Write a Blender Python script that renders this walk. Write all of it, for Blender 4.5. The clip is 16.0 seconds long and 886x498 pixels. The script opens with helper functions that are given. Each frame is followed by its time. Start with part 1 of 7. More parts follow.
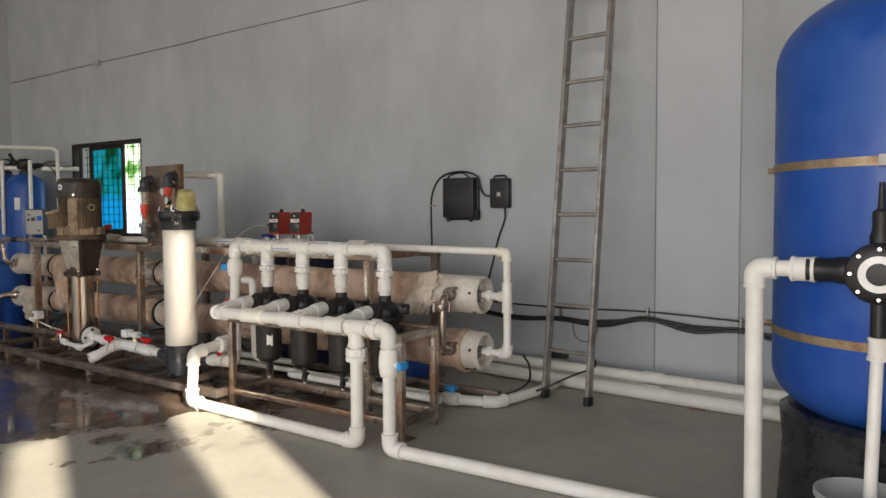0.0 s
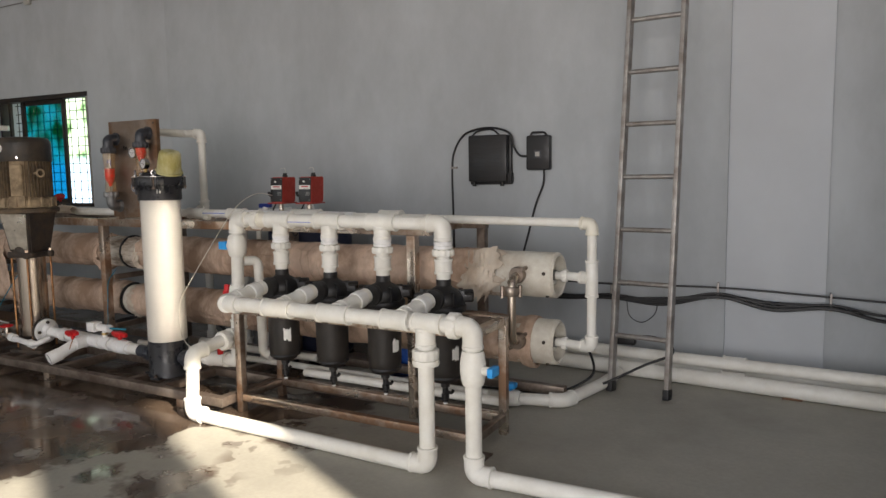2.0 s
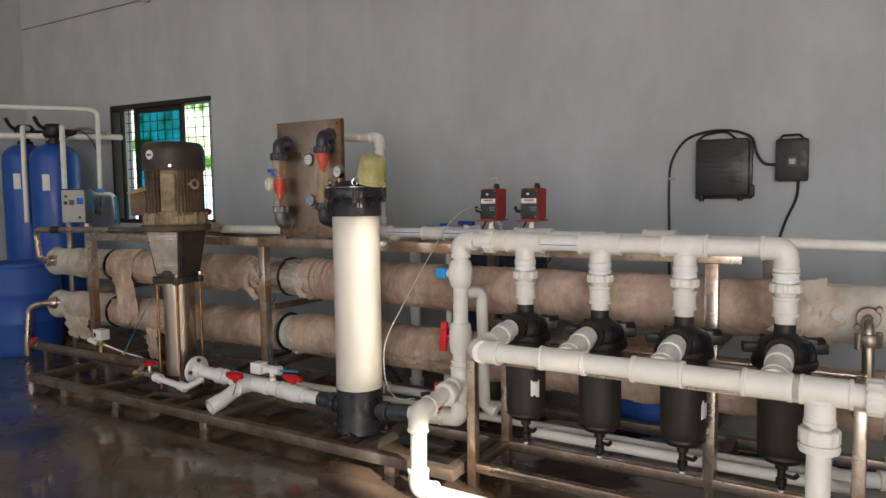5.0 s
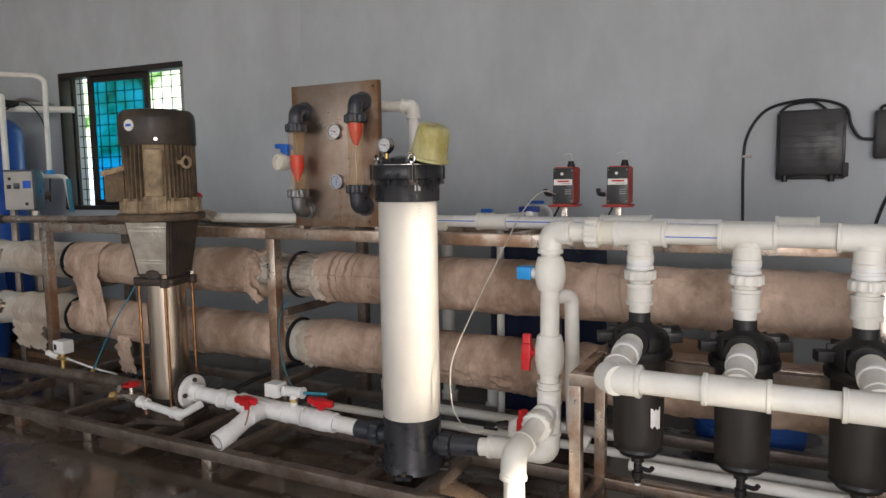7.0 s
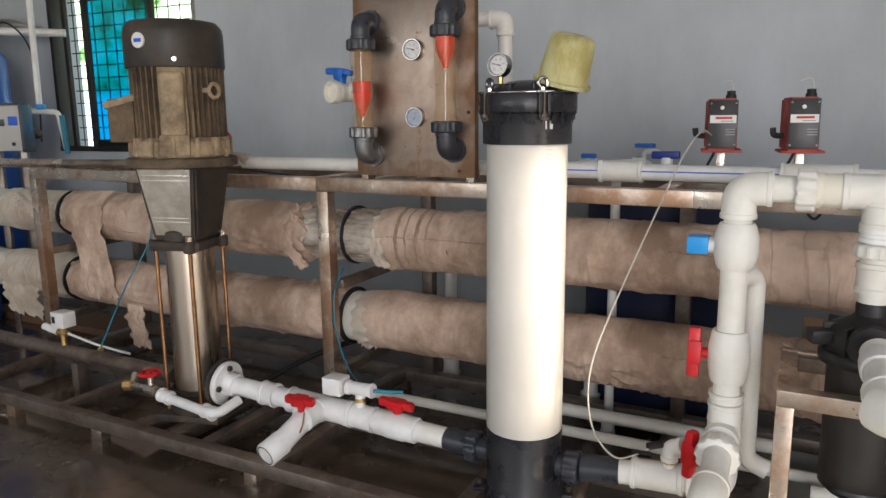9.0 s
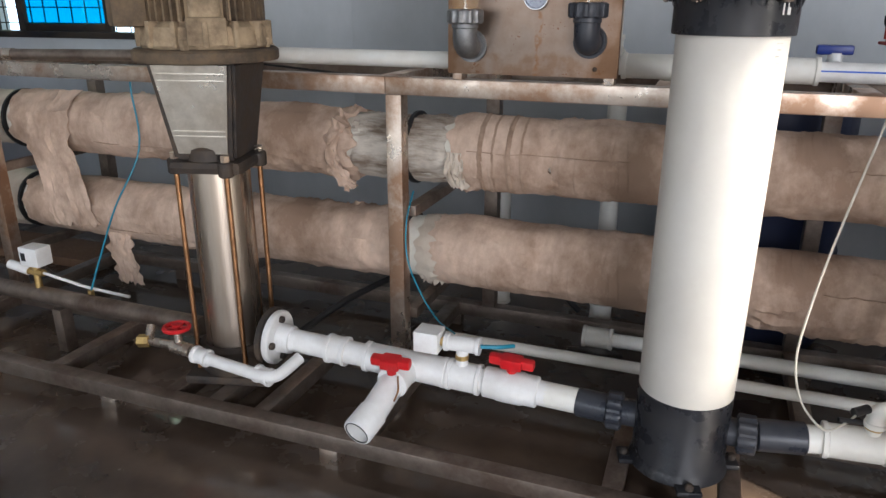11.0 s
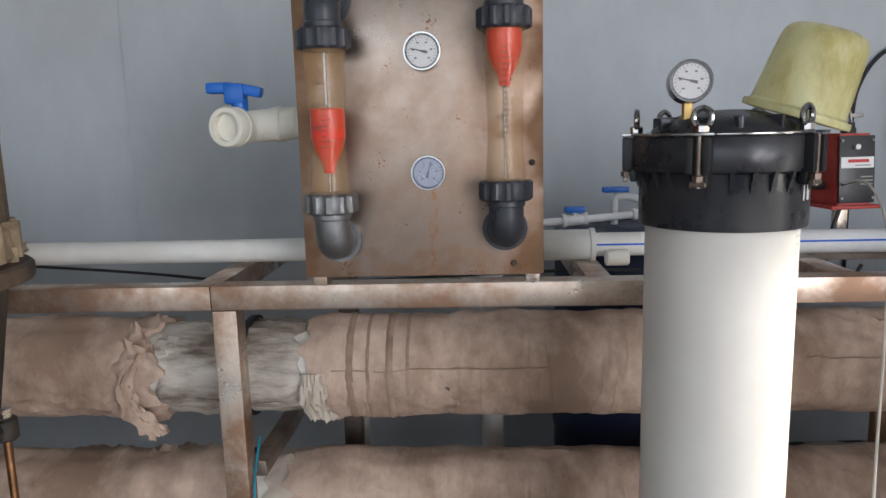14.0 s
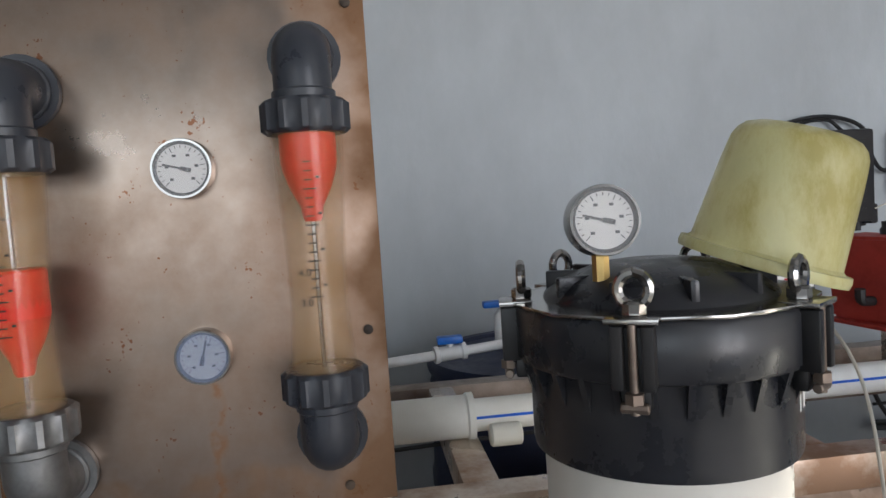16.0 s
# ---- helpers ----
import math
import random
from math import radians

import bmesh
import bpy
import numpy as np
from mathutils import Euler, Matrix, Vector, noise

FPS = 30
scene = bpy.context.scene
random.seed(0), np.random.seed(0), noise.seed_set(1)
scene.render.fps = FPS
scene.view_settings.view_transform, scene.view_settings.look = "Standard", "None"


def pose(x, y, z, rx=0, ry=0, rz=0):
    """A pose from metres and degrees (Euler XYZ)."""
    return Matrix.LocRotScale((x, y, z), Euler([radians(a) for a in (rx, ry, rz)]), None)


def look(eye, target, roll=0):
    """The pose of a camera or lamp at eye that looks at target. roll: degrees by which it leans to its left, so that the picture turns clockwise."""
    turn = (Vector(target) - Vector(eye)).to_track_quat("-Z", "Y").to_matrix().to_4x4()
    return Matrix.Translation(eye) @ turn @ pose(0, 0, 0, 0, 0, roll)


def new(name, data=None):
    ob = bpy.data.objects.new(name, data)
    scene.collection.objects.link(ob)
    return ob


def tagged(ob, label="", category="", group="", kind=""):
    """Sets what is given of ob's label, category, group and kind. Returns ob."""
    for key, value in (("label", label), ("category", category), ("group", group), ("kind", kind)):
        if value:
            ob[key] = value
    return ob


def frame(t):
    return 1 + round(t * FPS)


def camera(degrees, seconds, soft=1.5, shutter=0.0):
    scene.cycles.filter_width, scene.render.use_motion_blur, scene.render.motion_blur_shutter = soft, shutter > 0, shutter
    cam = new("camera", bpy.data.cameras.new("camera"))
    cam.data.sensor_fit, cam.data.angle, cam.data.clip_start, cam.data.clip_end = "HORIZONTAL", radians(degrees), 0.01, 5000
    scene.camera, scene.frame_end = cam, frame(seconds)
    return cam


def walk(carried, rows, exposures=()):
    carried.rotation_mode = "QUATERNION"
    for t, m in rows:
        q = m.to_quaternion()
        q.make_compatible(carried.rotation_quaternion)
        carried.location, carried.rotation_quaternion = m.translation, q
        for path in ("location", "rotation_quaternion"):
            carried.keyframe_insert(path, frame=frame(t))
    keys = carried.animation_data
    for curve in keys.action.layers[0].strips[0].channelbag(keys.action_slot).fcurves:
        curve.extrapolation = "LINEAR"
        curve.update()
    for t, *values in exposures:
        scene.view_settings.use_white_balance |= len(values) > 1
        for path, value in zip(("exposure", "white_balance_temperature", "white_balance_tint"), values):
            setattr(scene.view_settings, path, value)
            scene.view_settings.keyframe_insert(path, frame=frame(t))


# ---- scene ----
cam = camera(64.4, 16.0)
PATH = [
    (0, (1.194, 1.128, 1.253), (0.073, 2.781, 1.153), -0.4),
    (0.5, (0.985, 1.215, 1.216), (-0.141, 2.864, 1.111), -0.4),
    (1, (0.58, 1.152, 1.267), (-0.45, 2.86, 1.125), -0.2),
    (1.5, (0.405, 1.268, 1.247), (-0.578, 3.001, 1.067), -0.4),
    (2, (0.189, 1.443, 1.261), (-0.769, 3.187, 1.056), -0.9),
    (2.5, (-0.006, 1.487, 1.237), (-0.948, 3.239, 1.031), -0.9),
    (3, (-0.379, 1.406, 1.26), (-1.286, 3.179, 1.072), -0.5),
    (3.5, (-0.485, 1.457, 1.25), (-1.455, 3.197, 1.072), -0.8),
    (4, (-0.694, 1.604, 1.237), (-1.739, 3.302, 1.074), -1.3),
    (4.5, (-0.902, 1.638, 1.247), (-1.973, 3.32, 1.089), -1.1),
    (4.7, (-1.004, 1.618, 1.242), (-2.067, 3.305, 1.095), -0.9),
    (6.8, (-1.818, 1.946, 1.261), (-2.758, 3.698, 1.043), -1.1),
    (7, (-1.927, 1.96, 1.237), (-2.839, 3.729, 1.035), -0.9),
    (7.5, (-2.118, 2.018, 1.272), (-2.975, 3.808, 1.025), -0.9),
    (8, (-2.232, 2.191, 1.254), (-3.113, 3.965, 0.984), -1.4),
    (8.5, (-2.35, 2.354, 1.25), (-3.265, 4.102, 0.92), -1.3),
    (9, (-2.584, 2.423, 1.219), (-3.484, 4.172, 0.856), -0.6),
    (9.5, (-2.775, 2.461, 1.224), (-3.628, 4.207, 0.753), -0.2),
    (9.7, (-2.805, 2.494, 1.233), (-3.654, 4.225, 0.699), -0.3),
    (11.8, (-3.506, 2.692, 1.196), (-3.997, 4.513, 0.531), 0.2),
    (12, (-3.504, 2.704, 1.227), (-3.951, 4.541, 0.576), 0.1),
    (12.5, (-3.574, 2.793, 1.219), (-3.882, 4.697, 0.689), -0.2),
    (13, (-3.609, 2.961, 1.269), (-3.867, 4.887, 0.799), -1.2),
    (13.5, (-3.619, 3.090, 1.292), (-3.822, 5.039, 0.894), -1.6),
    (14, (-3.656, 3.189, 1.298), (-3.757, 5.159, 0.972), -1.5),
    (14.5, (-3.764, 3.316, 1.324), (-3.676, 5.295, 1.049), -1.4),
    (15, (-3.772, 3.414, 1.349), (-3.523, 5.384, 1.112), -1.4),
    (15.5, (-3.644, 3.531, 1.370), (-3.433, 5.512, 1.185), -2.9),
    (16, (-3.553, 3.657, 1.388), (-3.331, 5.640, 1.251), -3.7),
]
# the clip's camera opens up and cools its picture as it closes in
EXPOSURES = [(0, 1.74, 6850, 10), (2.5, 1.69, 6720, 11), (4.5, 1.68, 6800, 12), (7, 1.86, 6550, 12), (9, 2.10, 6450, 10), (10.5, 2.24, 6250, 10), (12, 2.48, 5850, 10), (13, 2.40, 5950, 10), (14.5, 2.16, 5980, 9), (16, 2.14, 6050, 8)]
walk(cam, [(t, look(eye, target, roll)) for t, eye, target, roll in PATH], EXPOSURES)

# ---- light ----
SUN_AWAY = Vector((0.890, -0.435, 0.50)).normalized()      # from the place towards the sun
world = bpy.data.worlds.new("daylight")
scene.world = world
world.use_nodes = True
wn = world.node_tree.nodes
sky = wn.new("ShaderNodeTexSky")
sky.sky_type, sky.sun_disc = "NISHITA", False
sky.sun_elevation, sky.sun_rotation = math.asin(SUN_AWAY.z), math.atan2(SUN_AWAY.x, SUN_AWAY.y)
world.node_tree.links.new(sky.outputs[0], wn["Background"].inputs[0])
wn["Background"].inputs[1].default_value = 0.05

sun_data = bpy.data.lights.new("sun", "SUN")
sun_data.energy, sun_data.angle, sun_data.color = 5.0, radians(0.9), (1.0, 0.90, 0.76)
sun = new("sun", sun_data)
sun.matrix_world = look(SUN_AWAY * 30, (0, 0, 0))


def opening_light(name, x, y, z, w, h, power, target, color):
    """An area lamp that stands in for skylight at an unseen opening."""
    d = bpy.data.lights.new(name, "AREA")
    d.shape, d.size, d.size_y, d.energy, d.color = "RECTANGLE", w, h, power, color
    ob = new(name, d)
    ob.matrix_world = look((x, y, z), target)
    return ob


opening_light("gate_skylight", 0.6, -2.42, 1.75, 4.2, 3.2, 70, (0.6, 3.0, 1.75), (1.0, 0.965, 0.99))
# added fill panels: taller than the window band, wider than the door slits
opening_light("window_fill", -5.8, -2.42, 2.0, 5.0, 2.6, 22, (-5.8, 3.0, 2.0), (0.96, 0.98, 1.0))
opening_light("door_fill", 3.62, 0.3, 1.5, 2.2, 2.4, 5, (0.0, 1.0, 1.2), (1.0, 0.95, 0.95))

# ---- materials ----


def mat(name, base, rough=0.5, metal=0.0, grain=0.06, scale=30.0, bump=0.0, bump_scale=60.0, dirt=None, dirt_amount=0.4, dirt_scale=4.0,
        rough_var=0.12, transmission=0.0, ior=1.45, coat=0.0, stretch=(1, 1, 1), bump_stretch=None, sharp=0.12, alpha=1.0, random_tone=0.0, spots=None, creases=None):
    """A surface with colour variation at two scales, optional stains and fine relief."""
    m = bpy.data.materials.new(name)
    m.use_nodes = True
    nt = m.node_tree
    n, l = nt.nodes, nt.links
    b = n["Principled BSDF"]
    tc = n.new("ShaderNodeTexCoord")

    def mapped(st):
        mp = n.new("ShaderNodeMapping")
        mp.inputs["Scale"].default_value = st
        l.new(tc.outputs["Object"], mp.inputs["Vector"])
        return mp.outputs[0]

    def noise_tex(sc, detail, st=(1, 1, 1), rough_=0.6):
        t = n.new("ShaderNodeTexNoise")
        t.inputs["Scale"].default_value, t.inputs["Detail"].default_value, t.inputs["Roughness"].default_value = sc, detail, rough_
        l.new(mapped(st), t.inputs["Vector"])
        return t.outputs["Fac"]

    fine = noise_tex(scale, 5, stretch)
    ramp = n.new("ShaderNodeMapRange")
    ramp.inputs[1].default_value, ramp.inputs[2].default_value = 0.3, 0.7
    ramp.inputs[3].default_value, ramp.inputs[4].default_value = 1.0 - grain, 1.0 + grain
    l.new(fine, ramp.inputs[0])
    mul = n.new("ShaderNodeVectorMath")
    mul.operation = "SCALE"
    mul.inputs[0].default_value = base
    l.new(ramp.outputs[0], mul.inputs["Scale"])
    col = mul.outputs[0]
    if random_tone:
        oi = n.new("ShaderNodeObjectInfo")
        rr = n.new("ShaderNodeMapRange")
        rr.inputs[3].default_value, rr.inputs[4].default_value = 1 - random_tone, 1 + random_tone
        l.new(oi.outputs["Random"], rr.inputs[0])
        mu2 = n.new("ShaderNodeVectorMath")
        mu2.operation = "SCALE"
        l.new(col, mu2.inputs[0])
        l.new(rr.outputs[0], mu2.inputs["Scale"])
        col = mu2.outputs[0]
    if dirt:
        d = noise_tex(dirt_scale, 7, stretch, 0.68)
        mr = n.new("ShaderNodeMapRange")
        mr.inputs[1].default_value, mr.inputs[2].default_value = 0.52 - sharp, 0.52 + sharp
        mr.inputs[3].default_value, mr.inputs[4].default_value = 0.0, dirt_amount
        l.new(d, mr.inputs[0])
        mix = n.new("ShaderNodeMix")
        mix.data_type = "RGBA"
        l.new(mr.outputs[0], mix.inputs["Factor"])
        l.new(col, mix.inputs["A"])
        mix.inputs["B"].default_value = (*dirt, 1)
        col = mix.outputs["Result"]
        rm = n.new("ShaderNodeMapRange")
        rm.inputs[2].default_value = max(dirt_amount, 0.01)
        rm.inputs[3].default_value, rm.inputs[4].default_value = rough, min(1, rough + 0.3)
        l.new(mr.outputs[0], rm.inputs[0])
        l.new(rm.outputs[0], b.inputs["Roughness"])
    else:
        rn = noise_tex(scale * 0.35, 3, stretch)
        rm = n.new("ShaderNodeMapRange")
        rm.inputs[3].default_value, rm.inputs[4].default_value = max(0.02, rough - rough_var), min(1, rough + rough_var)
        l.new(rn, rm.inputs[0])
        l.new(rm.outputs[0], b.inputs["Roughness"])
    if spots:
        colour, sscale, limit = spots
        sp = noise_tex(sscale, 3, stretch, 0.5)
        big = noise_tex(sscale * 0.12, 3, stretch, 0.5)
        both = n.new("ShaderNodeMath")
        both.operation = "MULTIPLY"
        l.new(sp, both.inputs[0])
        l.new(big, both.inputs[1])
        ms = n.new("ShaderNodeMapRange")
        ms.inputs[1].default_value, ms.inputs[2].default_value, ms.inputs[3].default_value, ms.inputs[4].default_value = limit, limit + 0.03, 0.0, 0.85
        l.new(both.outputs[0], ms.inputs[0])
        mix2 = n.new("ShaderNodeMix")
        mix2.data_type = "RGBA"
        l.new(ms.outputs[0], mix2.inputs["Factor"])
        l.new(col, mix2.inputs["A"])
        mix2.inputs["B"].default_value = (*colour, 1)
        col = mix2.outputs["Result"]
    groove = None
    if creases:
        # thin wandering fold lines, darker and dented, only in some places
        colour, cscale, width, cst = creases
        off = n.new("ShaderNodeMath")
        off.operation = "SUBTRACT"
        off.inputs[1].default_value = 0.5
        l.new(noise_tex(cscale, 3, cst, 0.55), off.inputs[0])
        ab = n.new("ShaderNodeMath")
        ab.operation = "ABSOLUTE"
        l.new(off.outputs[0], ab.inputs[0])
        line = n.new("ShaderNodeMapRange")
        line.inputs[1].default_value, line.inputs[2].default_value, line.inputs[3].default_value, line.inputs[4].default_value = 0.0, width, 1.0, 0.0
        l.new(ab.outputs[0], line.inputs[0])
        where = n.new("ShaderNodeMapRange")
        where.inputs[1].default_value, where.inputs[2].default_value = 0.50, 0.62
        l.new(noise_tex(cscale * 0.6, 2, (1, 1, 1), 0.5), where.inputs[0])
        gr = n.new("ShaderNodeMath")
        gr.operation = "MULTIPLY"
        l.new(line.outputs[0], gr.inputs[0])
        l.new(where.outputs[0], gr.inputs[1])
        groove = gr.outputs[0]
        half = n.new("ShaderNodeMath")
        half.operation = "MULTIPLY"
        half.inputs[1].default_value = 0.30
        l.new(groove, half.inputs[0])
        mix3 = n.new("ShaderNodeMix")
        mix3.data_type = "RGBA"
        l.new(half.outputs[0], mix3.inputs["Factor"])
        l.new(col, mix3.inputs["A"])
        mix3.inputs["B"].default_value = (*colour, 1)
        col = mix3.outputs["Result"]
    l.new(col, b.inputs["Base Color"])
    if bump:
        h = noise_tex(bump_scale, 4, bump_stretch or stretch)
        if groove:
            sub = n.new("ShaderNodeMath")
            sub.operation = "SUBTRACT"
            l.new(h, sub.inputs[0])
            l.new(half.outputs[0], sub.inputs[1])
            h = sub.outputs[0]
        bp = n.new("ShaderNodeBump")
        bp.inputs["Strength"].default_value, bp.inputs["Distance"].default_value = bump, 0.004
        l.new(h, bp.inputs["Height"])
        l.new(bp.outputs[0], b.inputs["Normal"])
    b.inputs["Metallic"].default_value = metal
    b.inputs["Transmission Weight"].default_value = transmission
    b.inputs["IOR"].default_value = ior
    b.inputs["Coat Weight"].default_value = coat
    b.inputs["Alpha"].default_value = alpha
    return m


M = {
    "wall": mat("painted_plaster", (0.467, 0.497, 0.517), 0.75, grain=0.05, scale=3.0, bump=0.35, bump_scale=22, dirt=(0.33, 0.34, 0.345), dirt_amount=0.48, dirt_scale=1.6, sharp=0.14, stretch=(1, 1, 0.55)),
    "wall_b": mat("lighter_plaster", (0.55, 0.58, 0.61), 0.75, grain=0.03, scale=3.0, bump=0.22, bump_scale=25, dirt=(0.45, 0.46, 0.47), dirt_amount=0.25, dirt_scale=1.2, sharp=0.25),
    "ceiling": mat("ceiling_sheet", (0.33, 0.335, 0.34), 0.7, grain=0.04, scale=2.0),
    "pvc": mat("white_pvc", (0.80, 0.79, 0.74), 0.34, grain=0.03, scale=14, dirt=(0.52, 0.47, 0.37), dirt_amount=0.38, dirt_scale=6, sharp=0.16),
    "pvc_old": mat("aged_pvc", (0.78, 0.75, 0.65), 0.38, grain=0.04, scale=14, dirt=(0.50, 0.44, 0.32), dirt_amount=0.3, dirt_scale=7, sharp=0.2),
    "pvc_new": mat("bright_pvc", (0.83, 0.83, 0.82), 0.3, grain=0.02, scale=14, dirt=(0.45, 0.41, 0.36), dirt_amount=0.36, dirt_scale=9, sharp=0.14),
    "grey_pvc": mat("dark_grey_pvc", (0.028, 0.032, 0.042), 0.25, grain=0.08, scale=20, dirt=(0.10, 0.09, 0.08), dirt_amount=0.25, dirt_scale=10),
    "elbow_metal": mat("silvered_elbow", (0.26, 0.26, 0.26), 0.34, 0.8, grain=0.12, scale=20, dirt=(0.10, 0.10, 0.10), dirt_amount=0.6, dirt_scale=9),
    "grey_mid": mat("grey_pvc", (0.22, 0.22, 0.21), 0.28, grain=0.08, scale=20, dirt=(0.2, 0.17, 0.13), dirt_amount=0.35, dirt_scale=10),
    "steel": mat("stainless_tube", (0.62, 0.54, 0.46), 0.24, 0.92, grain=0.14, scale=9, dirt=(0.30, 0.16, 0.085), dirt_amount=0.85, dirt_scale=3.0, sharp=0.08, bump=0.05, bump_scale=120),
    # darker stainless with brown blotches for low and rear members and small fittings
    "steel_dull": mat("darker_stainless", (0.30, 0.25, 0.21), 0.34, 0.8, grain=0.15, scale=9, dirt=(0.08, 0.045, 0.03), dirt_amount=0.75, dirt_scale=5, sharp=0.14),
    "plate": mat("brushed_panel", (0.37, 0.30, 0.250), 0.26, 0.95, grain=0.08, scale=30, dirt=(0.25, 0.145, 0.085), dirt_amount=0.8, dirt_scale=3.0, sharp=0.15, bump=0.04, bump_scale=5, spots=((0.20, 0.07, 0.025), 150, 0.375)),
    "casing": mat("polished_casing", (0.50, 0.435, 0.365), 0.16, 0.97, grain=0.06, scale=60, stretch=(1, 1, 0.06), dirt=(0.30, 0.22, 0.15), dirt_amount=0.35, dirt_scale=6),
    "lantern": mat("lantern_sheet", (0.66, 0.60, 0.51), 0.24, 0.95, grain=0.1, scale=25, dirt=(0.25, 0.19, 0.13), dirt_amount=0.5, dirt_scale=7),
    "iron": mat("dark_cast_iron", (0.035, 0.03, 0.027), 0.55, 0.2, grain=0.2, scale=40, bump=0.3, bump_scale=90, dirt=(0.13, 0.09, 0.06), dirt_amount=0.6, dirt_scale=9),
    "motor": mat("dusty_motor", (0.075, 0.055, 0.038), 0.7, 0.1, grain=0.25, scale=40, dirt=(0.31, 0.215, 0.125), dirt_amount=0.55, dirt_scale=9, bump=0.3, bump_scale=80),
    "dust": mat("dust_coated_iron", (0.36, 0.27, 0.17), 0.85, grain=0.18, scale=30, dirt=(0.09, 0.062, 0.04), dirt_amount=0.8, dirt_scale=7, sharp=0.10, bump=0.4, bump_scale=60),
    "cover": mat("black_cover", (0.018, 0.017, 0.016), 0.36, 0.1, grain=0.15, scale=30, dirt=(0.12, 0.085, 0.055), dirt_amount=0.5, dirt_scale=4.5),
    "copper": mat("bronze_rod", (0.40, 0.21, 0.10), 0.3, 0.95, grain=0.15, scale=30, dirt=(0.12, 0.06, 0.03), dirt_amount=0.5, dirt_scale=12),
    "brass": mat("brass", (0.60, 0.42, 0.16), 0.35, 0.9, grain=0.1, scale=40, dirt=(0.2, 0.13, 0.07), dirt_amount=0.45, dirt_scale=15),
    "wrap": mat("dusty_wrap", (0.61, 0.455, 0.35), 0.70, grain=0.16, scale=11, stretch=(1.2, 0.8, 0.8), dirt=(0.25, 0.16, 0.108), dirt_amount=0.85, dirt_scale=3.0, bump=1.0, bump_scale=18, bump_stretch=(1.7, 0.8, 0.8), sharp=0.10, creases=((0.17, 0.105, 0.07), 4.2, 0.035, (2.6, 0.45, 0.45))),
    "wrap_dark": mat("wrap_fold", (0.29, 0.19, 0.13), 0.85, grain=0.25, scale=18, dirt=(0.42, 0.31, 0.23), dirt_amount=0.6, dirt_scale=9),
    "wrap_pale": mat("pale_wrap", (0.62, 0.545, 0.45), 0.66, grain=0.12, scale=20, dirt=(0.30, 0.21, 0.145), dirt_amount=0.6, dirt_scale=5, bump=0.8, bump_scale=24, sharp=0.10, creases=((0.22, 0.15, 0.10), 7.0, 0.04, (2.6, 0.45, 0.45))),
    "wrap_inner": mat("soiled_inner_wrap", (0.60, 0.54, 0.46), 0.66, grain=0.14, scale=14, stretch=(0.35, 1.5, 1.5), dirt=(0.13, 0.085, 0.055), dirt_amount=0.88, dirt_scale=6.5, bump=0.8, bump_scale=22, sharp=0.09),
    "shell": mat("white_vessel_shell", (0.70, 0.68, 0.60), 0.4, grain=0.04, scale=12, dirt=(0.36, 0.27, 0.19), dirt_amount=0.55, dirt_scale=4.5),
    "housing": mat("white_frp_barrel", (0.66, 0.635, 0.58), 0.34, grain=0.03, scale=6, dirt=(0.45, 0.39, 0.32), dirt_amount=0.4, dirt_scale=2.2, sharp=0.2),
    "black": mat("black_plastic", (0.009, 0.009, 0.010), 0.34, grain=0.15, scale=30, dirt=(0.05, 0.04, 0.035), dirt_amount=0.25, dirt_scale=8),
    "black_gloss": mat("glossy_black_abs", (0.017, 0.018, 0.022), 0.20, grain=0.1, scale=20, dirt=(0.10, 0.09, 0.08), dirt_amount=0.14, dirt_scale=12),
    "bowl": mat("grey_black_bowl", (0.017, 0.015, 0.014), 0.42, grain=0.12, scale=20, dirt=(0.06, 0.045, 0.035), dirt_amount=0.35, dirt_scale=5),
    "rubber": mat("black_cable", (0.012, 0.012, 0.013), 0.5, grain=0.1, scale=50),
    "red": mat("red_plastic", (0.62, 0.008, 0.014), 0.35, grain=0.08, scale=25, dirt=(0.25, 0.03, 0.02), dirt_amount=0.4, dirt_scale=12),
    "orange_red": mat("red_float", (0.70, 0.004, 0.006), 0.38, grain=0.04, scale=25),
    "pump_red": mat("red_pump_body", (0.40, 0.040, 0.026), 0.45, grain=0.1, scale=25, dirt=(0.12, 0.02, 0.015), dirt_amount=0.4, dirt_scale=12),
    "blue": mat("blue_handle", (0.012, 0.12, 0.48), 0.38, grain=0.06, scale=25),
    "navy_lever": mat("navy_lever", (0.008, 0.028, 0.20), 0.35, grain=0.08, scale=25),
    "blue_cap": mat("light_blue_cap", (0.02, 0.30, 0.72), 0.4, grain=0.06, scale=25),
    "tank": mat("blue_tank", (0.008, 0.065, 0.34), 0.28, grain=0.10, scale=7, dirt=(0.03, 0.11, 0.33), dirt_amount=0.5, dirt_scale=3.5, bump=0.10, bump_scale=16, bump_stretch=(0.3, 0.3, 1.6)),
    "drum": mat("blue_drum", (0.010, 0.075, 0.36), 0.42, grain=0.1, scale=8, dirt=(0.04, 0.10, 0.28), dirt_amount=0.5, dirt_scale=4),
    "navy": mat("navy_drum", (0.006, 0.012, 0.045), 0.4, grain=0.1, scale=8, dirt=(0.03, 0.035, 0.06), dirt_amount=0.4, dirt_scale=5),
    "strap": mat("rusty_strap", (0.42, 0.33, 0.22), 0.42, 0.75, grain=0.15, scale=20, dirt=(0.22, 0.12, 0.05), dirt_amount=0.7, dirt_scale=8),
    "chrome": mat("chrome", (0.36, 0.345, 0.33), 0.18, 1.0, grain=0.04, scale=40),
    "dial": mat("gauge_dial", (0.54, 0.52, 0.50), 0.5, grain=0.03, scale=40),
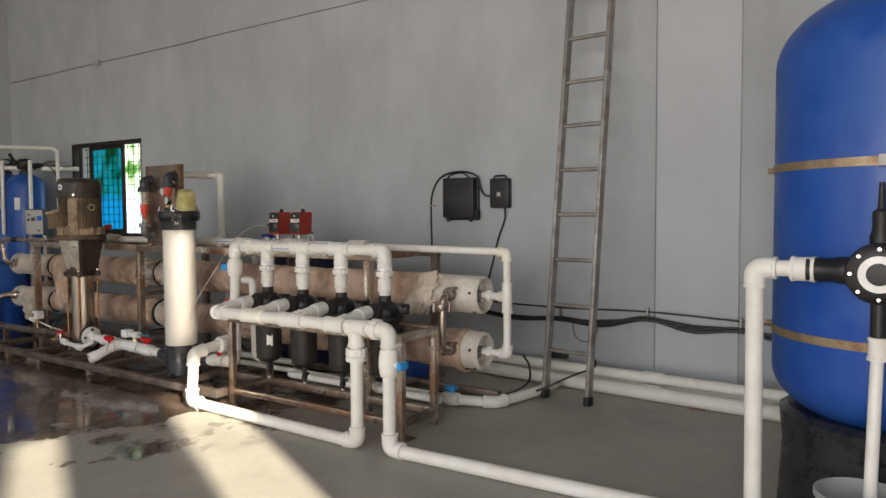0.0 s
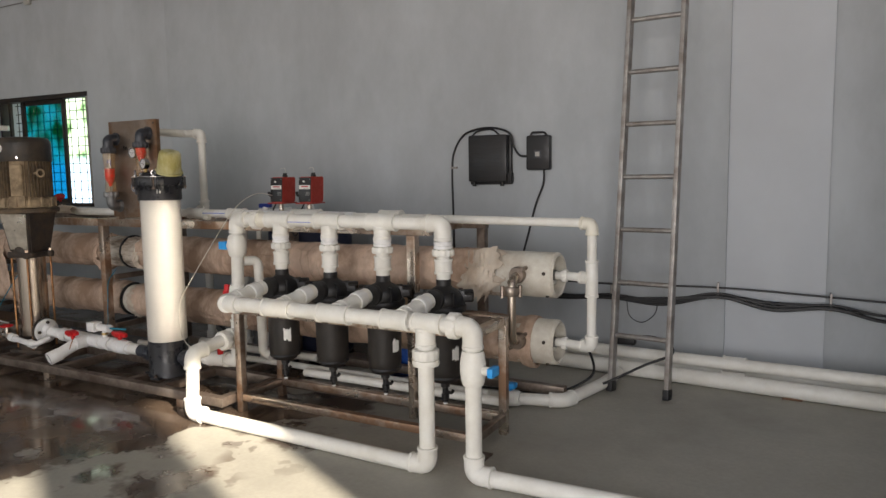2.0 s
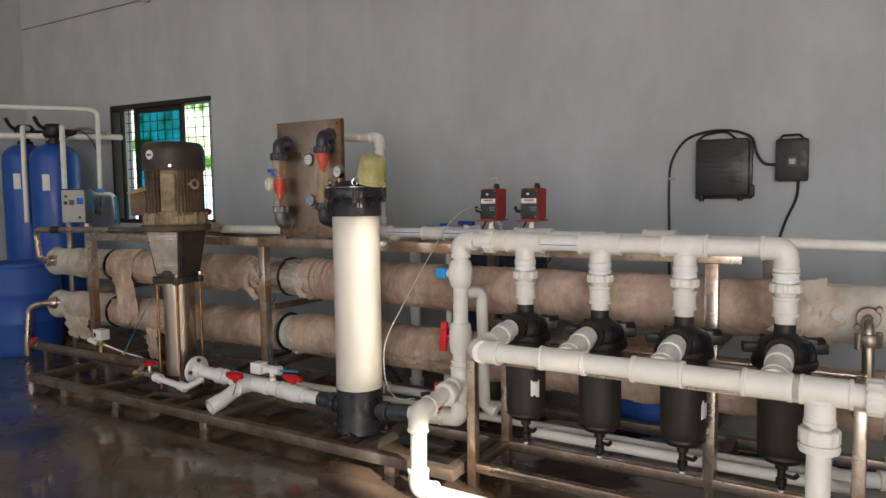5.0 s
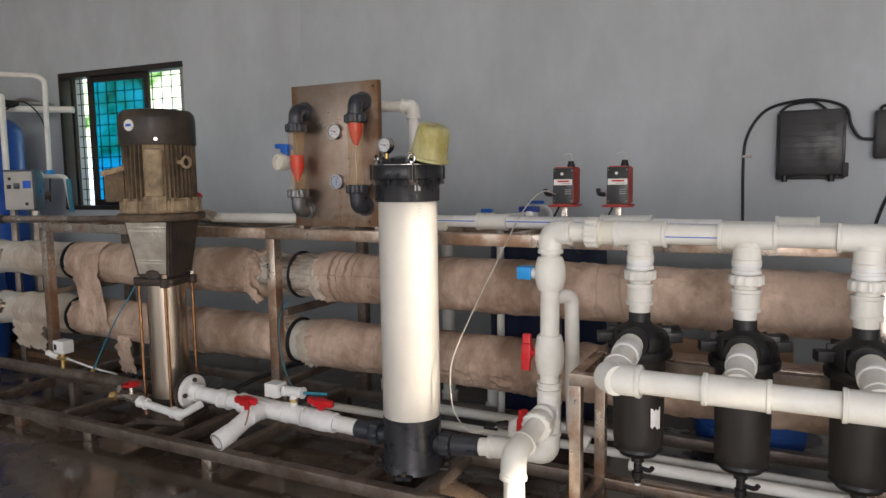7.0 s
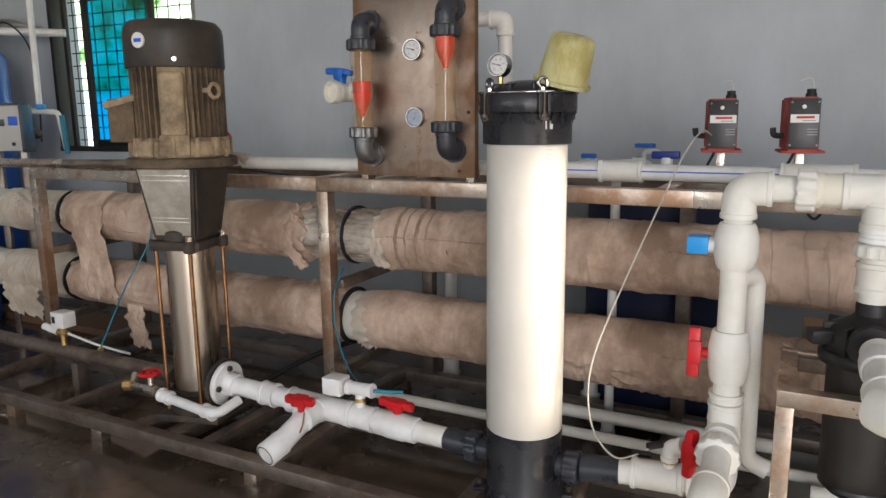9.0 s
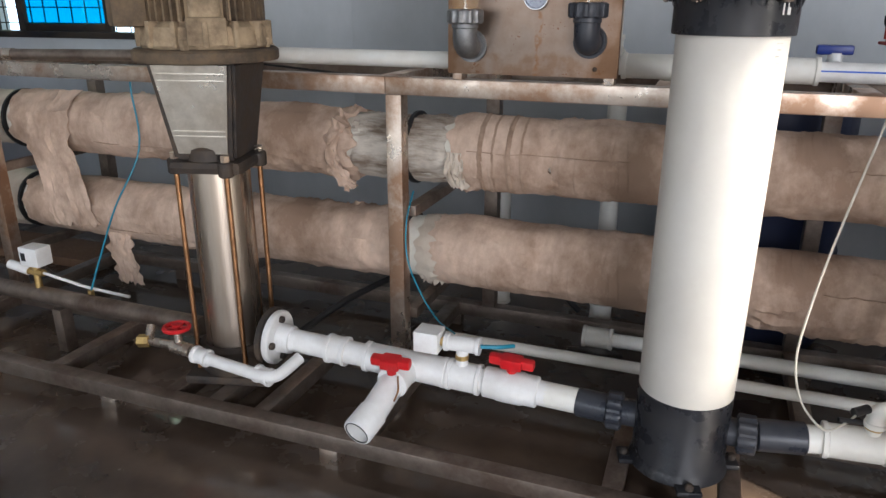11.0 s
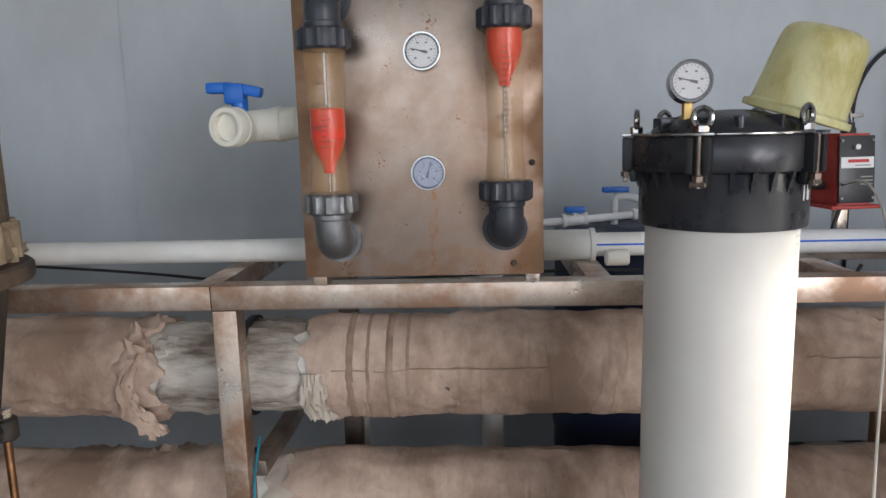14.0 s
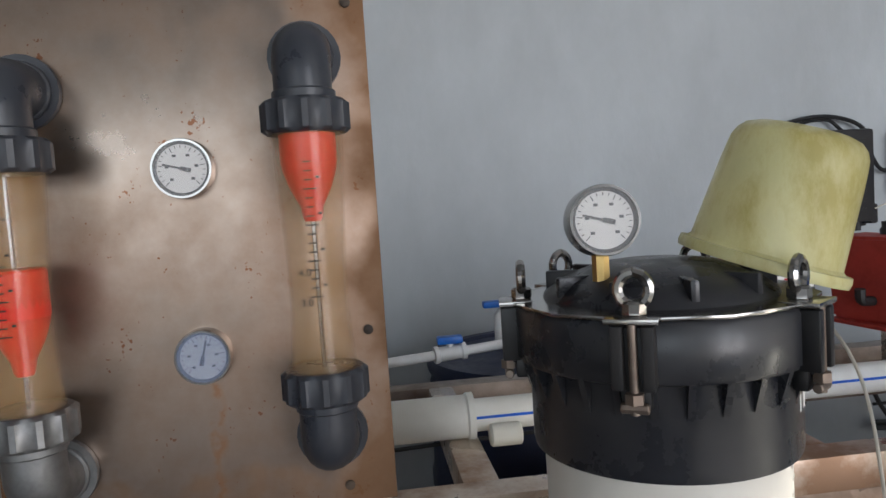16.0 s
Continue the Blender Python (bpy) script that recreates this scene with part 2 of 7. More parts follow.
    "ink": mat("black_ink", (0.02, 0.02, 0.02), 0.6, grain=0.05, scale=40),
    "ink_red": mat("red_ink", (0.45, 0.03, 0.03), 0.6, grain=0.05, scale=40),
    "ink_blue": mat("blue_ink", (0.01, 0.10, 0.55), 0.5, grain=0.05, scale=40),
    "paper": mat("white_label", (0.75, 0.74, 0.71), 0.6, grain=0.05, scale=40, dirt=(0.5, 0.45, 0.38), dirt_amount=0.3, dirt_scale=20),
    "yellow": mat("cloudy_yellow_plastic", (0.95, 0.92, 0.52), 0.30, grain=0.12, scale=24, transmission=0.4, alpha=0.62, dirt=(0.55, 0.46, 0.13), dirt_amount=0.85, dirt_scale=12, sharp=0.09, stretch=(1.4, 1.4, 0.6), bump=0.25, bump_scale=22),
    "sticker": mat("torn_label", (0.80, 0.79, 0.76), 0.6, grain=0.06, scale=60),
    "alu": mat("dull_aluminium", (0.42, 0.40, 0.38), 0.45, 0.8, grain=0.12, scale=14, dirt=(0.22, 0.18, 0.15), dirt_amount=0.6, dirt_scale=6),
    "frame_dark": mat("dark_window_frame", (0.018, 0.017, 0.017), 0.45, 0.3, grain=0.1, scale=20, dirt=(0.10, 0.07, 0.045), dirt_amount=0.4, dirt_scale=6),
    "wood": mat("old_timber", (0.16, 0.09, 0.05), 0.7, grain=0.2, scale=12, stretch=(6, 6, 0.5)),
    "cardboard": mat("cardboard", (0.35, 0.22, 0.13), 0.8, grain=0.08, scale=12),
    "clear_hose": mat("milky_tube", (0.62, 0.58, 0.50), 0.35, grain=0.05, scale=40, transmission=0.3),
    "teal": mat("teal_tube", (0.02, 0.22, 0.32), 0.4, grain=0.05, scale=40),
    "bucket": mat("milky_bucket", (0.42, 0.43, 0.43), 0.35, grain=0.04, scale=12, transmission=0.25),
    "faint_print": mat("faded_print", (0.50, 0.48, 0.45), 0.5, grain=0.1, scale=60),
    "panel_grey": mat("pale_grey_enamel", (0.48, 0.47, 0.44), 0.45, grain=0.05, scale=12, dirt=(0.3, 0.27, 0.23), dirt_amount=0.4, dirt_scale=6),
}


def clear(name, base, rough, tint_alpha):
    m = bpy.data.materials.new(name)
    m.use_nodes = True
    b = m.node_tree.nodes["Principled BSDF"]
    b.inputs["Base Color"].default_value = (*base, 1)
    b.inputs["Roughness"].default_value = rough
    b.inputs["Alpha"].default_value = tint_alpha
    b.inputs["Specular IOR Level"].default_value = 0.6
    return m


M["acrylic"] = clear("amber_acrylic", (0.50, 0.31, 0.13), 0.03, 0.13)
M["lens"] = clear("gauge_glass", (0.9, 0.9, 0.9), 0.04, 0.10)
M["blue_lens"] = clear("tinted_gauge_glass", (0.25, 0.30, 0.42), 0.05, 0.35)


def tinted_pane():
    """Blue-green window glass: coloured through and through, with a faint surface gloss."""
    m = bpy.data.materials.new("tinted_pane")
    m.use_nodes = True
    n, l = m.node_tree.nodes, m.node_tree.links
    n.clear()
    out, mixer, see, gloss = n.new("ShaderNodeOutputMaterial"), n.new("ShaderNodeMixShader"), n.new("ShaderNodeBsdfTransparent"), n.new("ShaderNodeBsdfGlossy")
    see.inputs[0].default_value = (0.02, 0.34, 0.46, 1)
    gloss.inputs["Roughness"].default_value = 0.08
    mixer.inputs[0].default_value = 0.06
    l.new(see.outputs[0], mixer.inputs[1])
    l.new(gloss.outputs[0], mixer.inputs[2])
    l.new(mixer.outputs[0], out.inputs[0])
    return m


M["blue_glass"] = tinted_pane()


def floor_material():
    """Worn cement with a soaked, shiny area, drying rims and drips."""
    m = bpy.data.materials.new("cement_floor")
    m.use_nodes = True
    n, l = m.node_tree.nodes, m.node_tree.links
    b = n["Principled BSDF"]
    tc = n.new("ShaderNodeTexCoord")

    def tex(sc, det, ro=0.6):
        t = n.new("ShaderNodeTexNoise")
        t.inputs["Scale"].default_value, t.inputs["Detail"].default_value, t.inputs["Roughness"].default_value = sc, det, ro
        l.new(tc.outputs["Object"], t.inputs["Vector"])
        return t.outputs["Fac"]

    def rng(src, a, b_, c, d):
        r = n.new("ShaderNodeMapRange")
        r.inputs[1].default_value, r.inputs[2].default_value, r.inputs[3].default_value, r.inputs[4].default_value = a, b_, c, d
        l.new(src, r.inputs[0])
        return r.outputs[0]

    def math2(op, a, b_):
        q = n.new("ShaderNodeMath")
        q.operation = op
        for k, v in enumerate((a, b_)):
            if isinstance(v, float):
                q.inputs[k].default_value = v
            else:
                l.new(v, q.inputs[k])
        return q.outputs[0]

    def mix(f, a, c):
        q = n.new("ShaderNodeMix")
        q.data_type = "RGBA"
        l.new(f, q.inputs["Factor"])
        for key, v in (("A", a), ("B", c)):
            if isinstance(v, tuple):
                q.inputs[key].default_value = (*v, 1)
            else:
                l.new(v, q.inputs[key])
        return q.outputs["Result"]

    sep = n.new("ShaderNodeSeparateXYZ")
    l.new(tc.outputs["Object"], sep.inputs[0])
    dry = mix(rng(tex(1.6, 8, 0.65), 0.3, 0.7, 0.0, 1.0), (0.30, 0.29, 0.25), (0.41, 0.395, 0.34))
    dry = mix(rng(tex(45, 4), 0.35, 0.75, 0.0, 0.5), dry, (0.28, 0.265, 0.235))
    # the puddle: about the pump and the membrane rack, thinning towards the filters
    gx = rng(sep.outputs[0], -3.7, -2.5, 1.0, 0.0)
    gy = math2("MULTIPLY", rng(sep.outputs[1], 2.9, 3.9, 0.0, 0.40), rng(sep.outputs[0], -2.2, -1.2, 1.0, 0.0))
    gy2 = rng(sep.outputs[0], -2.2, -1.6, 0.20, 0.0)
    soak = math2("ADD", math2("MULTIPLY", gx, 0.75), math2("ADD", gy, gy2))
    soak = math2("SUBTRACT", soak, rng(tex(1.7, 5, 0.55), 0.25, 0.75, 0.0, 0.95))
    wet = rng(soak, 0.02, 0.10, 0.0, 1.0)
    # single drips and footmarks
    vor = n.new("ShaderNodeTexVoronoi")
    vor.inputs["Scale"].default_value = 4.2
    vor.inputs["Randomness"].default_value = 1.0
    warp = n.new("ShaderNodeVectorMath")
    warp.operation = "ADD"
    nz = n.new("ShaderNodeTexNoise")
    nz.inputs["Scale"].default_value = 9
    sc = n.new("ShaderNodeVectorMath")
    sc.operation = "SCALE"
    sc.inputs["Scale"].default_value = 0.22
    l.new(nz.outputs["Color"], sc.inputs[0])
    l.new(tc.outputs["Object"], nz.inputs["Vector"])
    l.new(tc.outputs["Object"], warp.inputs[0])
    l.new(sc.outputs[0], warp.inputs[1])
    l.new(warp.outputs[0], vor.inputs["Vector"])
    drop = rng(vor.outputs["Distance"], 0.24, 0.29, 1.0, 0.0)
    zone = math2("MULTIPLY", rng(sep.outputs[0], -2.4, -1.6, 1.0, 0.0), rng(sep.outputs[1], 2.2, 2.8, 0.0, 1.0))
    drop = math2("MULTIPLY", drop, math2("MULTIPLY", zone, rng(tex(1.6, 2), 0.38, 0.45, 0.0, 1.0)))
    wet = math2("MAXIMUM", wet, math2("MULTIPLY", drop, 0.9))
    soaked = mix(rng(tex(2.6, 6), 0.35, 0.7, 0.0, 1.0), (0.052, 0.036, 0.027), (0.125, 0.090, 0.065))
    col = mix(wet, dry, soaked)
    l.new(col, b.inputs["Base Color"])
    r_dry = rng(tex(6, 4), 0.3, 0.7, 0.42, 0.62)
    r_wet = rng(tex(3.2, 5), 0.38, 0.62, 0.10, 0.34)
    rm = n.new("ShaderNodeMix")
    l.new(wet, rm.inputs["Factor"])
    l.new(r_dry, rm.inputs["A"])
    l.new(r_wet, rm.inputs["B"])
    l.new(rm.outputs["Result"], b.inputs["Roughness"])
    film = math2("MULTIPLY", wet, rng(tex(2.1, 5, 0.6), 0.40, 0.60, 0.25, 0.85))
    l.new(film, b.inputs["Coat Weight"])
    l.new(rng(tex(4.5, 4), 0.35, 0.65, 0.02, 0.11), b.inputs["Coat Roughness"])
    b.inputs["Coat IOR"].default_value = 1.33
    bp = n.new("ShaderNodeBump")
    bp.inputs["Distance"].default_value = 0.003
    l.new(rng(wet, 0.0, 1.0, 0.35, 0.04), bp.inputs["Strength"])
    l.new(tex(38, 6), bp.inputs["Height"])
    l.new(bp.outputs[0], b.inputs["Normal"])
    return m


def outdoors_material():
    m = bpy.data.materials.new("garden_distance")
    m.use_nodes = True
    n, l = m.node_tree.nodes, m.node_tree.links
    n.clear()
    out, em = n.new("ShaderNodeOutputMaterial"), n.new("ShaderNodeEmission")
    tc = n.new("ShaderNodeTexCoord")
    t = n.new("ShaderNodeTexNoise")
    t.inputs["Scale"].default_value, t.inputs["Detail"].default_value = 2.4, 6
    l.new(tc.outputs["Object"], t.inputs["Vector"])
    cr = n.new("ShaderNodeValToRGB")
    e = cr.color_ramp.elements
    e[0].position, e[0].color = 0.36, (0.035, 0.11, 0.02, 1)
    e[1].position, e[1].color = 0.66, (0.80, 0.90, 0.80, 1)
    mid = e.new(0.47)
    mid.color = (0.36, 0.52, 0.30, 1)
    l.new(t.outputs["Fac"], cr.inputs[0])
    sep = n.new("ShaderNodeSeparateXYZ")
    l.new(tc.outputs["Object"], sep.inputs[0])
    mr = n.new("ShaderNodeMapRange")
    mr.inputs[1].default_value, mr.inputs[2].default_value = 1.55, 1.8
    l.new(sep.outputs[2], mr.inputs[0])
    mx = n.new("ShaderNodeMix")
    mx.data_type = "RGBA"
    l.new(mr.outputs[0], mx.inputs["Factor"])
    mx.inputs["A"].default_value = (0.55, 0.78, 1.0, 1)
    l.new(cr.outputs[0], mx.inputs["B"])
    l.new(mx.outputs["Result"], em.inputs[0])
    em.inputs[1].default_value = 1.2
    l.new(em.outputs[0], out.inputs[0])
    return m



def plate_material():
    """Brushed stainless with brown tarnish towards the rims, rust runs and specks."""
    m = M["plate"].copy()
    m.name = "tarnished_panel"
    n, l = m.node_tree.nodes, m.node_tree.links
    b = n["Principled BSDF"]
    old = b.inputs["Base Color"].links[0].from_socket
    old_r = b.inputs["Roughness"].links[0].from_socket
    tc = n.new("ShaderNodeTexCoord")
    sep = n.new("ShaderNodeSeparateXYZ")
    l.new(tc.outputs["Object"], sep.inputs[0])

    def rng(src, a, b_, c, d):
        r = n.new("ShaderNodeMapRange")
        r.inputs[1].default_value, r.inputs[2].default_value, r.inputs[3].default_value, r.inputs[4].default_value = a, b_, c, d
        l.new(src, r.inputs[0])
        return r.outputs[0]

    def op(kind, a, b_):
        q = n.new("ShaderNodeMath")
        q.operation = kind
        for k, v in enumerate((a, b_)):
            if isinstance(v, float):
                q.inputs[k].default_value = v
            else:
                l.new(v, q.inputs[k])
        return q.outputs[0]

    def tex(sc, det):
        t = n.new("ShaderNodeTexNoise")
        t.inputs["Scale"].default_value, t.inputs["Detail"].default_value = sc, det
        l.new(tc.outputs["Object"], t.inputs["Vector"])
        return t.outputs["Fac"]

    x, z = sep.outputs[0], sep.outputs[2]
    edge = op("ABSOLUTE", x, 0.0)
    rim = rng(op("ADD", edge, rng(tex(9, 5), 0.3, 0.7, -0.06, 0.06)), 0.15, 0.225, 0.0, 0.8)
    low = rng(op("ADD", z, rng(tex(24, 6), 0.3, 0.7, -0.06, 0.05)), 0.02, 0.07, 0.6, 0.0)
    drip_x = op("ABSOLUTE", op("SUBTRACT", op("ADD", x, rng(tex(30, 3), 0.3, 0.7, -0.012, 0.012)), 0.022), 0.0)
    drip = op("MULTIPLY", rng(drip_x, 0.002, 0.010, 0.55, 0.0), op("MULTIPLY", rng(z, 0.175, 0.185, 1.0, 0.0), rng(tex(60, 3), 0.42, 0.55, 0.25, 1.0)))
    stain = op("MAXIMUM", rim, low)
    a = n.new("ShaderNodeMix")
    a.data_type = "RGBA"
    l.new(stain, a.inputs["Factor"])
    l.new(old, a.inputs["A"])
    a.inputs["B"].default_value = (0.24, 0.13, 0.065, 1)
    c = n.new("ShaderNodeMix")
    c.data_type = "RGBA"
    l.new(drip, c.inputs["Factor"])
    l.new(a.outputs["Result"], c.inputs["A"])
    c.inputs["B"].default_value = (0.30, 0.12, 0.03, 1)
    l.new(c.outputs["Result"], b.inputs["Base Color"])
    l.new(op("ADD", old_r, op("MULTIPLY", op("MAXIMUM", stain, drip), 0.35)), b.inputs["Roughness"])
    return m


M["plate"] = plate_material()
M["floor"] = floor_material()
M["outdoors"] = outdoors_material()

# ---- mesh helpers ----


def thing(name, label, category, at=(0, 0, 0), group="", kind=""):
    return tagged(new(name), label, category, group, kind) if not at else place(tagged(new(name), label, category, group, kind), at)


def place(ob, at):
    ob.location = at
    return ob


def root_of(ob):
    while ob.parent:
        ob = ob.parent
    return ob


def part(name, bm, material, parent=None, label="", angle=38):
    """Links a bmesh, made in world metres, as one mesh object under a thing or a part."""
    bmesh.ops.recalc_face_normals(bm, faces=bm.faces[:])
    if parent:
        base = root_of(parent)
        bmesh.ops.transform(bm, matrix=Matrix.Translation(-base.location), verts=bm.verts[:])
    me = bpy.data.meshes.new(name)
    bm.to_mesh(me)
    bm.free()
    me.materials.append(M[material])
    me.polygons.foreach_set("use_smooth", [True] * len(me.polygons))
    me.set_sharp_from_angle(angle=radians(angle))
    ob = new(name, me)
    if parent:
        ob.parent = parent
    if label:
        ob["label"] = label
    return ob


def alone(name, bm, material, label, category, group="", kind="", at=(0, 0, 0)):
    """A thing that is one mesh."""
    bmesh.ops.transform(bm, matrix=Matrix.Translation(-Vector(at)), verts=bm.verts[:])
    return tagged(place(part(name, bm, material), at), label, category, group, kind)


def bevelled(bm, faces_from, width, seg=2):
    if width > 0:
        es = list({e for f in bm.faces[faces_from:] for e in f.edges})
        bmesh.ops.bevel(bm, geom=es, offset=width, segments=seg, affect="EDGES", profile=0.6)


def box(x0, x1, y0, y1, z0, z1, bevel=0.0, m=None, bm=None, seg=2):
    tmp = bmesh.new()
    bmesh.ops.create_cube(tmp, size=1.0)
    bmesh.ops.transform(tmp, matrix=Matrix.LocRotScale(((x0 + x1) / 2, (y0 + y1) / 2, (z0 + z1) / 2), None, (x1 - x0, y1 - y0, z1 - z0)), verts=tmp.verts[:])
    bevelled(tmp, 0, bevel, seg)
    if m is not None:
        bmesh.ops.transform(tmp, matrix=m, verts=tmp.verts[:])
    return merged(bm, tmp)


def merged(bm, tmp):
    if bm is None:
        return tmp
    me = bpy.data.meshes.new("tmp")
    tmp.to_mesh(me)
    tmp.free()
    bm.from_mesh(me)
    bpy.data.meshes.remove(me)
    return bm


def frame_of(d):
    """A turn that takes z to the direction d."""
    return Vector(d).to_track_quat("Z", "Y").to_matrix().to_4x4()


def lathe(profile, at=(0, 0, 0), axis=(0, 0, 1), seg=28, bm=None, m=None):
    """A turned body: (radius, height) pairs along the axis from the point at; closed at radius 0."""
    tmp = bmesh.new()
    rings = []
    for r, h in profile:
        if r < 1e-5:
            rings.append([tmp.verts.new((0, 0, h))])
        else:
            rings.append([tmp.verts.new((r * math.cos(2 * math.pi * k / seg), r * math.sin(2 * math.pi * k / seg), h)) for k in range(seg)])
    for a, b in zip(rings, rings[1:]):
        if len(a) == 1 and len(b) == 1:
            continue
        for k in range(seg):
            k2 = (k + 1) % seg
            if len(a) == 1:
                tmp.faces.new((a[0], b[k], b[k2]))
            elif len(b) == 1:
                tmp.faces.new((a[k], b[0], a[k2]))
            else:
                tmp.faces.new((a[k], a[k2], b[k2], b[k]))
    for ring in (rings[0], rings[-1]):
        if len(ring) > 1 and (profile[0] != profile[-1]):
            tmp.faces.new(ring)
    mm = Matrix.Translation(at) @ frame_of(axis)
    bmesh.ops.transform(tmp, matrix=(m @ mm) if m is not None else mm, verts=tmp.verts[:])
    return merged(bm, tmp)


def rod(p0, p1, r, seg=16, bevel=0.0, bm=None, m=None):
    p0, p1 = Vector(p0), Vector(p1)
    h = (p1 - p0).length
    c = min(bevel, r * 0.6, h * 0.4)
    prof = [(r - c, 0), (r, c), (r, h - c), (r - c, h)] if c else [(r, 0), (r, h)]
    return lathe(prof, p0, p1 - p0, seg, bm, m)


def sweep(points, r, bend=0.05, seg=14, bm=None, steps=6, smooth=False, caps=True):
    """A round bar along points, its corners rounded by bend (or, if smooth, one soft curve)."""
    pts = [Vector(p) for p in points]
    line = []
    if smooth:
        ext = [pts[0] * 2 - pts[1]] + pts + [pts[-1] * 2 - pts[-2]]
        for i in range(1, len(ext) - 2):
            a, b, c, d = ext[i - 1:i + 3]
            for k in range(steps):
                t = k / steps
                line.append(0.5 * (2 * b + (c - a) * t + (2 * a - 5 * b + 4 * c - d) * t * t + (3 * b - a - 3 * c + d) * t ** 3))
        line.append(pts[-1])
    else:
        line.append(pts[0])
        for a, b, c in zip(pts, pts[1:], pts[2:]):
            u, v = (a - b), (c - b)
            k = min(bend, u.length * 0.49, v.length * 0.49)
            u, v = u.normalized() * k, v.normalized() * k
            for j in range(steps + 1):
                t = j / steps
                line.append((b + u) * (1 - t) ** 2 + b * 2 * t * (1 - t) + (b + v) * t * t)
        line.append(pts[-1])
    tmp = bmesh.new()
    rings = []
    side = None
    for i, p in enumerate(line):
        d = (line[min(i + 1, len(line) - 1)] - line[max(i - 1, 0)]).normalized()
        if side is None:
            side = d.orthogonal().normalized()
        side = (side - d * side.dot(d)).normalized()
        up = d.cross(side)
        rings.append([tmp.verts.new(p + (side * math.cos(2 * math.pi * k / seg) + up * math.sin(2 * math.pi * k / seg)) * r) for k in range(seg)])
    for a, b in zip(rings, rings[1:]):
        for k in range(seg):
            tmp.faces.new((a[k], a[(k + 1) % seg], b[(k + 1) % seg], b[k]))
    if caps:
        tmp.faces.new(rings[0])
        tmp.faces.new(rings[-1])
    return merged(bm, tmp)


def sleeve(p0, p1, r, bm=None, lip=0.003):
    """A pipe coupling with raised rims."""
    p0, p1 = Vector(p0), Vector(p1)
    h = (p1 - p0).length
    return lathe([(r * 0.93, 0), (r + lip, 0), (r + lip, 0.010), (r, 0.013), (r, h - 0.013), (r + lip, h - 0.010), (r + lip, h), (r * 0.93, h)], p0, p1 - p0, 22, bm)


def union_nut(p0, p1, r, bm=None):
    """A ribbed union nut."""
    p0, p1 = Vector(p0), Vector(p1)
    h = (p1 - p0).length
    tmp = lathe([(r * 0.8, 0), (r * 0.97, 0), (r, 0.004), (r, h - 0.004), (r * 0.97, h), (r * 0.8, h)], (0, 0, 0), (0, 0, 1), 48)
    for v in tmp.verts:
        q = math.hypot(v.co.x, v.co.y)
        if q > r * 0.99 and int((math.atan2(v.co.y, v.co.x) / (2 * math.pi) + 1.001) * 48) % 4 < 2:
            v.co.x, v.co.y = v.co.x * (q + 0.004) / q, v.co.y * (q + 0.004) / q
    bmesh.ops.transform(tmp, matrix=Matrix.Translation(p0) @ frame_of(p1 - p0), verts=tmp.verts[:])
    return merged(bm, tmp)


def elbow(corner, d0, d1, r, reach, bm=None):
    """A fitting that turns from direction d0 to d1 (both pointing away from the corner)."""
    c, d0, d1 = Vector(corner), Vector(d0).normalized(), Vector(d1).normalized()
    bm = sweep([c + d0 * reach, c, c + d1 * reach], r, reach * 0.72, 20, bm)
    for d in (d0, d1):
        bm = rod(c + d * (reach - 0.012), c + d * (reach + 0.002), r + 0.003, 20, 0.002, bm)
    return bm


def tee(c, d, side, r, half, reach, bm=None):
    c, d, side = Vector(c), Vector(d).normalized(), Vector(side).normalized()
    bm = sleeve(c - d * half, c + d * half, r, bm)
    return sleeve(c + side * r * 0.5, c + side * reach, r, bm)


def words(text, size, m, material, parent, depth=0.0006, name="lettering", align="CENTER"):
    cu = bpy.data.curves.new(name, "FONT")
    cu.body, cu.size, cu.extrude, cu.align_x, cu.align_y = text, size, depth, align, "CENTER"
    tmp = bpy.data.objects.new(name, cu)
    scene.collection.objects.link(tmp)
    me = bpy.data.meshes.new_from_object(tmp.evaluated_get(bpy.context.evaluated_depsgraph_get()))
    bpy.data.objects.remove(tmp)
    me.transform(Matrix.Translation(-root_of(parent).location) @ m)
    me.materials.append(M[material])
    ob = new(name, me)
    ob.parent = parent
    return ob


FRONT = Matrix.Rotation(radians(90), 4, "X")      # lays a drawing in xy upright, facing -y

# ---- the hall ----
WALL = Matrix.Translation((-1.76, 6.04, 0)) @ Matrix.Rotation(math.atan(0.056), 4, "Z")   # u along the long wall, v into it
HALL_H = 6.0


def W(u, v, z):
    return WALL @ Vector((u, v, z))


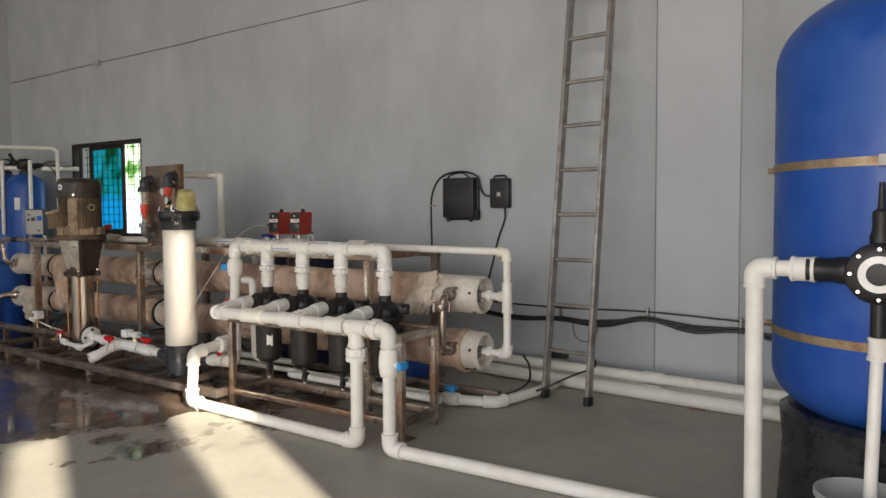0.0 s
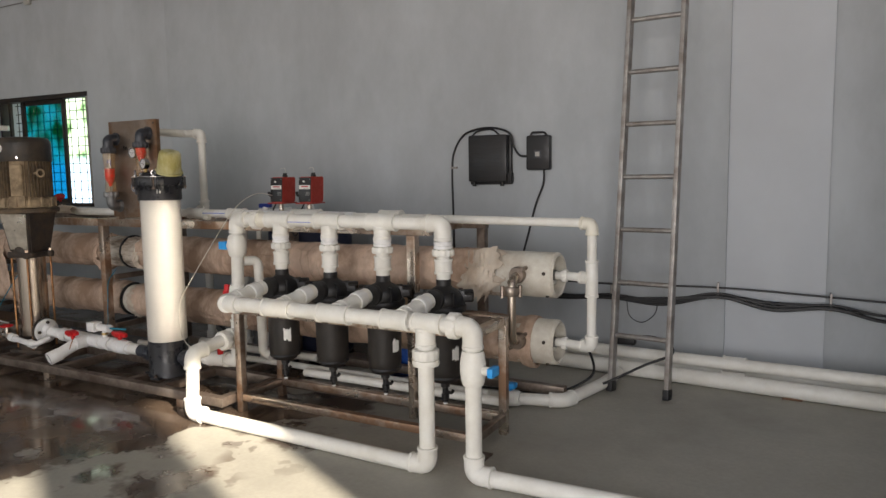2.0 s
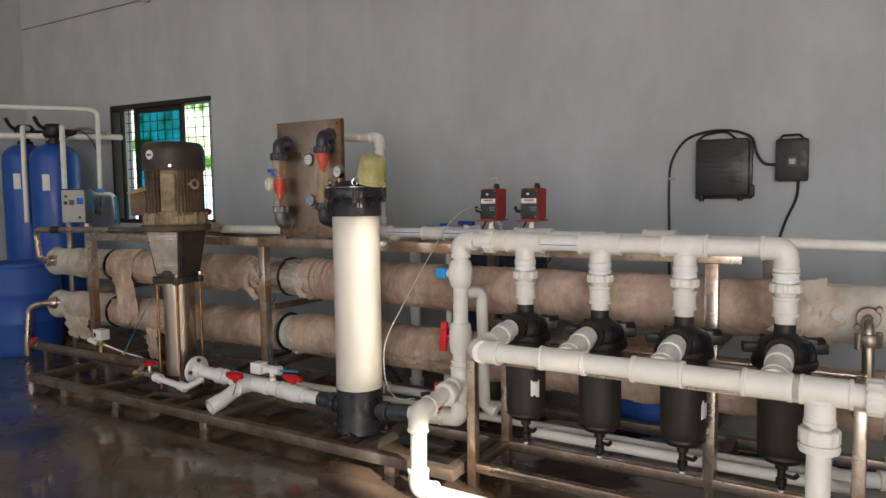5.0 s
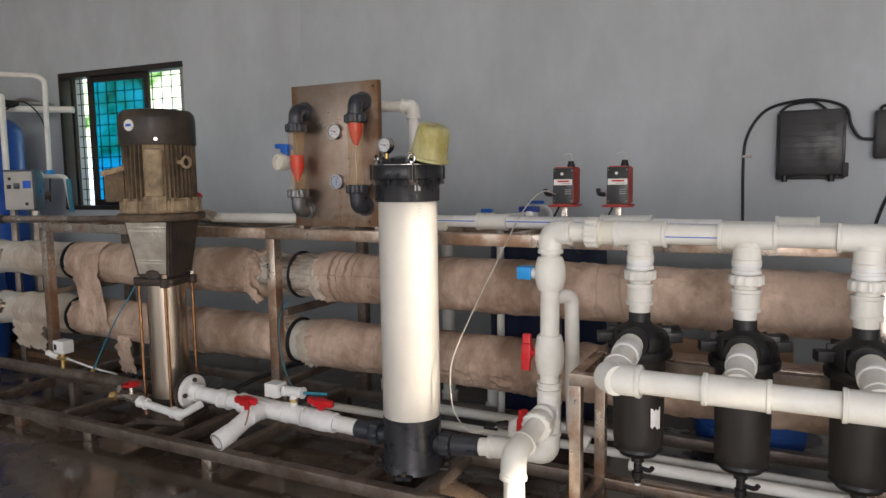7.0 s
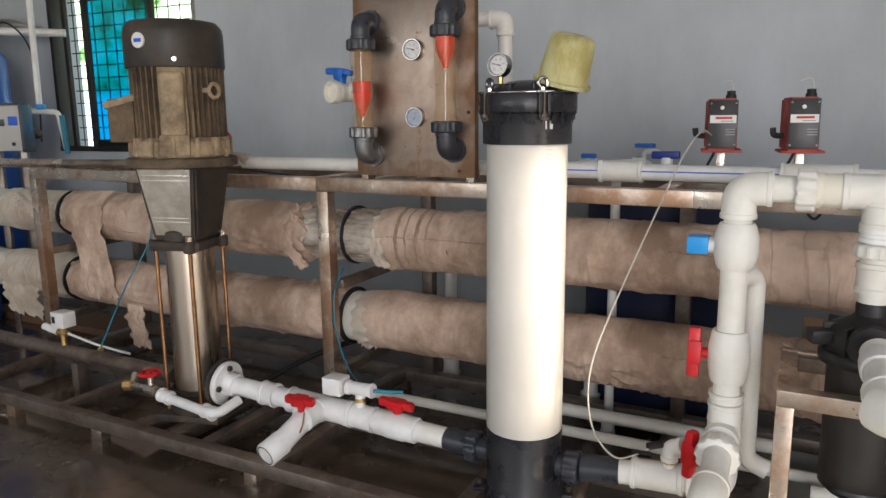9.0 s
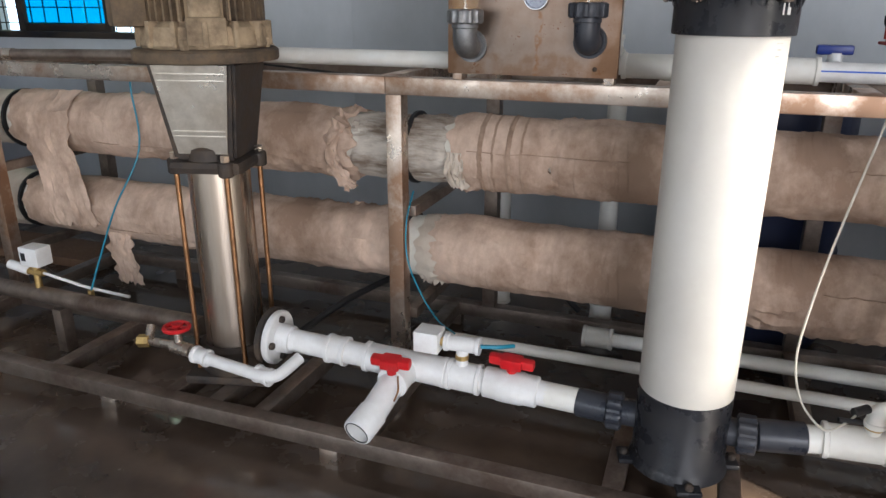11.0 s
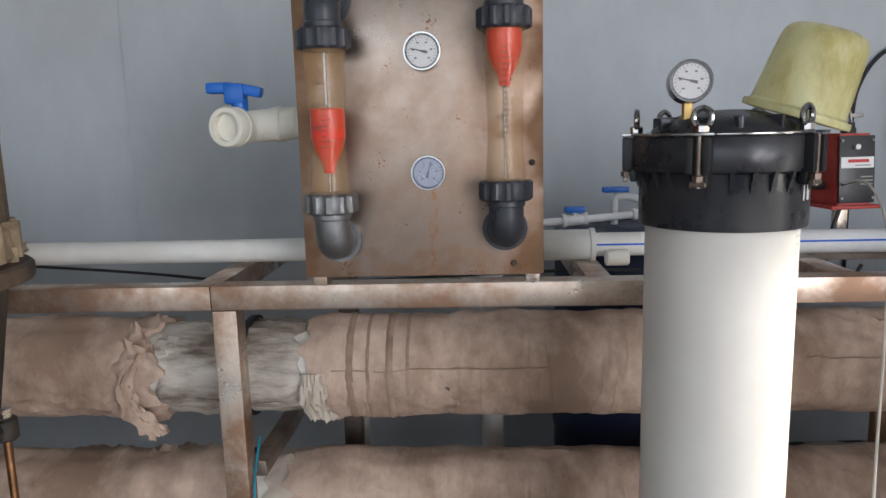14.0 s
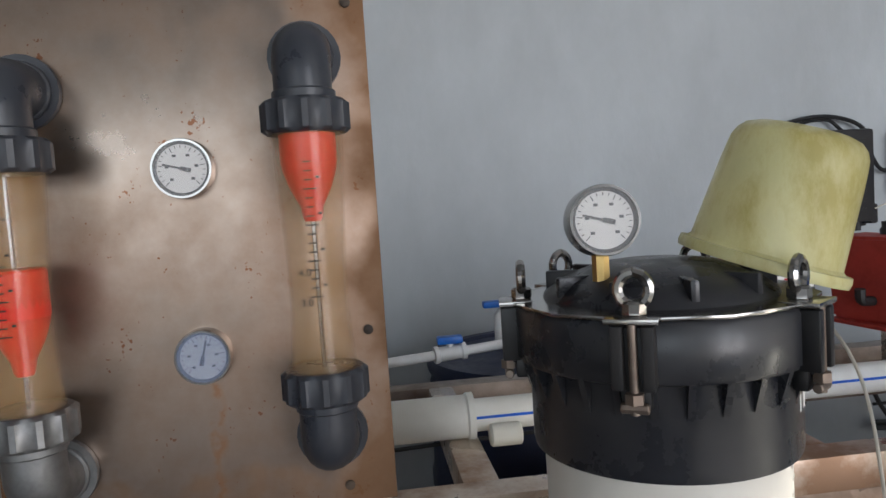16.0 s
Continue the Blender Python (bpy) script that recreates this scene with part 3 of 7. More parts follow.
def build_hall():
    alone("floor", box(-9.6, 4.2, -3.0, 6.9, -0.2, 0.0), "floor", "worn grey cement floor, partly wet and stained", "floor", kind="structure")
    # long wall, with the window's opening
    wu0, wu1, wz0, wz1 = -5.615, -4.29, 1.026, 2.125
    bm = box(-6.95, wu0, 0, 0.23, 0, HALL_H, 0, WALL)
    box(wu1, -3.22, 0, 0.23, 0, HALL_H, 0, WALL, bm)
    box(wu0, wu1, 0, 0.23, 0, wz0, 0, WALL, bm)
    box(wu0, wu1, 0, 0.23, wz1, HALL_H, 0, WALL, bm)
    alone("wall_north", bm, "wall", "grey painted plaster wall with a sliding window", "wall", kind="structure")
    alone("wall_north_middle", box(-3.22, 1.40, -0.016, 0.23, 0, HALL_H, 0.004, WALL), "wall", "smooth grey painted plaster wall bay", "wall", kind="structure")
    alone("wall_north_pilaster", box(1.40, 1.955, 0.006, 0.23, 0, HALL_H, 0.004, WALL), "wall_b", "lighter grey plastered column strip", "wall", kind="structure")
    alone("wall_north_end", box(1.955, 5.8, 0.022, 0.23, 0, HALL_H, 0.004, WALL), "wall", "grey painted plaster wall bay", "wall", kind="structure")
    alone("wall_west", box(-7.18, -6.95, -9.2, 0.23, 0, HALL_H, 0, WALL), "wall", "grey painted end wall", "wall", kind="structure")
    # gate wall behind the walk
    gx0, gx1, gz = -1.6, 2.8, 3.4
    bm = box(-9.4, -8.4, -2.73, -2.5, 0, HALL_H)
    box(-3.2, gx0, -2.73, -2.5, 0, HALL_H, bm=bm)
    box(-8.4, -3.2, -2.73, -2.5, 0, 1.9, bm=bm)
    box(-8.4, -3.2, -2.73, -2.5, 2.8, HALL_H, bm=bm)
    box(gx1, 4.0, -2.73, -2.5, 0, HALL_H, bm=bm)
    box(gx0, gx1, -2.73, -2.5, gz, HALL_H, bm=bm)
    alone("wall_south", bm, "wall", "grey painted wall with a gate and window openings", "wall", kind="structure")
    # east wall, out of view: slits cut to throw sun on floor and barrel
    holes = [(-0.39, -0.03, 0.0, 3.83), (0.54, 1.08, 0.0, 4.0), (0.69, 0.96, 4.21, 5.12)]
    ys = sorted({-2.5, 6.6, *[h[0] for h in holes], *[h[1] for h in holes]})
    bm = None
    for a, b in zip(ys, ys[1:]):
        z = 0.0
        for h in sorted((h for h in holes if h[0] <= a and h[1] >= b), key=lambda h: h[2]):
            if h[2] > z:
                bm = box(3.7, 3.93, a, b, z, h[2], bm=bm)
            z = h[3]
        bm = box(3.7, 3.93, a, b, z, HALL_H, bm=bm)
    alone("wall_east", bm, "wall", "unseen grey painted wall slit to shape the sunbeams", "wall", kind="structure")
    # added slats thin the sunbeam that falls on the filter barrel
    bm = None
    for k in range(28):
        bm = box(3.705, 3.709, 0.692, 0.958, 4.216 + 0.0322 * k, 4.236 + 0.0322 * k, bm=bm)
    alone("window_2", bm, "frame_dark", "unseen dark steel slats added to thin the sunbeam", "window", kind="structure")
    alone("ceiling", box(-9.6, 4.2, -3.0, 6.9, HALL_H, HALL_H + 0.2), "ceiling", "plain grey ceiling", "ceiling", kind="structure")
    # land outside
    bm = bmesh.new()
    vs = [bm.verts.new(p) for p in ((-400, -400, -0.25), (400, -400, -0.25), (400, 400, -0.25), (-400, 400, -0.25))]
    bm.faces.new(vs)
    alone("ground", bm, "cardboard", "bare earth outside the hall", "ground", kind="structure")


build_hall()

# ---- membrane rack ----
T = 0.05        # square tube


def tube_x(x0, x1, y, z, parent, name="rail", material="steel", t=T):
    return part(name, box(x0, x1, y - t / 2, y + t / 2, z - t / 2, z + t / 2, 0.004), material, parent)


def tube_y(y0, y1, x, z, parent, name="crossbar", material="steel", t=T):
    return part(name, box(x - t / 2, x + t / 2, y0, y1, z - t / 2, z + t / 2, 0.004), material, parent)


def tube_z(z0, z1, x, y, parent, name="post", material="steel", t=T):
    return part(name, box(x - t / 2, x + t / 2, y - t / 2, y + t / 2, z0, z1, 0.004), material, parent)


def build_rack():
    rack = thing("membrane_rack", "stained stainless steel tube rack standing on short feet", "rack", (-3.9, 4.6, 0))
    yf, yp, yb = 4.10, 4.54, 5.08
    zb, zt = 0.072, 0.987
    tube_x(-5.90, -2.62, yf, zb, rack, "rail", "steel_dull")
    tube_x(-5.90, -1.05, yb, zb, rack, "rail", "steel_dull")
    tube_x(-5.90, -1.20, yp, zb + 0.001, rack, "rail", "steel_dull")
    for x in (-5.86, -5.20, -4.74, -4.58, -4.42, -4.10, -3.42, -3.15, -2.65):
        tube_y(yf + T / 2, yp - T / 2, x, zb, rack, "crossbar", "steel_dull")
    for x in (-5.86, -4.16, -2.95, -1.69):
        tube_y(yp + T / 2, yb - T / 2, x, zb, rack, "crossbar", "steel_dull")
    for x in (-5.50, -4.96, -4.18, -2.95):
        part("foot", box(x - 0.028, x + 0.028, yf - 0.022, yf + 0.022, 0.0, zb - T / 2, 0.003), "steel", rack)
    for x in (-5.50, -4.16, -2.9, -1.69):
        part("foot", box(x - 0.028, x + 0.028, yb - 0.022, yb + 0.022, 0.0, zb - T / 2, 0.003), "steel_dull", rack)
    for x in (-5.855, -4.16, -1.69):
        tube_z(zb + T / 2, zt - T / 2, x, yp, rack)
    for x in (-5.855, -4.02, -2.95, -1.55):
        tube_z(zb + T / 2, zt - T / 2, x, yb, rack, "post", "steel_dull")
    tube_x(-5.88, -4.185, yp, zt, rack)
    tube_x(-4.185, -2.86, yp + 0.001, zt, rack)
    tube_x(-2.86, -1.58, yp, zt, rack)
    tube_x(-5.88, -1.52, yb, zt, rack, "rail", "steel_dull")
    for x in (-5.855, -4.20, -3.98, -3.42, -2.95, -1.69):
        tube_y(yp + T / 2, yb - T / 2, x, zt, rack)
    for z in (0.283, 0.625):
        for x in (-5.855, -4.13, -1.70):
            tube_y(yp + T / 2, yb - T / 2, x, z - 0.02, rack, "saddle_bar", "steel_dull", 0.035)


build_rack()


def lumpy_tube(x0, x1, y, z, r, amp, wrinkle, seed, step=0.012, seg=60, ragged=0.0, sag=0.0):
    """A cloth-wrapped cylinder along x: bulges, creases and uneven ends."""
    bm = bmesh.new()
    n = max(4, int((x1 - x0) / step))
    rings = []
    for i in range(n + 1):
        x = x0 + (x1 - x0) * i / n
        edge = min(i, n - i) / 3.0
        ring = []
        for k in range(seg):
            a = 2 * math.pi * k / seg
            c, s = math.cos(a), math.sin(a)
            p = Vector((x * 2.3 + seed, c * 1.1, s * 1.1))
            rr = r + amp * noise.fractal(p * 1.7, 0.9, 2.0, 4) + wrinkle * abs(noise.noise(Vector((x * 10 + seed, c * 1.6 + x * 4, s * 1.6)))) - wrinkle * 0.4
            fold = 1 - abs(noise.noise(Vector((x * 7 + seed * 2 + a * 0.8, c * 3.1, s * 3.1 + x * 2))))
            rr += wrinkle * 0.5 * (max(0, fold - 0.80) / 0.20) ** 2
            calm = max(0, noise.noise(Vector((x * 2.1 + seed, c * 0.9, s * 0.9 + 5))))
            crease = 1 - abs(noise.noise(Vector((x * 11 + s * 4.5 + seed, x * 3 - s * 1.6 + c, seed))))
            rr += wrinkle * 3.6 * calm * (max(0, crease - 0.72) / 0.28) ** 2
            if edge < 1:
                rr -= (1 - edge) * 0.006
            rr += sag * max(0, -s) * (0.5 + noise.noise(Vector((x * 5, seed, 0))))
            dx = ragged * noise.noise(Vector((c * 3, s * 3, seed + (9 if i > n / 2 else 0)))) * max(0, 1 - min(i, n - i) / 5)
            ring.append(bm.verts.new((x + dx, y + c * rr, z + s * rr)))
        rings.append(ring)
    for a, b in zip(rings, rings[1:]):
        for k in range(seg):
            bm.faces.new((a[k], a[(k + 1) % seg], b[(k + 1) % seg], b[k]))
    for ring, sgn in ((rings[0], -1), (rings[-1], 1)):
        inner = [bm.verts.new((v.co.x, y + (v.co.y - y) * 0.9, z + (v.co.z - z) * 0.9)) for v in ring]
        for k in range(seg):
            bm.faces.new((ring[k], ring[(k + 1) % seg], inner[(k + 1) % seg], inner[k]))
    return bm


VY, VU, VL, VR = 4.80, 0.757, 0.412, 0.116


def clamp_coupling(p, d, r, parent, material="steel"):
    """A two-bolt grooved clamp."""
    d = Vector(d).normalized()
    bm = lathe([(r, -0.022), (r + 0.016, -0.022), (r + 0.02, -0.010), (r + 0.02, 0.010), (r + 0.016, 0.022), (r, 0.022)], p, d, 20)
    side = d.orthogonal().normalized()
    for sgn in (1, -1):
        c = Vector(p) + side * sgn * (r + 0.026)
        bm = rod(c - d * 0.03, c + d * 0.03, 0.011, 8, 0.002, bm)
    return part("clamp", bm, material, parent)


def build_vessel(z, which):
    v = thing("pressure_vessel", "long membrane pressure vessel wrapped in dusty brown cloth" if which else "long cloth-wrapped membrane vessel with pale bare ends",
              "pressure vessel", (-3.9, VY, z - VR), "stacked membrane vessels")
    part("shell", lathe([(VR - 0.02, 0), (VR - 0.012, 0.0), (VR - 0.012, 5.33), (VR - 0.001, 5.335), (VR, 5.74), (VR - 0.012, 5.754), (VR - 0.022, 5.75), (VR - 0.024, 5.70), (0, 5.70)],
                        (-6.74, VY, z), (1, 0, 0), 40), "shell", v, "aged white vessel shell")
    part("end_cap", lathe([(VR - 0.003, 0), (VR - 0.02, -0.035), (VR * 0.55, -0.075), (0, -0.085)], (-6.74, VY, z), (1, 0, 0), 32), "wrap_pale", v, "pale wrapped end")
    # wraps
    if which:
        spans = [(-6.45, -5.98, 0.112, "wrap_pale"), (-5.93, -4.47, 0.119, "wrap"), (-4.05, -3.72, 0.121, "wrap"), (-3.74, -2.1, 0.119, "wrap"), (-2.12, -1.40, 0.122, "wrap")]
    else:
        spans = [(-6.5, -5.98, 0.118, "wrap_pale"), (-5.93, -4.25, 0.119, "wrap"), (-4.12, -2.6, 0.120, "wrap"), (-2.62, -1.12, 0.121, "wrap")]
    for i, (a, b, r, m_) in enumerate(spans):
        part("wrap", lumpy_tube(a, b, VY, z, r, 0.006, 0.007, i * 7.3 + z * 11, ragged=0.03), m_, v, "dusty brown cloth wrap")
    for k, (a, b, ang) in enumerate(([(-3.99, -3.50, 11)] if which else []) + [(-2.95, -2.75, 20), (-5.5, -5.1, -25)]):
        rng = random.Random(k + int(z * 100))
        pts = []
        for i in range(9):
            t = radians(ang + rng.uniform(-2.0, 2.0))
            pts.append((a + (b - a) * i / 8, VY - 0.1235 * math.cos(t), z + 0.1235 * math.sin(t)))
        part("seam", sweep(pts, 0.0016, 0.01, 5, smooth=True, steps=3), "wrap_dark", v, "brown stitched seam")
    if which:
        part("torn_wrap", lumpy_tube(-4.485, -4.40, VY, z, 0.1225, 0.007, 0.016, 4.1, 0.006, ragged=0.05, sag=0.008), "wrap", v, "torn frayed edge of the wrap")
        part("wrap", lumpy_tube(-4.40, -4.06, VY, z, 0.110, 0.005, 0.012, 2.4, 0.012, ragged=0.02), "wrap_inner", v, "pale inner wrap with dark soiled streaks")
        for k in range(4):
            part("tape_band", lumpy_tube(-3.965 + k * 0.045, -3.943 + k * 0.045 + 0.008 * (k % 2 == 0), VY, z, 0.1238, 0.006, 0.007, 2 * 7.3 + z * 11, 0.004), "wrap_dark", v, "gathered wrap band")
        part("wrap", lumpy_tube(-1.44, -1.26, VY, z, 0.120, 0.010, 0.018, 6.1, 0.012, ragged=0.09), "wrap_pale", v, "loose torn wrap")
    else:
        part("wrap", lumpy_tube(-4.17, -4.09, VY, z, 0.117, 0.005, 0.012, 3.1, 0.010, ragged=0.03), "wrap_pale", v, "pale crumpled wrap edge")
        part("strap", lumpy_tube(-1.17, -1.10, VY, z, 0.130, 0.006, 0.006, 5.5, 0.01, sag=0.03), "wrap", v, "hanging cloth strap")
    for x in (-5.955, -4.225 if not which else -4.20):
        part("band", lathe([(VR - 0.02, -0.006), (VR + 0.004, -0.006), (VR + 0.004, 0.006), (VR - 0.02, 0.006)], (x, VY, z), (1, 0, 0), 36), "rubber", v, "black clamp band")
    # right end: recessed head with hub, snap ring and segment bolts
    hub = part("head", lathe([(VR - 0.026, 0.0), (VR - 0.045, 0.004), (VR - 0.05, 0.014), (0.03, 0.016), (0.026, 0.05), (0, 0.05)], (-1.055, VY, z), (1, 0, 0), 32), "grey_mid", v, "grey recessed end head")
    for k in range(3):
        a = radians(90 + 120 * k + 20)
        part("segment", box(-0.012, 0.012, 0.03, 0.075, 0.0, 0.022, 0.004, Matrix.Translation((-1.045, VY, z)) @ frame_of((1, 0, 0)) @ Matrix.Rotation(a, 4, "Z")), "pvc", hub, "white retaining segment")
    for a in (-60, 10):
        c = Vector((-1.03, VY - VR * math.cos(radians(a)), z + VR * math.sin(radians(a))))
        part("screw", rod(c + Vector((0, 0.006, 0)), c + Vector((0, -0.006, 0)), 0.009, 10, 0.002), "iron", v)
    part("permeate_nipple", rod((-1.04, VY, z), (-0.93, VY, z), 0.021, 18, 0.003), "pvc", v)
    part("permeate_nut", union_nut((-0.975, VY, z), (-0.945, VY, z), 0.028), "pvc", v)
    return v



def cloth(points, width_dir, width, seed, fray=0.03, nw=14, thick=0.003):
    """A strip of crumpled cloth hanging along points."""
    pts = [Vector(p) for p in points]
    line = []
    for a, b in zip(pts, pts[1:]):
        for k in range(7):
            line.append(a.lerp(b, k / 7))
    line.append(pts[-1])
    wd = Vector(width_dir).normalized()
    bm = bmesh.new()
    layers = []
    for side in (0, 1):
        rows = []
        for i, p in enumerate(line):
            row = []
            d = (line[min(i + 1, len(line) - 1)] - line[max(i - 1, 0)]).normalized()
            nrm = d.cross(wd).normalized()
            for j in range(nw + 1):
                s = j / nw - 0.5
                q = p + wd * (s * width + (fray * noise.noise(Vector((i * 0.35, seed, 0))) if j in (0, nw) else 0))
                q = q + nrm * (0.014 * noise.noise(Vector((j * 0.8, i * 0.25, seed))) + thick * side)
                if i == len(line) - 1:
                    q = q + d * fray * noise.noise(Vector((j * 1.3, seed, 4)))
                row.append(bm.verts.new(q))
            rows.append(row)
        layers.append(rows)
    for rows in layers:
        for r0, r1 in zip(rows, rows[1:]):
            for j in range(nw):
                bm.faces.new((r0[j], r0[j + 1], r1[j + 1], r1[j]))
    a, b = layers
    n = len(line) - 1
    for i in range(n):
        for j in (0, nw):
            bm.faces.new((a[i][j], a[i + 1][j], b[i + 1][j], b[i][j]))
    for j in range(nw):
        for i in (0, n):
            bm.faces.new((a[i][j], a[i][j + 1], b[i][j + 1], b[i][j]))
    return bm


upper_vessel = build_vessel(VU, 1)
part("hanging_wrap", cloth([(-5.70, VY - 0.04, VU + 0.122), (-5.71, VY - 0.115, VU + 0.05), (-5.72, VY - 0.128, VU - 0.05), (-5.69, VY - 0.125, VU - 0.17), (-5.66, VY - 0.132, VL + 0.03), (-5.64, VY - 0.118, VL - 0.05)], (1, 0, 0.1), 0.22, 3.0), "wrap", upper_vessel, "cloth strip hanging between the vessels")
part("torn_flap", cloth([(-4.44, VY - 0.112, VU + 0.055), (-4.462, VY - 0.130, VU + 0.0), (-4.45, VY - 0.136, VU - 0.055), (-4.42, VY - 0.112, VU - 0.11), (-4.40, VY - 0.098, VU - 0.135)], (1, 0, 0.5), 0.05, 7.0, 0.014), "wrap", upper_vessel, "frayed pale cloth flap")
part("paper_flap", cloth([(-4.03, VY - 0.118, VU + 0.015), (-4.03, VY - 0.124, VU - 0.05), (-4.02, VY - 0.095, VU - 0.10)], (1, 0, 0), 0.06, 5.0, 0.012), "wrap_pale", upper_vessel, "white strip of exposed shell")
part("loose_wrap", cloth([(-1.40, VY - 0.05, VU + 0.122), (-1.36, VY - 0.13, VU + 0.04), (-1.38, VY - 0.135, VU - 0.05), (-1.42, VY - 0.10, VU - 0.13)], (1, 0, 0.2), 0.20, 9.0, 0.08), "wrap_pale", upper_vessel, "loose pale cloth")
lower_vessel = build_vessel(VL, 0)
part("hanging_wrap", cloth([(-5.46, VY - 0.09, VL - 0.075), (-5.46, VY - 0.10, VL - 0.14), (-5.45, VY - 0.09, VL - 0.22), (-5.45, VY - 0.08, VL - 0.29)], (1, 0, 0), 0.12, 2.0), "wrap", lower_vessel, "cloth tail hanging under the vessel")
part("hanging_wrap", cloth([(-6.35, VY - 0.10, VL - 0.05), (-6.34, VY - 0.11, VL - 0.12), (-6.33, VY - 0.09, VL - 0.22)], (1, 0, 0), 0.30, 11.0, 0.07), "wrap_pale", lower_vessel, "ragged pale cloth edge")


def build_vessel_pipes():
    # stainless jumper between the right-hand side ports
    j = thing("stainless_jumper", "bent stainless jumper pipe joining two vessel ports", "pipe", (-1.16, 4.6, 0.4))
    part("bent_pipe", sweep([(-1.16, 4.70, VU + 0.01), (-1.16, 4.60, VU + 0.005), (-1.155, 4.575, VU - 0.17), (-1.16, 4.60, VL + 0.03), (-1.16, 4.70, VL + 0.02)], 0.021, 0.055, 16), "casing", j)
    for z in (VU + 0.01, VL + 0.02):
        clamp_coupling((-1.16, 4.665, z), (0, 1, 0), 0.022, j, "steel_dull")
    clamp_coupling((-1.157, 4.577, VU - 0.06), (0, 0.05, 1), 0.0205, j, "steel_dull")
    # left end elbows
    e = thing("stainless_elbow_pipe", "stained stainless pipe bent over the vessel end", "pipe", (-6.6, 4.6, 0.7))
    part("bent_pipe", sweep([(-6.62, 4.73, 0.775), (-6.64, 4.60, 0.775), (-6.64, 4.58, 1.02), (-6.25, 4.59, 1.025), (-5.72, 4.60, 1.03)], 0.022, 0.06, 14), "steel", e)
    clamp_coupling((-6.625, 4.69, 0.775), (0, 1, 0), 0.024, e)
    part("hose_joint", rod((-6.42, 4.585, 1.023), (-6.32, 4.588, 1.024), 0.028, 14, 0.004), "rubber", e)
    part("long_pipe", sweep([(-5.72, 4.60, 1.03), (-4.82, 4.62, 1.045)], 0.020, 0.05, 14), "steel_dull", e)
    part("valve_wheel", lathe([(0.008, 0), (0.010, 0.03), (0.036, 0.03), (0.042, 0.037), (0.036, 0.046), (0, 0.046)], (-4.727, 4.612, 1.125), (0.3, -0.5, 1), 18), "red", e, "small red hand wheel")
    part("wrapped_joint", lumpy_tube(-4.83, -4.66, 4.66, 1.065, 0.03, 0.006, 0.012, 1.3, 0.008, 16, 0.02), "wrap_pale", e, "cloth-wrapped joint")
    f = thing("feed_elbow_pipe", "stained stainless elbow rising to the lower vessel", "pipe", (-6.8, 4.6, 0.1))
    part("bent_pipe", sweep([(-6.60, 4.72, 0.44), (-6.72, 4.62, 0.44), (-6.80, 4.58, 0.40), (-6.82, 4.56, 0.10), (-6.82, 4.56, 0.03)], 0.026, 0.07, 14), "steel", f)
    clamp_coupling((-6.64, 4.69, 0.44), (0.7, 0.7, 0), 0.026, f)


build_vessel_pipes()

# ---- booster pump ----
PX, PY = -4.625, 4.305


def ring_pts(n, r, start=0.0):
    return [(PX + r * math.cos(start + 2 * math.pi * k / n), PY + r * math.sin(start + 2 * math.pi * k / n)) for k in range(n)]


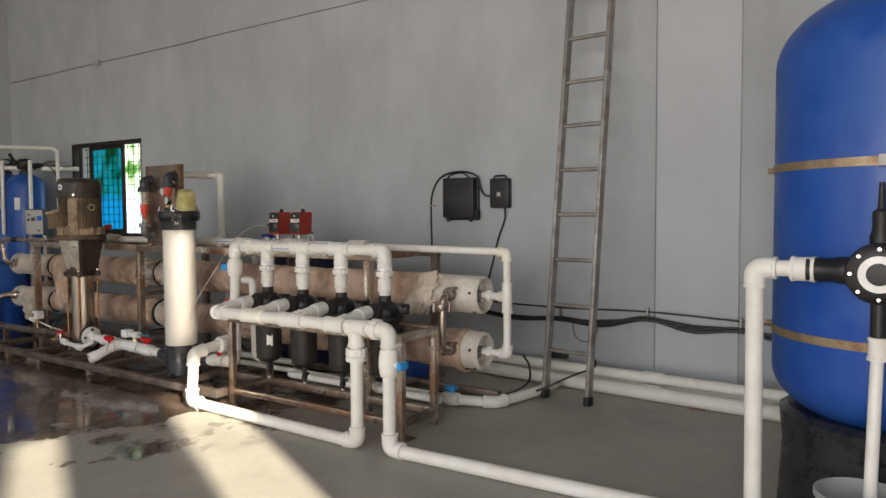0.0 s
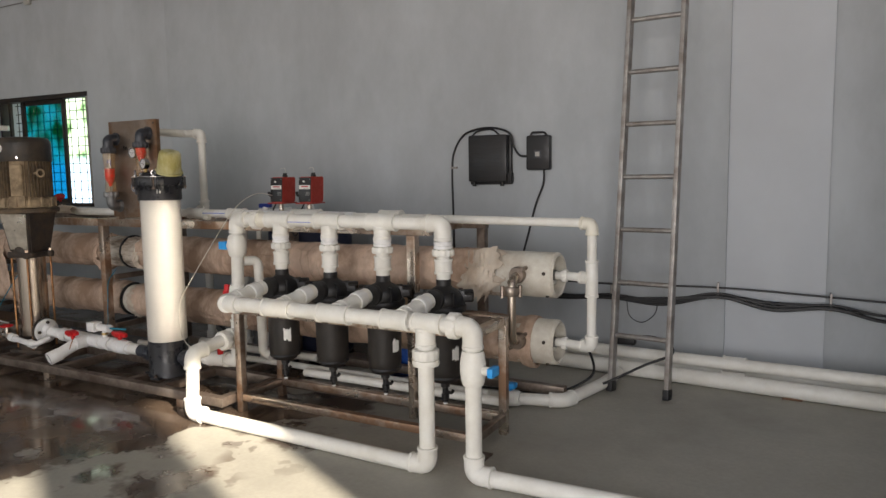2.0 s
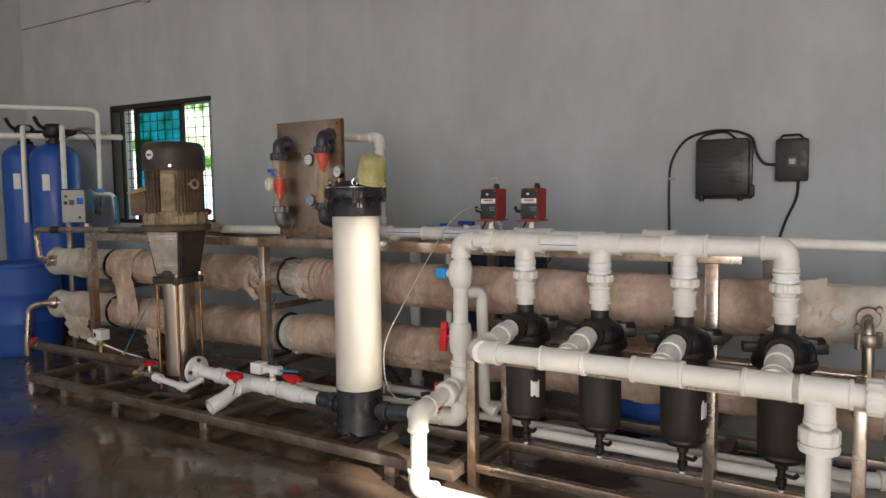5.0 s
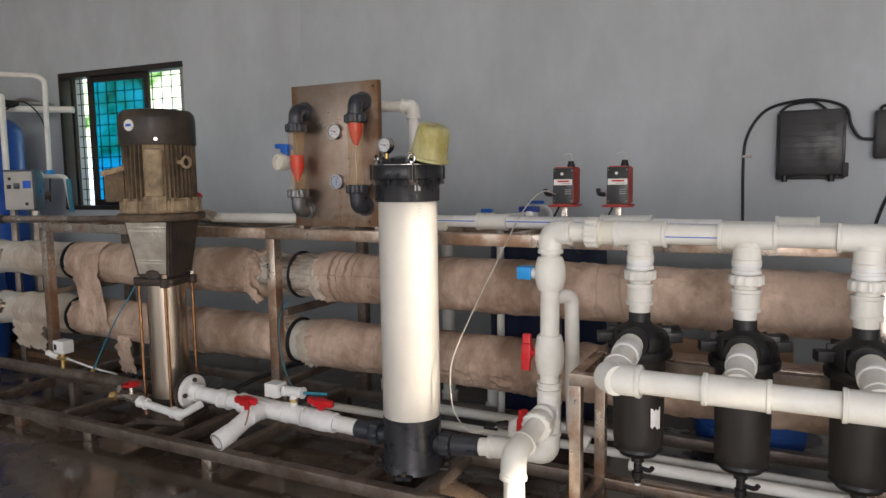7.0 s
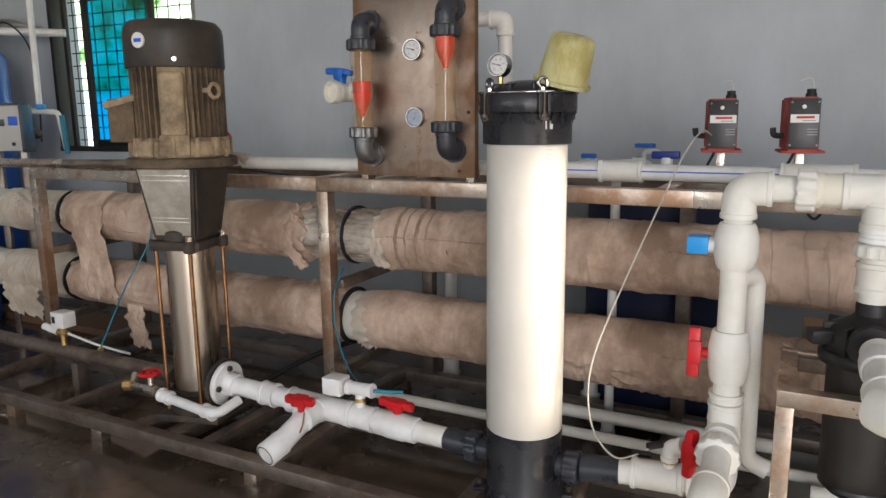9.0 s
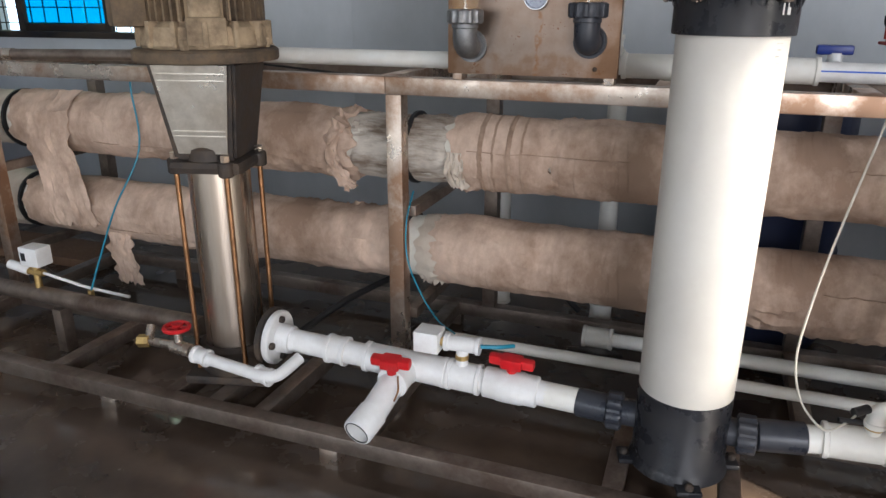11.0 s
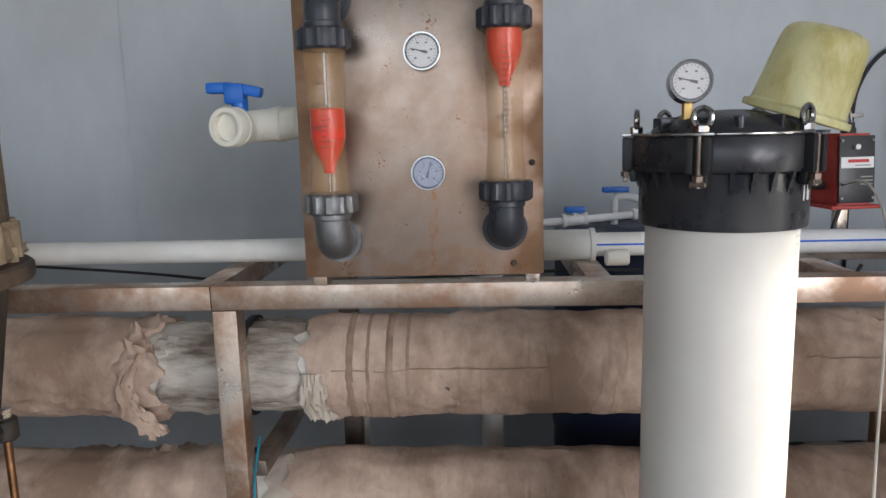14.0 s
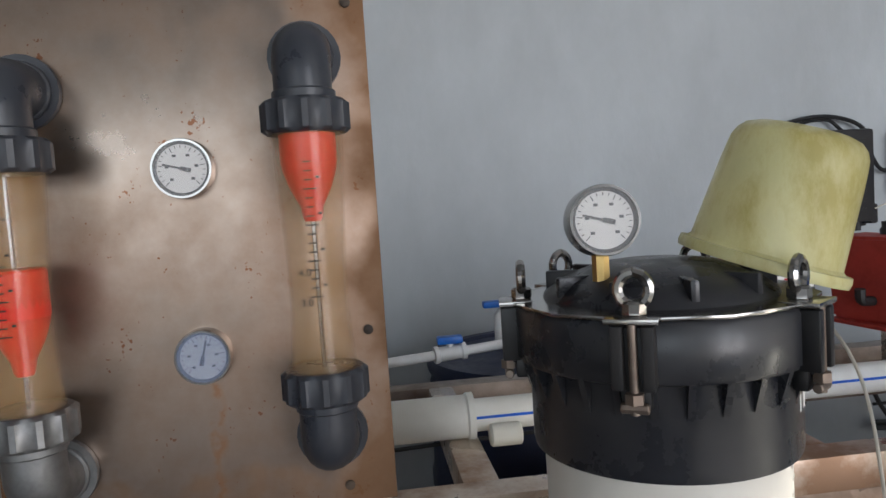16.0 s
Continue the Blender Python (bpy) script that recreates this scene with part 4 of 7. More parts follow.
def build_pump():
    p = thing("booster_pump", "vertical multistage pump with dusty finned motor and polished casing", "pump", (PX, PY, 0.097))
    turn = Matrix.Translation((PX, PY, 0)) @ Matrix.Rotation(radians(15), 4, "Z")
    part("base", box(-0.13, 0.13, -0.11, 0.11, 0.097, 0.125, 0.008, turn), "iron", p)
    part("inlet_body", lathe([(0.105, 0.12), (0.112, 0.13), (0.112, 0.205), (0.10, 0.215), (0, 0.215)], (PX, PY, 0), seg=32), "iron", p)
    part("casing", lathe([(0.088, 0.21), (0.0885, 0.215), (0.0885, 0.755), (0.088, 0.76)], (PX, PY, 0), seg=44), "casing", p, "polished stainless casing")
    part("head_ring", box(-0.105, 0.105, -0.105, 0.105, 0.755, 0.795, 0.02, turn), "iron", p)
    for k in range(4):
        a = radians(-43 + 90 * k)
        x, y = PX + 0.118 * math.cos(a), PY + 0.118 * math.sin(a)
        rod_ob = part("tie_rod", rod((x, y, 0.13), (x, y, 0.80), 0.0075, 10), "copper", p, "bronze-coloured tie rod")
        part("nut", rod((x, y, 0.793), (x, y, 0.812), 0.013, 6), "steel", rod_ob)
    for k in range(4):
        part("corner_lug", rod((PX + 0.118 * math.cos(radians(-43 + 90 * k)), PY + 0.118 * math.sin(radians(-43 + 90 * k)), 0.752),
                               (PX + 0.118 * math.cos(radians(-43 + 90 * k)), PY + 0.118 * math.sin(radians(-43 + 90 * k)), 0.795), 0.022, 14, 0.004), "iron", p)
    # lantern: two bent guards between dark cheeks
    bm = bmesh.new()
    lo = [bm.verts.new(turn @ Vector((x * 0.088, y * 0.088, 0.795))) for x, y in ((-1, -1), (1, -1), (1, 1), (-1, 1))]
    hi = [bm.verts.new(turn @ Vector((x * 0.122, y * 0.122, 1.062))) for x, y in ((-1, -1), (1, -1), (1, 1), (-1, 1))]
    for k in range(4):
        bm.faces.new((lo[k], lo[(k + 1) % 4], hi[(k + 1) % 4], hi[k]))
    bm.faces.new(lo[::-1])
    bm.faces.new(hi)
    bmesh.ops.bevel(bm, geom=bm.edges[:], offset=0.008, segments=2, affect="EDGES")
    lantern = part("lantern", bm, "iron", p, "dark tapered lantern bracket")
    for sgn, ax in ((-1, 0), (1, 0)):
        bm = bmesh.new()
        o = 0.008
        pts = [(-0.070, -0.088 - o, 0.815), (0.070, -0.088 - o, 0.815), (0.104, -0.121 - o, 1.055), (-0.104, -0.121 - o, 1.055)]
        rot = turn @ Matrix.Rotation(0 if sgn < 0 else math.pi, 4, "Z")
        fr = [bm.verts.new(rot @ Vector(q)) for q in pts]
        bk = [bm.verts.new(rot @ (Vector(q) + Vector((0, 0.004, 0)))) for q in pts]
        bm.faces.new(fr)
        bm.faces.new(bk[::-1])
        for k in range(4):
            bm.faces.new((fr[k], bk[k], bk[(k + 1) % 4], fr[(k + 1) % 4]))
        guard = part("guard", bm, "lantern", lantern, "bent sheet coupling guard")
        if sgn < 0:
            for z, w in ((0.862, 0.072), (0.876, 0.074), (1.012, 0.092), (1.030, 0.094)):
                f = (z - 0.815) / 0.24
                yy = -0.096 - 0.033 * f
                part("crease", box(-w, w, yy - 0.0014, yy + 0.002, z, z + 0.005, 0.0012, rot), "lantern", guard)
    part("hub_cover", lathe([(0.055, 0.0), (0.05, 0.03), (0.03, 0.045), (0, 0.05)], tuple(turn @ Vector((0, -0.06, 0.795))), seg=20), "iron", p)
    part("motor_flange", lathe([(0.17, 1.058), (0.192, 1.062), (0.195, 1.068), (0.195, 1.088), (0.188, 1.094), (0.12, 1.096), (0, 1.096)], (PX, PY, 0), seg=40), "motor", p, "brown dusty flange")
    for x, y in ring_pts(4, 0.165, radians(-70)):
        part("bolt", rod((x, y, 1.09), (x, y, 1.122), 0.012, 6, 0.002), "dust", p)
    motor = part("motor_frame", lathe([(0.165, 1.096), (0.172, 1.105), (0.165, 1.15), (0.142, 1.165), (0.139, 1.41), (0, 1.41)], (PX, PY, 0), seg=40), "dust", p, "dust-coated motor frame")
    nf = 44
    for k in range(nf):
        a = 2 * math.pi * k / nf + 0.05
        deg = math.degrees(a) % 360
        if 297 < deg < 323 or 218 < deg < 244:
            continue
        mm = Matrix.Translation((PX, PY, 0)) @ Matrix.Rotation(a, 4, "Z")
        part("cooling_fin", box(0.136, 0.164, -0.0026, 0.0026, 1.165, 1.405, 0.0, mm), "motor", motor)
    mm = turn @ Matrix.Rotation(radians(-65), 4, "Z")
    part("name_pad", box(0.13, 0.166, -0.040, 0.040, 1.155, 1.388, 0.020, mm, seg=4), "dust", motor, "dusty flat pad")
    part("pad_foot", box(0.13, 0.176, -0.05, 0.05, 1.105, 1.175, 0.008, mm), "dust", motor)
    for k in range(14):
        a = 2 * math.pi * k / 14
        part("end_shield_rib", box(0.15, 0.18, -0.007, 0.007, 1.10, 1.165, 0.003, Matrix.Translation((PX, PY, 0)) @ Matrix.Rotation(a, 4, "Z")), "dust", motor)
    part("fan_cover", lathe([(0.168, 1.405), (0.170, 1.41), (0.170, 1.52), (0.165, 1.545), (0.150, 1.562), (0.12, 1.567), (0, 1.567)], (PX, PY, 0), seg=44), "cover", p, "black fan cover")
    ang = radians(-84)
    c = Vector((PX + 0.170 * math.cos(ang), PY + 0.170 * math.sin(ang), 1.49))
    d = Vector((math.cos(ang), math.sin(ang), 0))
    badge = part("badge", rod(c - d * 0.004, c + d * 0.004, 0.026, 22, 0.001), "paper", p, "round white maker badge")
    side = Vector((-d.y, d.x, 0))
    part("badge_mark", box(-0.015, 0.015, -0.0008, 0.0008, -0.006, 0.006, 0, Matrix.Translation(c + d * 0.0045) @ side.to_track_quat("X", "Z").to_matrix().to_4x4()), "ink_blue", badge)
    a2 = radians(-44)
    c = Vector((PX + 0.170 * math.cos(a2), PY + 0.170 * math.sin(a2), 1.428))
    part("cover_screw", rod(c, c + Vector((math.cos(a2), math.sin(a2), 0)) * 0.008, 0.008, 10), "chrome", p)
    # terminal box and lifting eye
    mm = turn @ Matrix.Rotation(radians(-145), 4, "Z")
    tb = part("terminal_box", box(0.15, 0.235, -0.065, 0.065, 1.15, 1.30, 0.012, mm), "motor", p, "dusty terminal box")
    part("box_lid", box(0.10, 0.25, -0.072, 0.072, 1.285, 1.31, 0.010, mm @ Matrix.Translation((0.17, 0, 1.297)) @ Matrix.Rotation(radians(16), 4, "Y") @ Matrix.Translation((-0.17, 0, -1.297))), "dust", tb)
    a3 = radians(-1)
    c = Vector((PX + 0.18 * math.cos(a3), PY + 0.18 * math.sin(a3), 1.325))
    d = Vector((math.cos(a3), math.sin(a3), 0))
    bm = sweep([c + Vector((0, 0, 0.024 * math.cos(t))) + Vector((-d.y, d.x, 0)) * 0.024 * math.sin(t) for t in [2 * math.pi * k / 16 for k in range(17)]], 0.007, 0.004, 8, steps=1)
    part("lifting_eye", bm, "dust", p)
    part("eye_stem", rod(c - d * 0.02 - Vector((-d.y, d.x, 0)) * 0.03, c - Vector((-d.y, d.x, 0)) * 0.024, 0.009, 8), "dust", p)


build_pump()

# ---- cartridge housing ----
HX, HY = -3.280, 4.295


def gauge(c, d, r, parent, needle_angle, label="round chrome pressure gauge", pane="lens"):
    """A dial gauge facing d."""
    d = Vector(d).normalized()
    m = Matrix.Translation(c) @ frame_of(d)
    g = part("gauge", lathe([(0, -0.022), (r * 0.9, -0.022), (r, -0.018), (r, 0.004), (r * 0.97, 0.009), (r * 0.9, 0.009), (r * 0.88, 0.003), (0, 0.003)], (0, 0, 0), (0, 0, 1), 36, m=m), "chrome", parent, label)
    part("dial", lathe([(0, 0.0035), (r * 0.80, 0.0035), (r * 0.80, 0.0045), (0, 0.0045)], (0, 0, 0), (0, 0, 1), 32, m=m), "dial", g, "white dial with black scale")
    part("shadow_ring", lathe([(r * 0.80, 0.0033), (r * 0.885, 0.0033), (r * 0.885, 0.006), (r * 0.80, 0.0043), (r * 0.80, 0.0033)], (0, 0, 0), (0, 0, 1), 32, m=m), "black", g, "black inner ring")
    bm = None
    up = m.to_3x3().inverted() @ Vector((0, 0, 1))
    a0 = math.atan2(up.y, up.x)
    for k in range(21):
        a = a0 + radians(-135 + 270 * k / 20)
        ln = 0.16 if k % 4 == 0 else 0.08
        bm = box(r * (0.76 - ln), r * 0.76, -r * 0.012, r * 0.012, 0.0046, 0.0051, 0, m @ Matrix.Rotation(a, 4, "Z"), bm)
    part("scale_marks", bm, "ink", g)
    bm = None
    for k in range(0, 21, 4):
        a = a0 + radians(-135 + 270 * k / 20)
        c2 = Vector((math.cos(a), math.sin(a), 0)) * r * 0.48
        bm = box(-r * 0.06, r * 0.06, -r * 0.04, r * 0.04, 0.0046, 0.0050, 0, m @ Matrix.Translation(c2) @ Matrix.Rotation(a0 - math.pi / 2, 4, "Z"), bm)
    part("scale_numbers", bm, "ink", g)
    bm = box(-r * 0.16, r * 0.62, -r * 0.032, r * 0.032, 0.0056, 0.0064, 0, m @ Matrix.Rotation(a0 + radians(needle_angle), 4, "Z"))
    box(-r * 0.30, -r * 0.05, -r * 0.07, r * 0.07, 0.0056, 0.0064, 0, m @ Matrix.Rotation(a0 + radians(needle_angle), 4, "Z"), bm)
    lathe([(r * 0.07, 0.0054), (r * 0.07, 0.007), (0, 0.007)], (0, 0, 0), (0, 0, 1), 12, bm, m)
    part("needle", bm, "ink", g)
    glass = part("glass", lathe([(0, 0.0076), (r * 0.9, 0.0076), (r * 0.9, 0.0082), (0, 0.0082)], (0, 0, 0), (0, 0, 1), 32, m=m), pane, g)
    glass.visible_shadow = False
    return g


def build_housing():
    h = thing("cartridge_filter_housing", "tall white cartridge filter housing with black base and clamped lid", "filter housing", (HX, HY, 0.097))
    part("base", lathe([(0.118, 0.10), (0.122, 0.104), (0.116, 0.125), (0.1135, 0.13), (0.1135, 0.312), (0.110, 0.316), (0, 0.316)], (HX, HY, 0), seg=44), "black_gloss", h, "black plastic base")
    for k in range(4):
        mm = Matrix.Translation((HX, HY, 0)) @ Matrix.Rotation(radians(15 + 90 * k), 4, "Z")
        foot = part("base_foot", box(0.09, 0.150, -0.03, 0.03, 0.0985, 0.112, 0.004, mm), "black_gloss", h)
        part("bolt", lathe([(0.01, 0), (0.01, 0.012), (0.006, 0.016), (0, 0.016)], tuple(mm @ Vector((0.136, 0, 0.112))), seg=8), "iron", foot)
    part("barrel", lathe([(0.111, 0.314), (0.1125, 0.316), (0.1125, 1.156), (0.111, 1.158)], (HX, HY, 0), seg=56), "housing", h, "smooth white barrel")
    part("collar", lathe([(0.1145, 1.150), (0.122, 1.150), (0.123, 1.155), (0.123, 1.250), (0.127, 1.256), (0.127, 1.273), (0, 1.273)], (HX, HY, 0), seg=56), "black_gloss", h, "glossy black collar")
    # toothed lid flange
    bm = lathe([(0.126, 1.231), (0.134, 1.234), (0.136, 1.238), (0.136, 1.28), (0.133, 1.284), (0, 1.284)], (HX, HY, 0), seg=56)
    flange = part("lid_flange", bm, "black_gloss", h)
    for k in range(28):
        a = 2 * math.pi * k / 28
        mm = Matrix.Translation((HX, HY, 0)) @ Matrix.Rotation(a, 4, "Z")
        bm = bmesh.new()
        fin = [[bm.verts.new(mm @ Vector((x, y, z))) for x, z in ((0.122, 1.234), (0.1335, 1.234), (0.124, 1.204))] for y in (-0.003, 0.003)]
        bm.faces.new(fin[0])
        bm.faces.new(fin[1][::-1])
        for q in range(3):
            bm.faces.new((fin[0][q], fin[1][q], fin[1][(q + 1) % 3], fin[0][(q + 1) % 3]))
        part("tooth", bm, "black_gloss", flange)
    part("lid_ring", lathe([(0.10, 1.284), (0.139, 1.285), (0.1395, 1.2865), (0.139, 1.288), (0.09, 1.289), (0, 1.289)], (HX, HY, 0), seg=12), "chrome", h, "thin steel clamp plate")
    part("lid", lathe([(0.108, 1.287), (0.106, 1.293), (0.088, 1.306), (0.055, 1.318), (0.03, 1.321), (0, 1.321)], (HX, HY, 0), seg=40), "black_gloss", h, "domed black lid")
    for k in range(10):
        mm = Matrix.Translation((HX, HY, 0)) @ Matrix.Rotation(2 * math.pi * k / 10 + 0.2, 4, "Z")
        part("lid_rib", box(0.045, 0.105, -0.004, 0.004, 1.291, 1.312, 0.003, mm), "black_gloss", h)
    for k, deg in enumerate((-52, -121, 169, 118, 48)):
        a = radians(deg)
        mm = Matrix.Translation((HX, HY, 0)) @ Matrix.Rotation(a, 4, "Z")
        bm = box(0.132, 0.149, -0.017, -0.007, 1.232, 1.283, 0.002, mm)
        box(0.132, 0.149, 0.007, 0.017, 1.232, 1.283, 0.002, mm, bm)
        box(0.130, 0.140, -0.008, 0.008, 1.228, 1.281, 0.002, mm, bm)
        box(0.124, 0.137, -0.012, 0.012, 1.214, 1.236, 0.003, mm, bm)
        cl = part("clamp", bm, "black", h, "black swing-bolt clamp")
        part("clamp_ear", box(0.118, 0.150, -0.021, 0.021, 1.2845, 1.2890, 0.001, mm), "chrome", cl, "bent steel ear of the clamp plate")
        part("swing_bolt", rod(mm @ Vector((0.1435, 0, 1.213)), mm @ Vector((0.1435, 0, 1.284)), 0.0038, 10), "steel_dull", cl, "threaded steel swing bolt")
        part("bolt_end", rod(mm @ Vector((0.1435, -0.011, 1.218)), mm @ Vector((0.1435, 0.011, 1.218)), 0.0045, 8, 0.001), "steel_dull", cl)
        part("lock_nut", lathe([(0.0078, 0), (0.0078, 0.008), (0.004, 0.009)], tuple(mm @ Vector((0.1435, 0, 1.222))), seg=6), "steel_dull", cl)
        c = mm @ Vector((0.128, 0, 1.309))
        side = (mm.to_3x3() @ Vector((0, 1, 0)))
        ring = sweep([c + Vector((0, 0, 0.0135 * math.cos(t))) + side * 0.0125 * math.sin(t) for t in [2 * math.pi * q / 16 for q in range(17)]], 0.0045, 0.003, 8, steps=1)
        rod(mm @ Vector((0.128, 0, 1.288)), mm @ Vector((0.128, 0, 1.3)), 0.010, 8, 0.002, ring)
        part("eye_nut", ring, "chrome", cl)
    a = radians(-42)
    mm = Matrix.Translation((HX, HY, 0)) @ Matrix.Rotation(a, 4, "Z")
    part("sticker", box(0.1215, 0.1228, -0.011, 0.011, 1.190, 1.212, 0.0, mm), "paper", h, "small white sticker")
    # faint printed lines on the barrel
    bm = None
    for k in range(9):
        mm = Matrix.Translation((HX, HY, 0)) @ Matrix.Rotation(radians(-38), 4, "Z")
        bm = box(0.1124, 0.1128, -0.008 + 0.004 * (k % 2), 0.010 - 0.003 * (k % 3), 1.135 - 0.0125 * k, 1.138 - 0.0125 * k, 0, mm, bm)
    part("printed_text", bm, "faint_print", h, "faint printed text lines")
    g = Vector((-3.346, 4.247, 1.362))
    part("gauge_stem", rod((g.x, g.y + 0.012, 1.290), (g.x, g.y + 0.012, 1.345), 0.008, 8), "brass", h)
    gauge(g, (-0.10, -1, 0.08), 0.0315, h, 75, "glycerine pressure gauge on the lid")


build_housing()


def build_jar():
    c = Vector((-3.181, 4.285, 1.307))
    m = Matrix.Translation(c) @ Matrix.Rotation(radians(17), 4, "Y") @ Matrix.Scale(0.925, 4) @ Matrix.Rotation(radians(7), 4, "X")
    j = thing("plastic_jar", "cloudy yellow plastic jar turned upside down on the lid", "jar", tuple(c))
    prof = [(0.072, 0.0), (0.078, 0.002), (0.078, 0.012), (0.074, 0.016), (0.073, 0.03), (0.068, 0.095), (0.066, 0.114), (0.0645, 0.124), (0.061, 0.132), (0.055, 0.138), (0.046, 0.1415), (0.03, 0.143), (0, 0.143)]
    inner = [(0, 0.138), (0.03, 0.138), (0.053, 0.133), (0.0625, 0.120), (0.0655, 0.095), (0.0705, 0.03), (0.072, 0.0)]
    part("rim", lathe([(0.073, 0.0), (0.0835, 0.001), (0.0845, 0.006), (0.0835, 0.012), (0.073, 0.013)], (0, 0, 0), (0, 0, 1), 32, m=m), "yellow", j, "rolled rim")
    part("body", lathe(prof + inner, (0, 0, 0), (0, 0, 1), 56, m=m), "yellow", j)


build_jar()

# ---- window and outdoors ----


def wbox(u0, u1, v0, v1, z0, z1, bevel=0.0, bm=None):
    return box(u0, u1, v0, v1, z0, z1, bevel, WALL, bm)


def build_window():
    w = thing("window_1", "dark-framed sliding window with wire grille, partly open", "window", tuple(W(-4.95, 0.05, 1.026)), kind="structure")
    u0, u1, z0, z1 = -5.615, -4.29, 1.026, 2.125
    fr = part("window_frame", wbox(u0, u1, 0.0 - 0.006, 0.10, z1 - 0.045, z1 - 0.002, 0.004), "frame_dark", w)
    part("sill", wbox(u0, u1, -0.012, 0.12, z0 - 0.004, z0 + 0.03, 0.004), "frame_dark", w)
    for a in (u0, u1 - 0.028):
        part("jamb", wbox(a, a + 0.028, -0.006, 0.10, z0 + 0.03, z1 - 0.045, 0.004), "frame_dark" if a < -5 else "alu", w)
    for a, t, v in ((-5.51, 0.03, 0.02), (-5.335, 0.045, 0.035), (-4.742, 0.04, 0.05)):
        part("stile", wbox(a, a + t, v, v + 0.03, z0 + 0.03, z1 - 0.045, 0.003), "frame_dark", w)
    for z in (z0 + 0.03, z1 - 0.085):
        part("sash_rail", wbox(-5.29, -4.742, 0.05, 0.08, z, z + 0.04, 0.003), "frame_dark", w)
    pane = part("pane", wbox(-5.29, -4.742, 0.062, 0.067, z0 + 0.07, z1 - 0.085), "blue_glass", w, "dirty blue-green glass pane")
    pane.visible_shadow = False
    for k in range(13):
        u = u0 + 0.05 + k * 0.1
        part("grille_bar", rod(W(u, 0.16, z0 + 0.01), W(u, 0.16, z1 - 0.01), 0.0042, 6), "frame_dark", w)
    for k in range(12):
        z = z0 + 0.07 + k * 0.088
        part("grille_bar", rod(W(u0 + 0.005, 0.166, z), W(u1 - 0.005, 0.166, z), 0.0042, 6), "frame_dark", w)
    bm = bmesh.new()
    bm.faces.new([bm.verts.new(W(*p)) for p in ((-16, 5, -0.2), (0, 5, -0.2), (0, 5, 6), (-16, 5, 6))])
    ob = alone("backdrop", bm, "outdoors", "bright garden greenery and pale sky outside", "backdrop", kind="structure")
    ob.visible_shadow = False


build_window()

# ---- instrument panel ----
QX0, QX1, QZ0, QZ1, QY = -3.987, -3.534, 1.03, 1.650, 4.50


def rotameter(name, x, z_top, z_bot, float_z, label):
    """A clear tube flow meter held by two elbows in front of the plate."""
    y = QY - 0.062
    r = thing(name, label, "flow meter", (x, QY, z_bot - 0.07), "flow meters on the panel")
    tube = part("tube", lathe([(0.037, z_bot + 0.018), (0.032, z_bot + 0.085), (0.032, z_bot + 0.12), (0.037, z_top - 0.06), (0.039, z_top - 0.018), (0.0365, z_top - 0.018), (0.0345, z_top - 0.06), (0.030, z_bot + 0.12), (0.030, z_bot + 0.085), (0.0345, z_bot + 0.018), (0.037, z_bot + 0.018)], (x, y, 0), seg=28), "acrylic", r, "amber-stained clear tube")
    tube.visible_shadow = False
    part("guide_rod", rod((x, y, z_bot + 0.01), (x, y, z_top - 0.01), 0.0025, 6), "chrome", r)
    part("float", lathe([(0, float_z), (0.0085, float_z), (0.0105, float_z + 0.004), (0.0125, float_z + 0.016), (0.0225, float_z + 0.036), (0.0285, float_z + 0.054), (0.0305, float_z + 0.064), (0.0305, float_z + 0.110), (0.028, float_z + 0.113), (0, float_z + 0.113)], (x, y, 0), seg=24), "orange_red", r, "bright red cone float")
    bm = None
    for k in range(16):
        z = z_bot + 0.10 + (z_top - z_bot - 0.15) * k / 15
        wd = 0.010 if k % 4 == 0 else 0.006
        bm = box(x - wd * 0.4 - 0.002, x + wd - 0.002, y - 0.0345, y - 0.0338, z, z + 0.0014, 0, None, bm)
    for k in range(4):
        z = z_bot + 0.10 + (z_top - z_bot - 0.15) * (k * 4 + 1.2) / 15
        box(x + 0.008, x + 0.012, y - 0.0337, y - 0.033, z, z + 0.0025, 0, None, bm)
    part("scale_print", bm, "ink", r, "black printed scale")
    for k, text in enumerate(("10", "8.0", "6.0") if x < -3.8 else ("4.0", "3.0")):
        zz = (z_top - 0.075 - 0.038 * k) if x < -3.8 else (z_top - 0.165 - 0.032 * k)
        words(text, 0.011, Matrix.Translation((x - 0.010, y - 0.0385, zz)) @ FRONT, "ink", r, 0.0003, "scale_number")
    for z, sgn, m_ in ((z_top, 1, "grey_pvc"), (z_bot, -1, "elbow_metal" if name.endswith("_meter") and x < -3.8 else "grey_pvc")):
        part("union_nut", union_nut((x, y, z - 0.018), (x, y, z + 0.018), 0.044), m_, r)
        part("elbow", elbow((x, y, z + sgn * 0.075), (0, 0, -sgn), (0, 1, 0), 0.0315, 0.058), m_, r, "moulded pipe elbow")
        part("flange_ring", lathe([(0.032, -0.006), (0.042, -0.006), (0.042, 0.002), (0.032, 0.002)], (x, QY - 0.003, z + sgn * 0.075), (0, 1, 0), 24), m_, r)
    return r


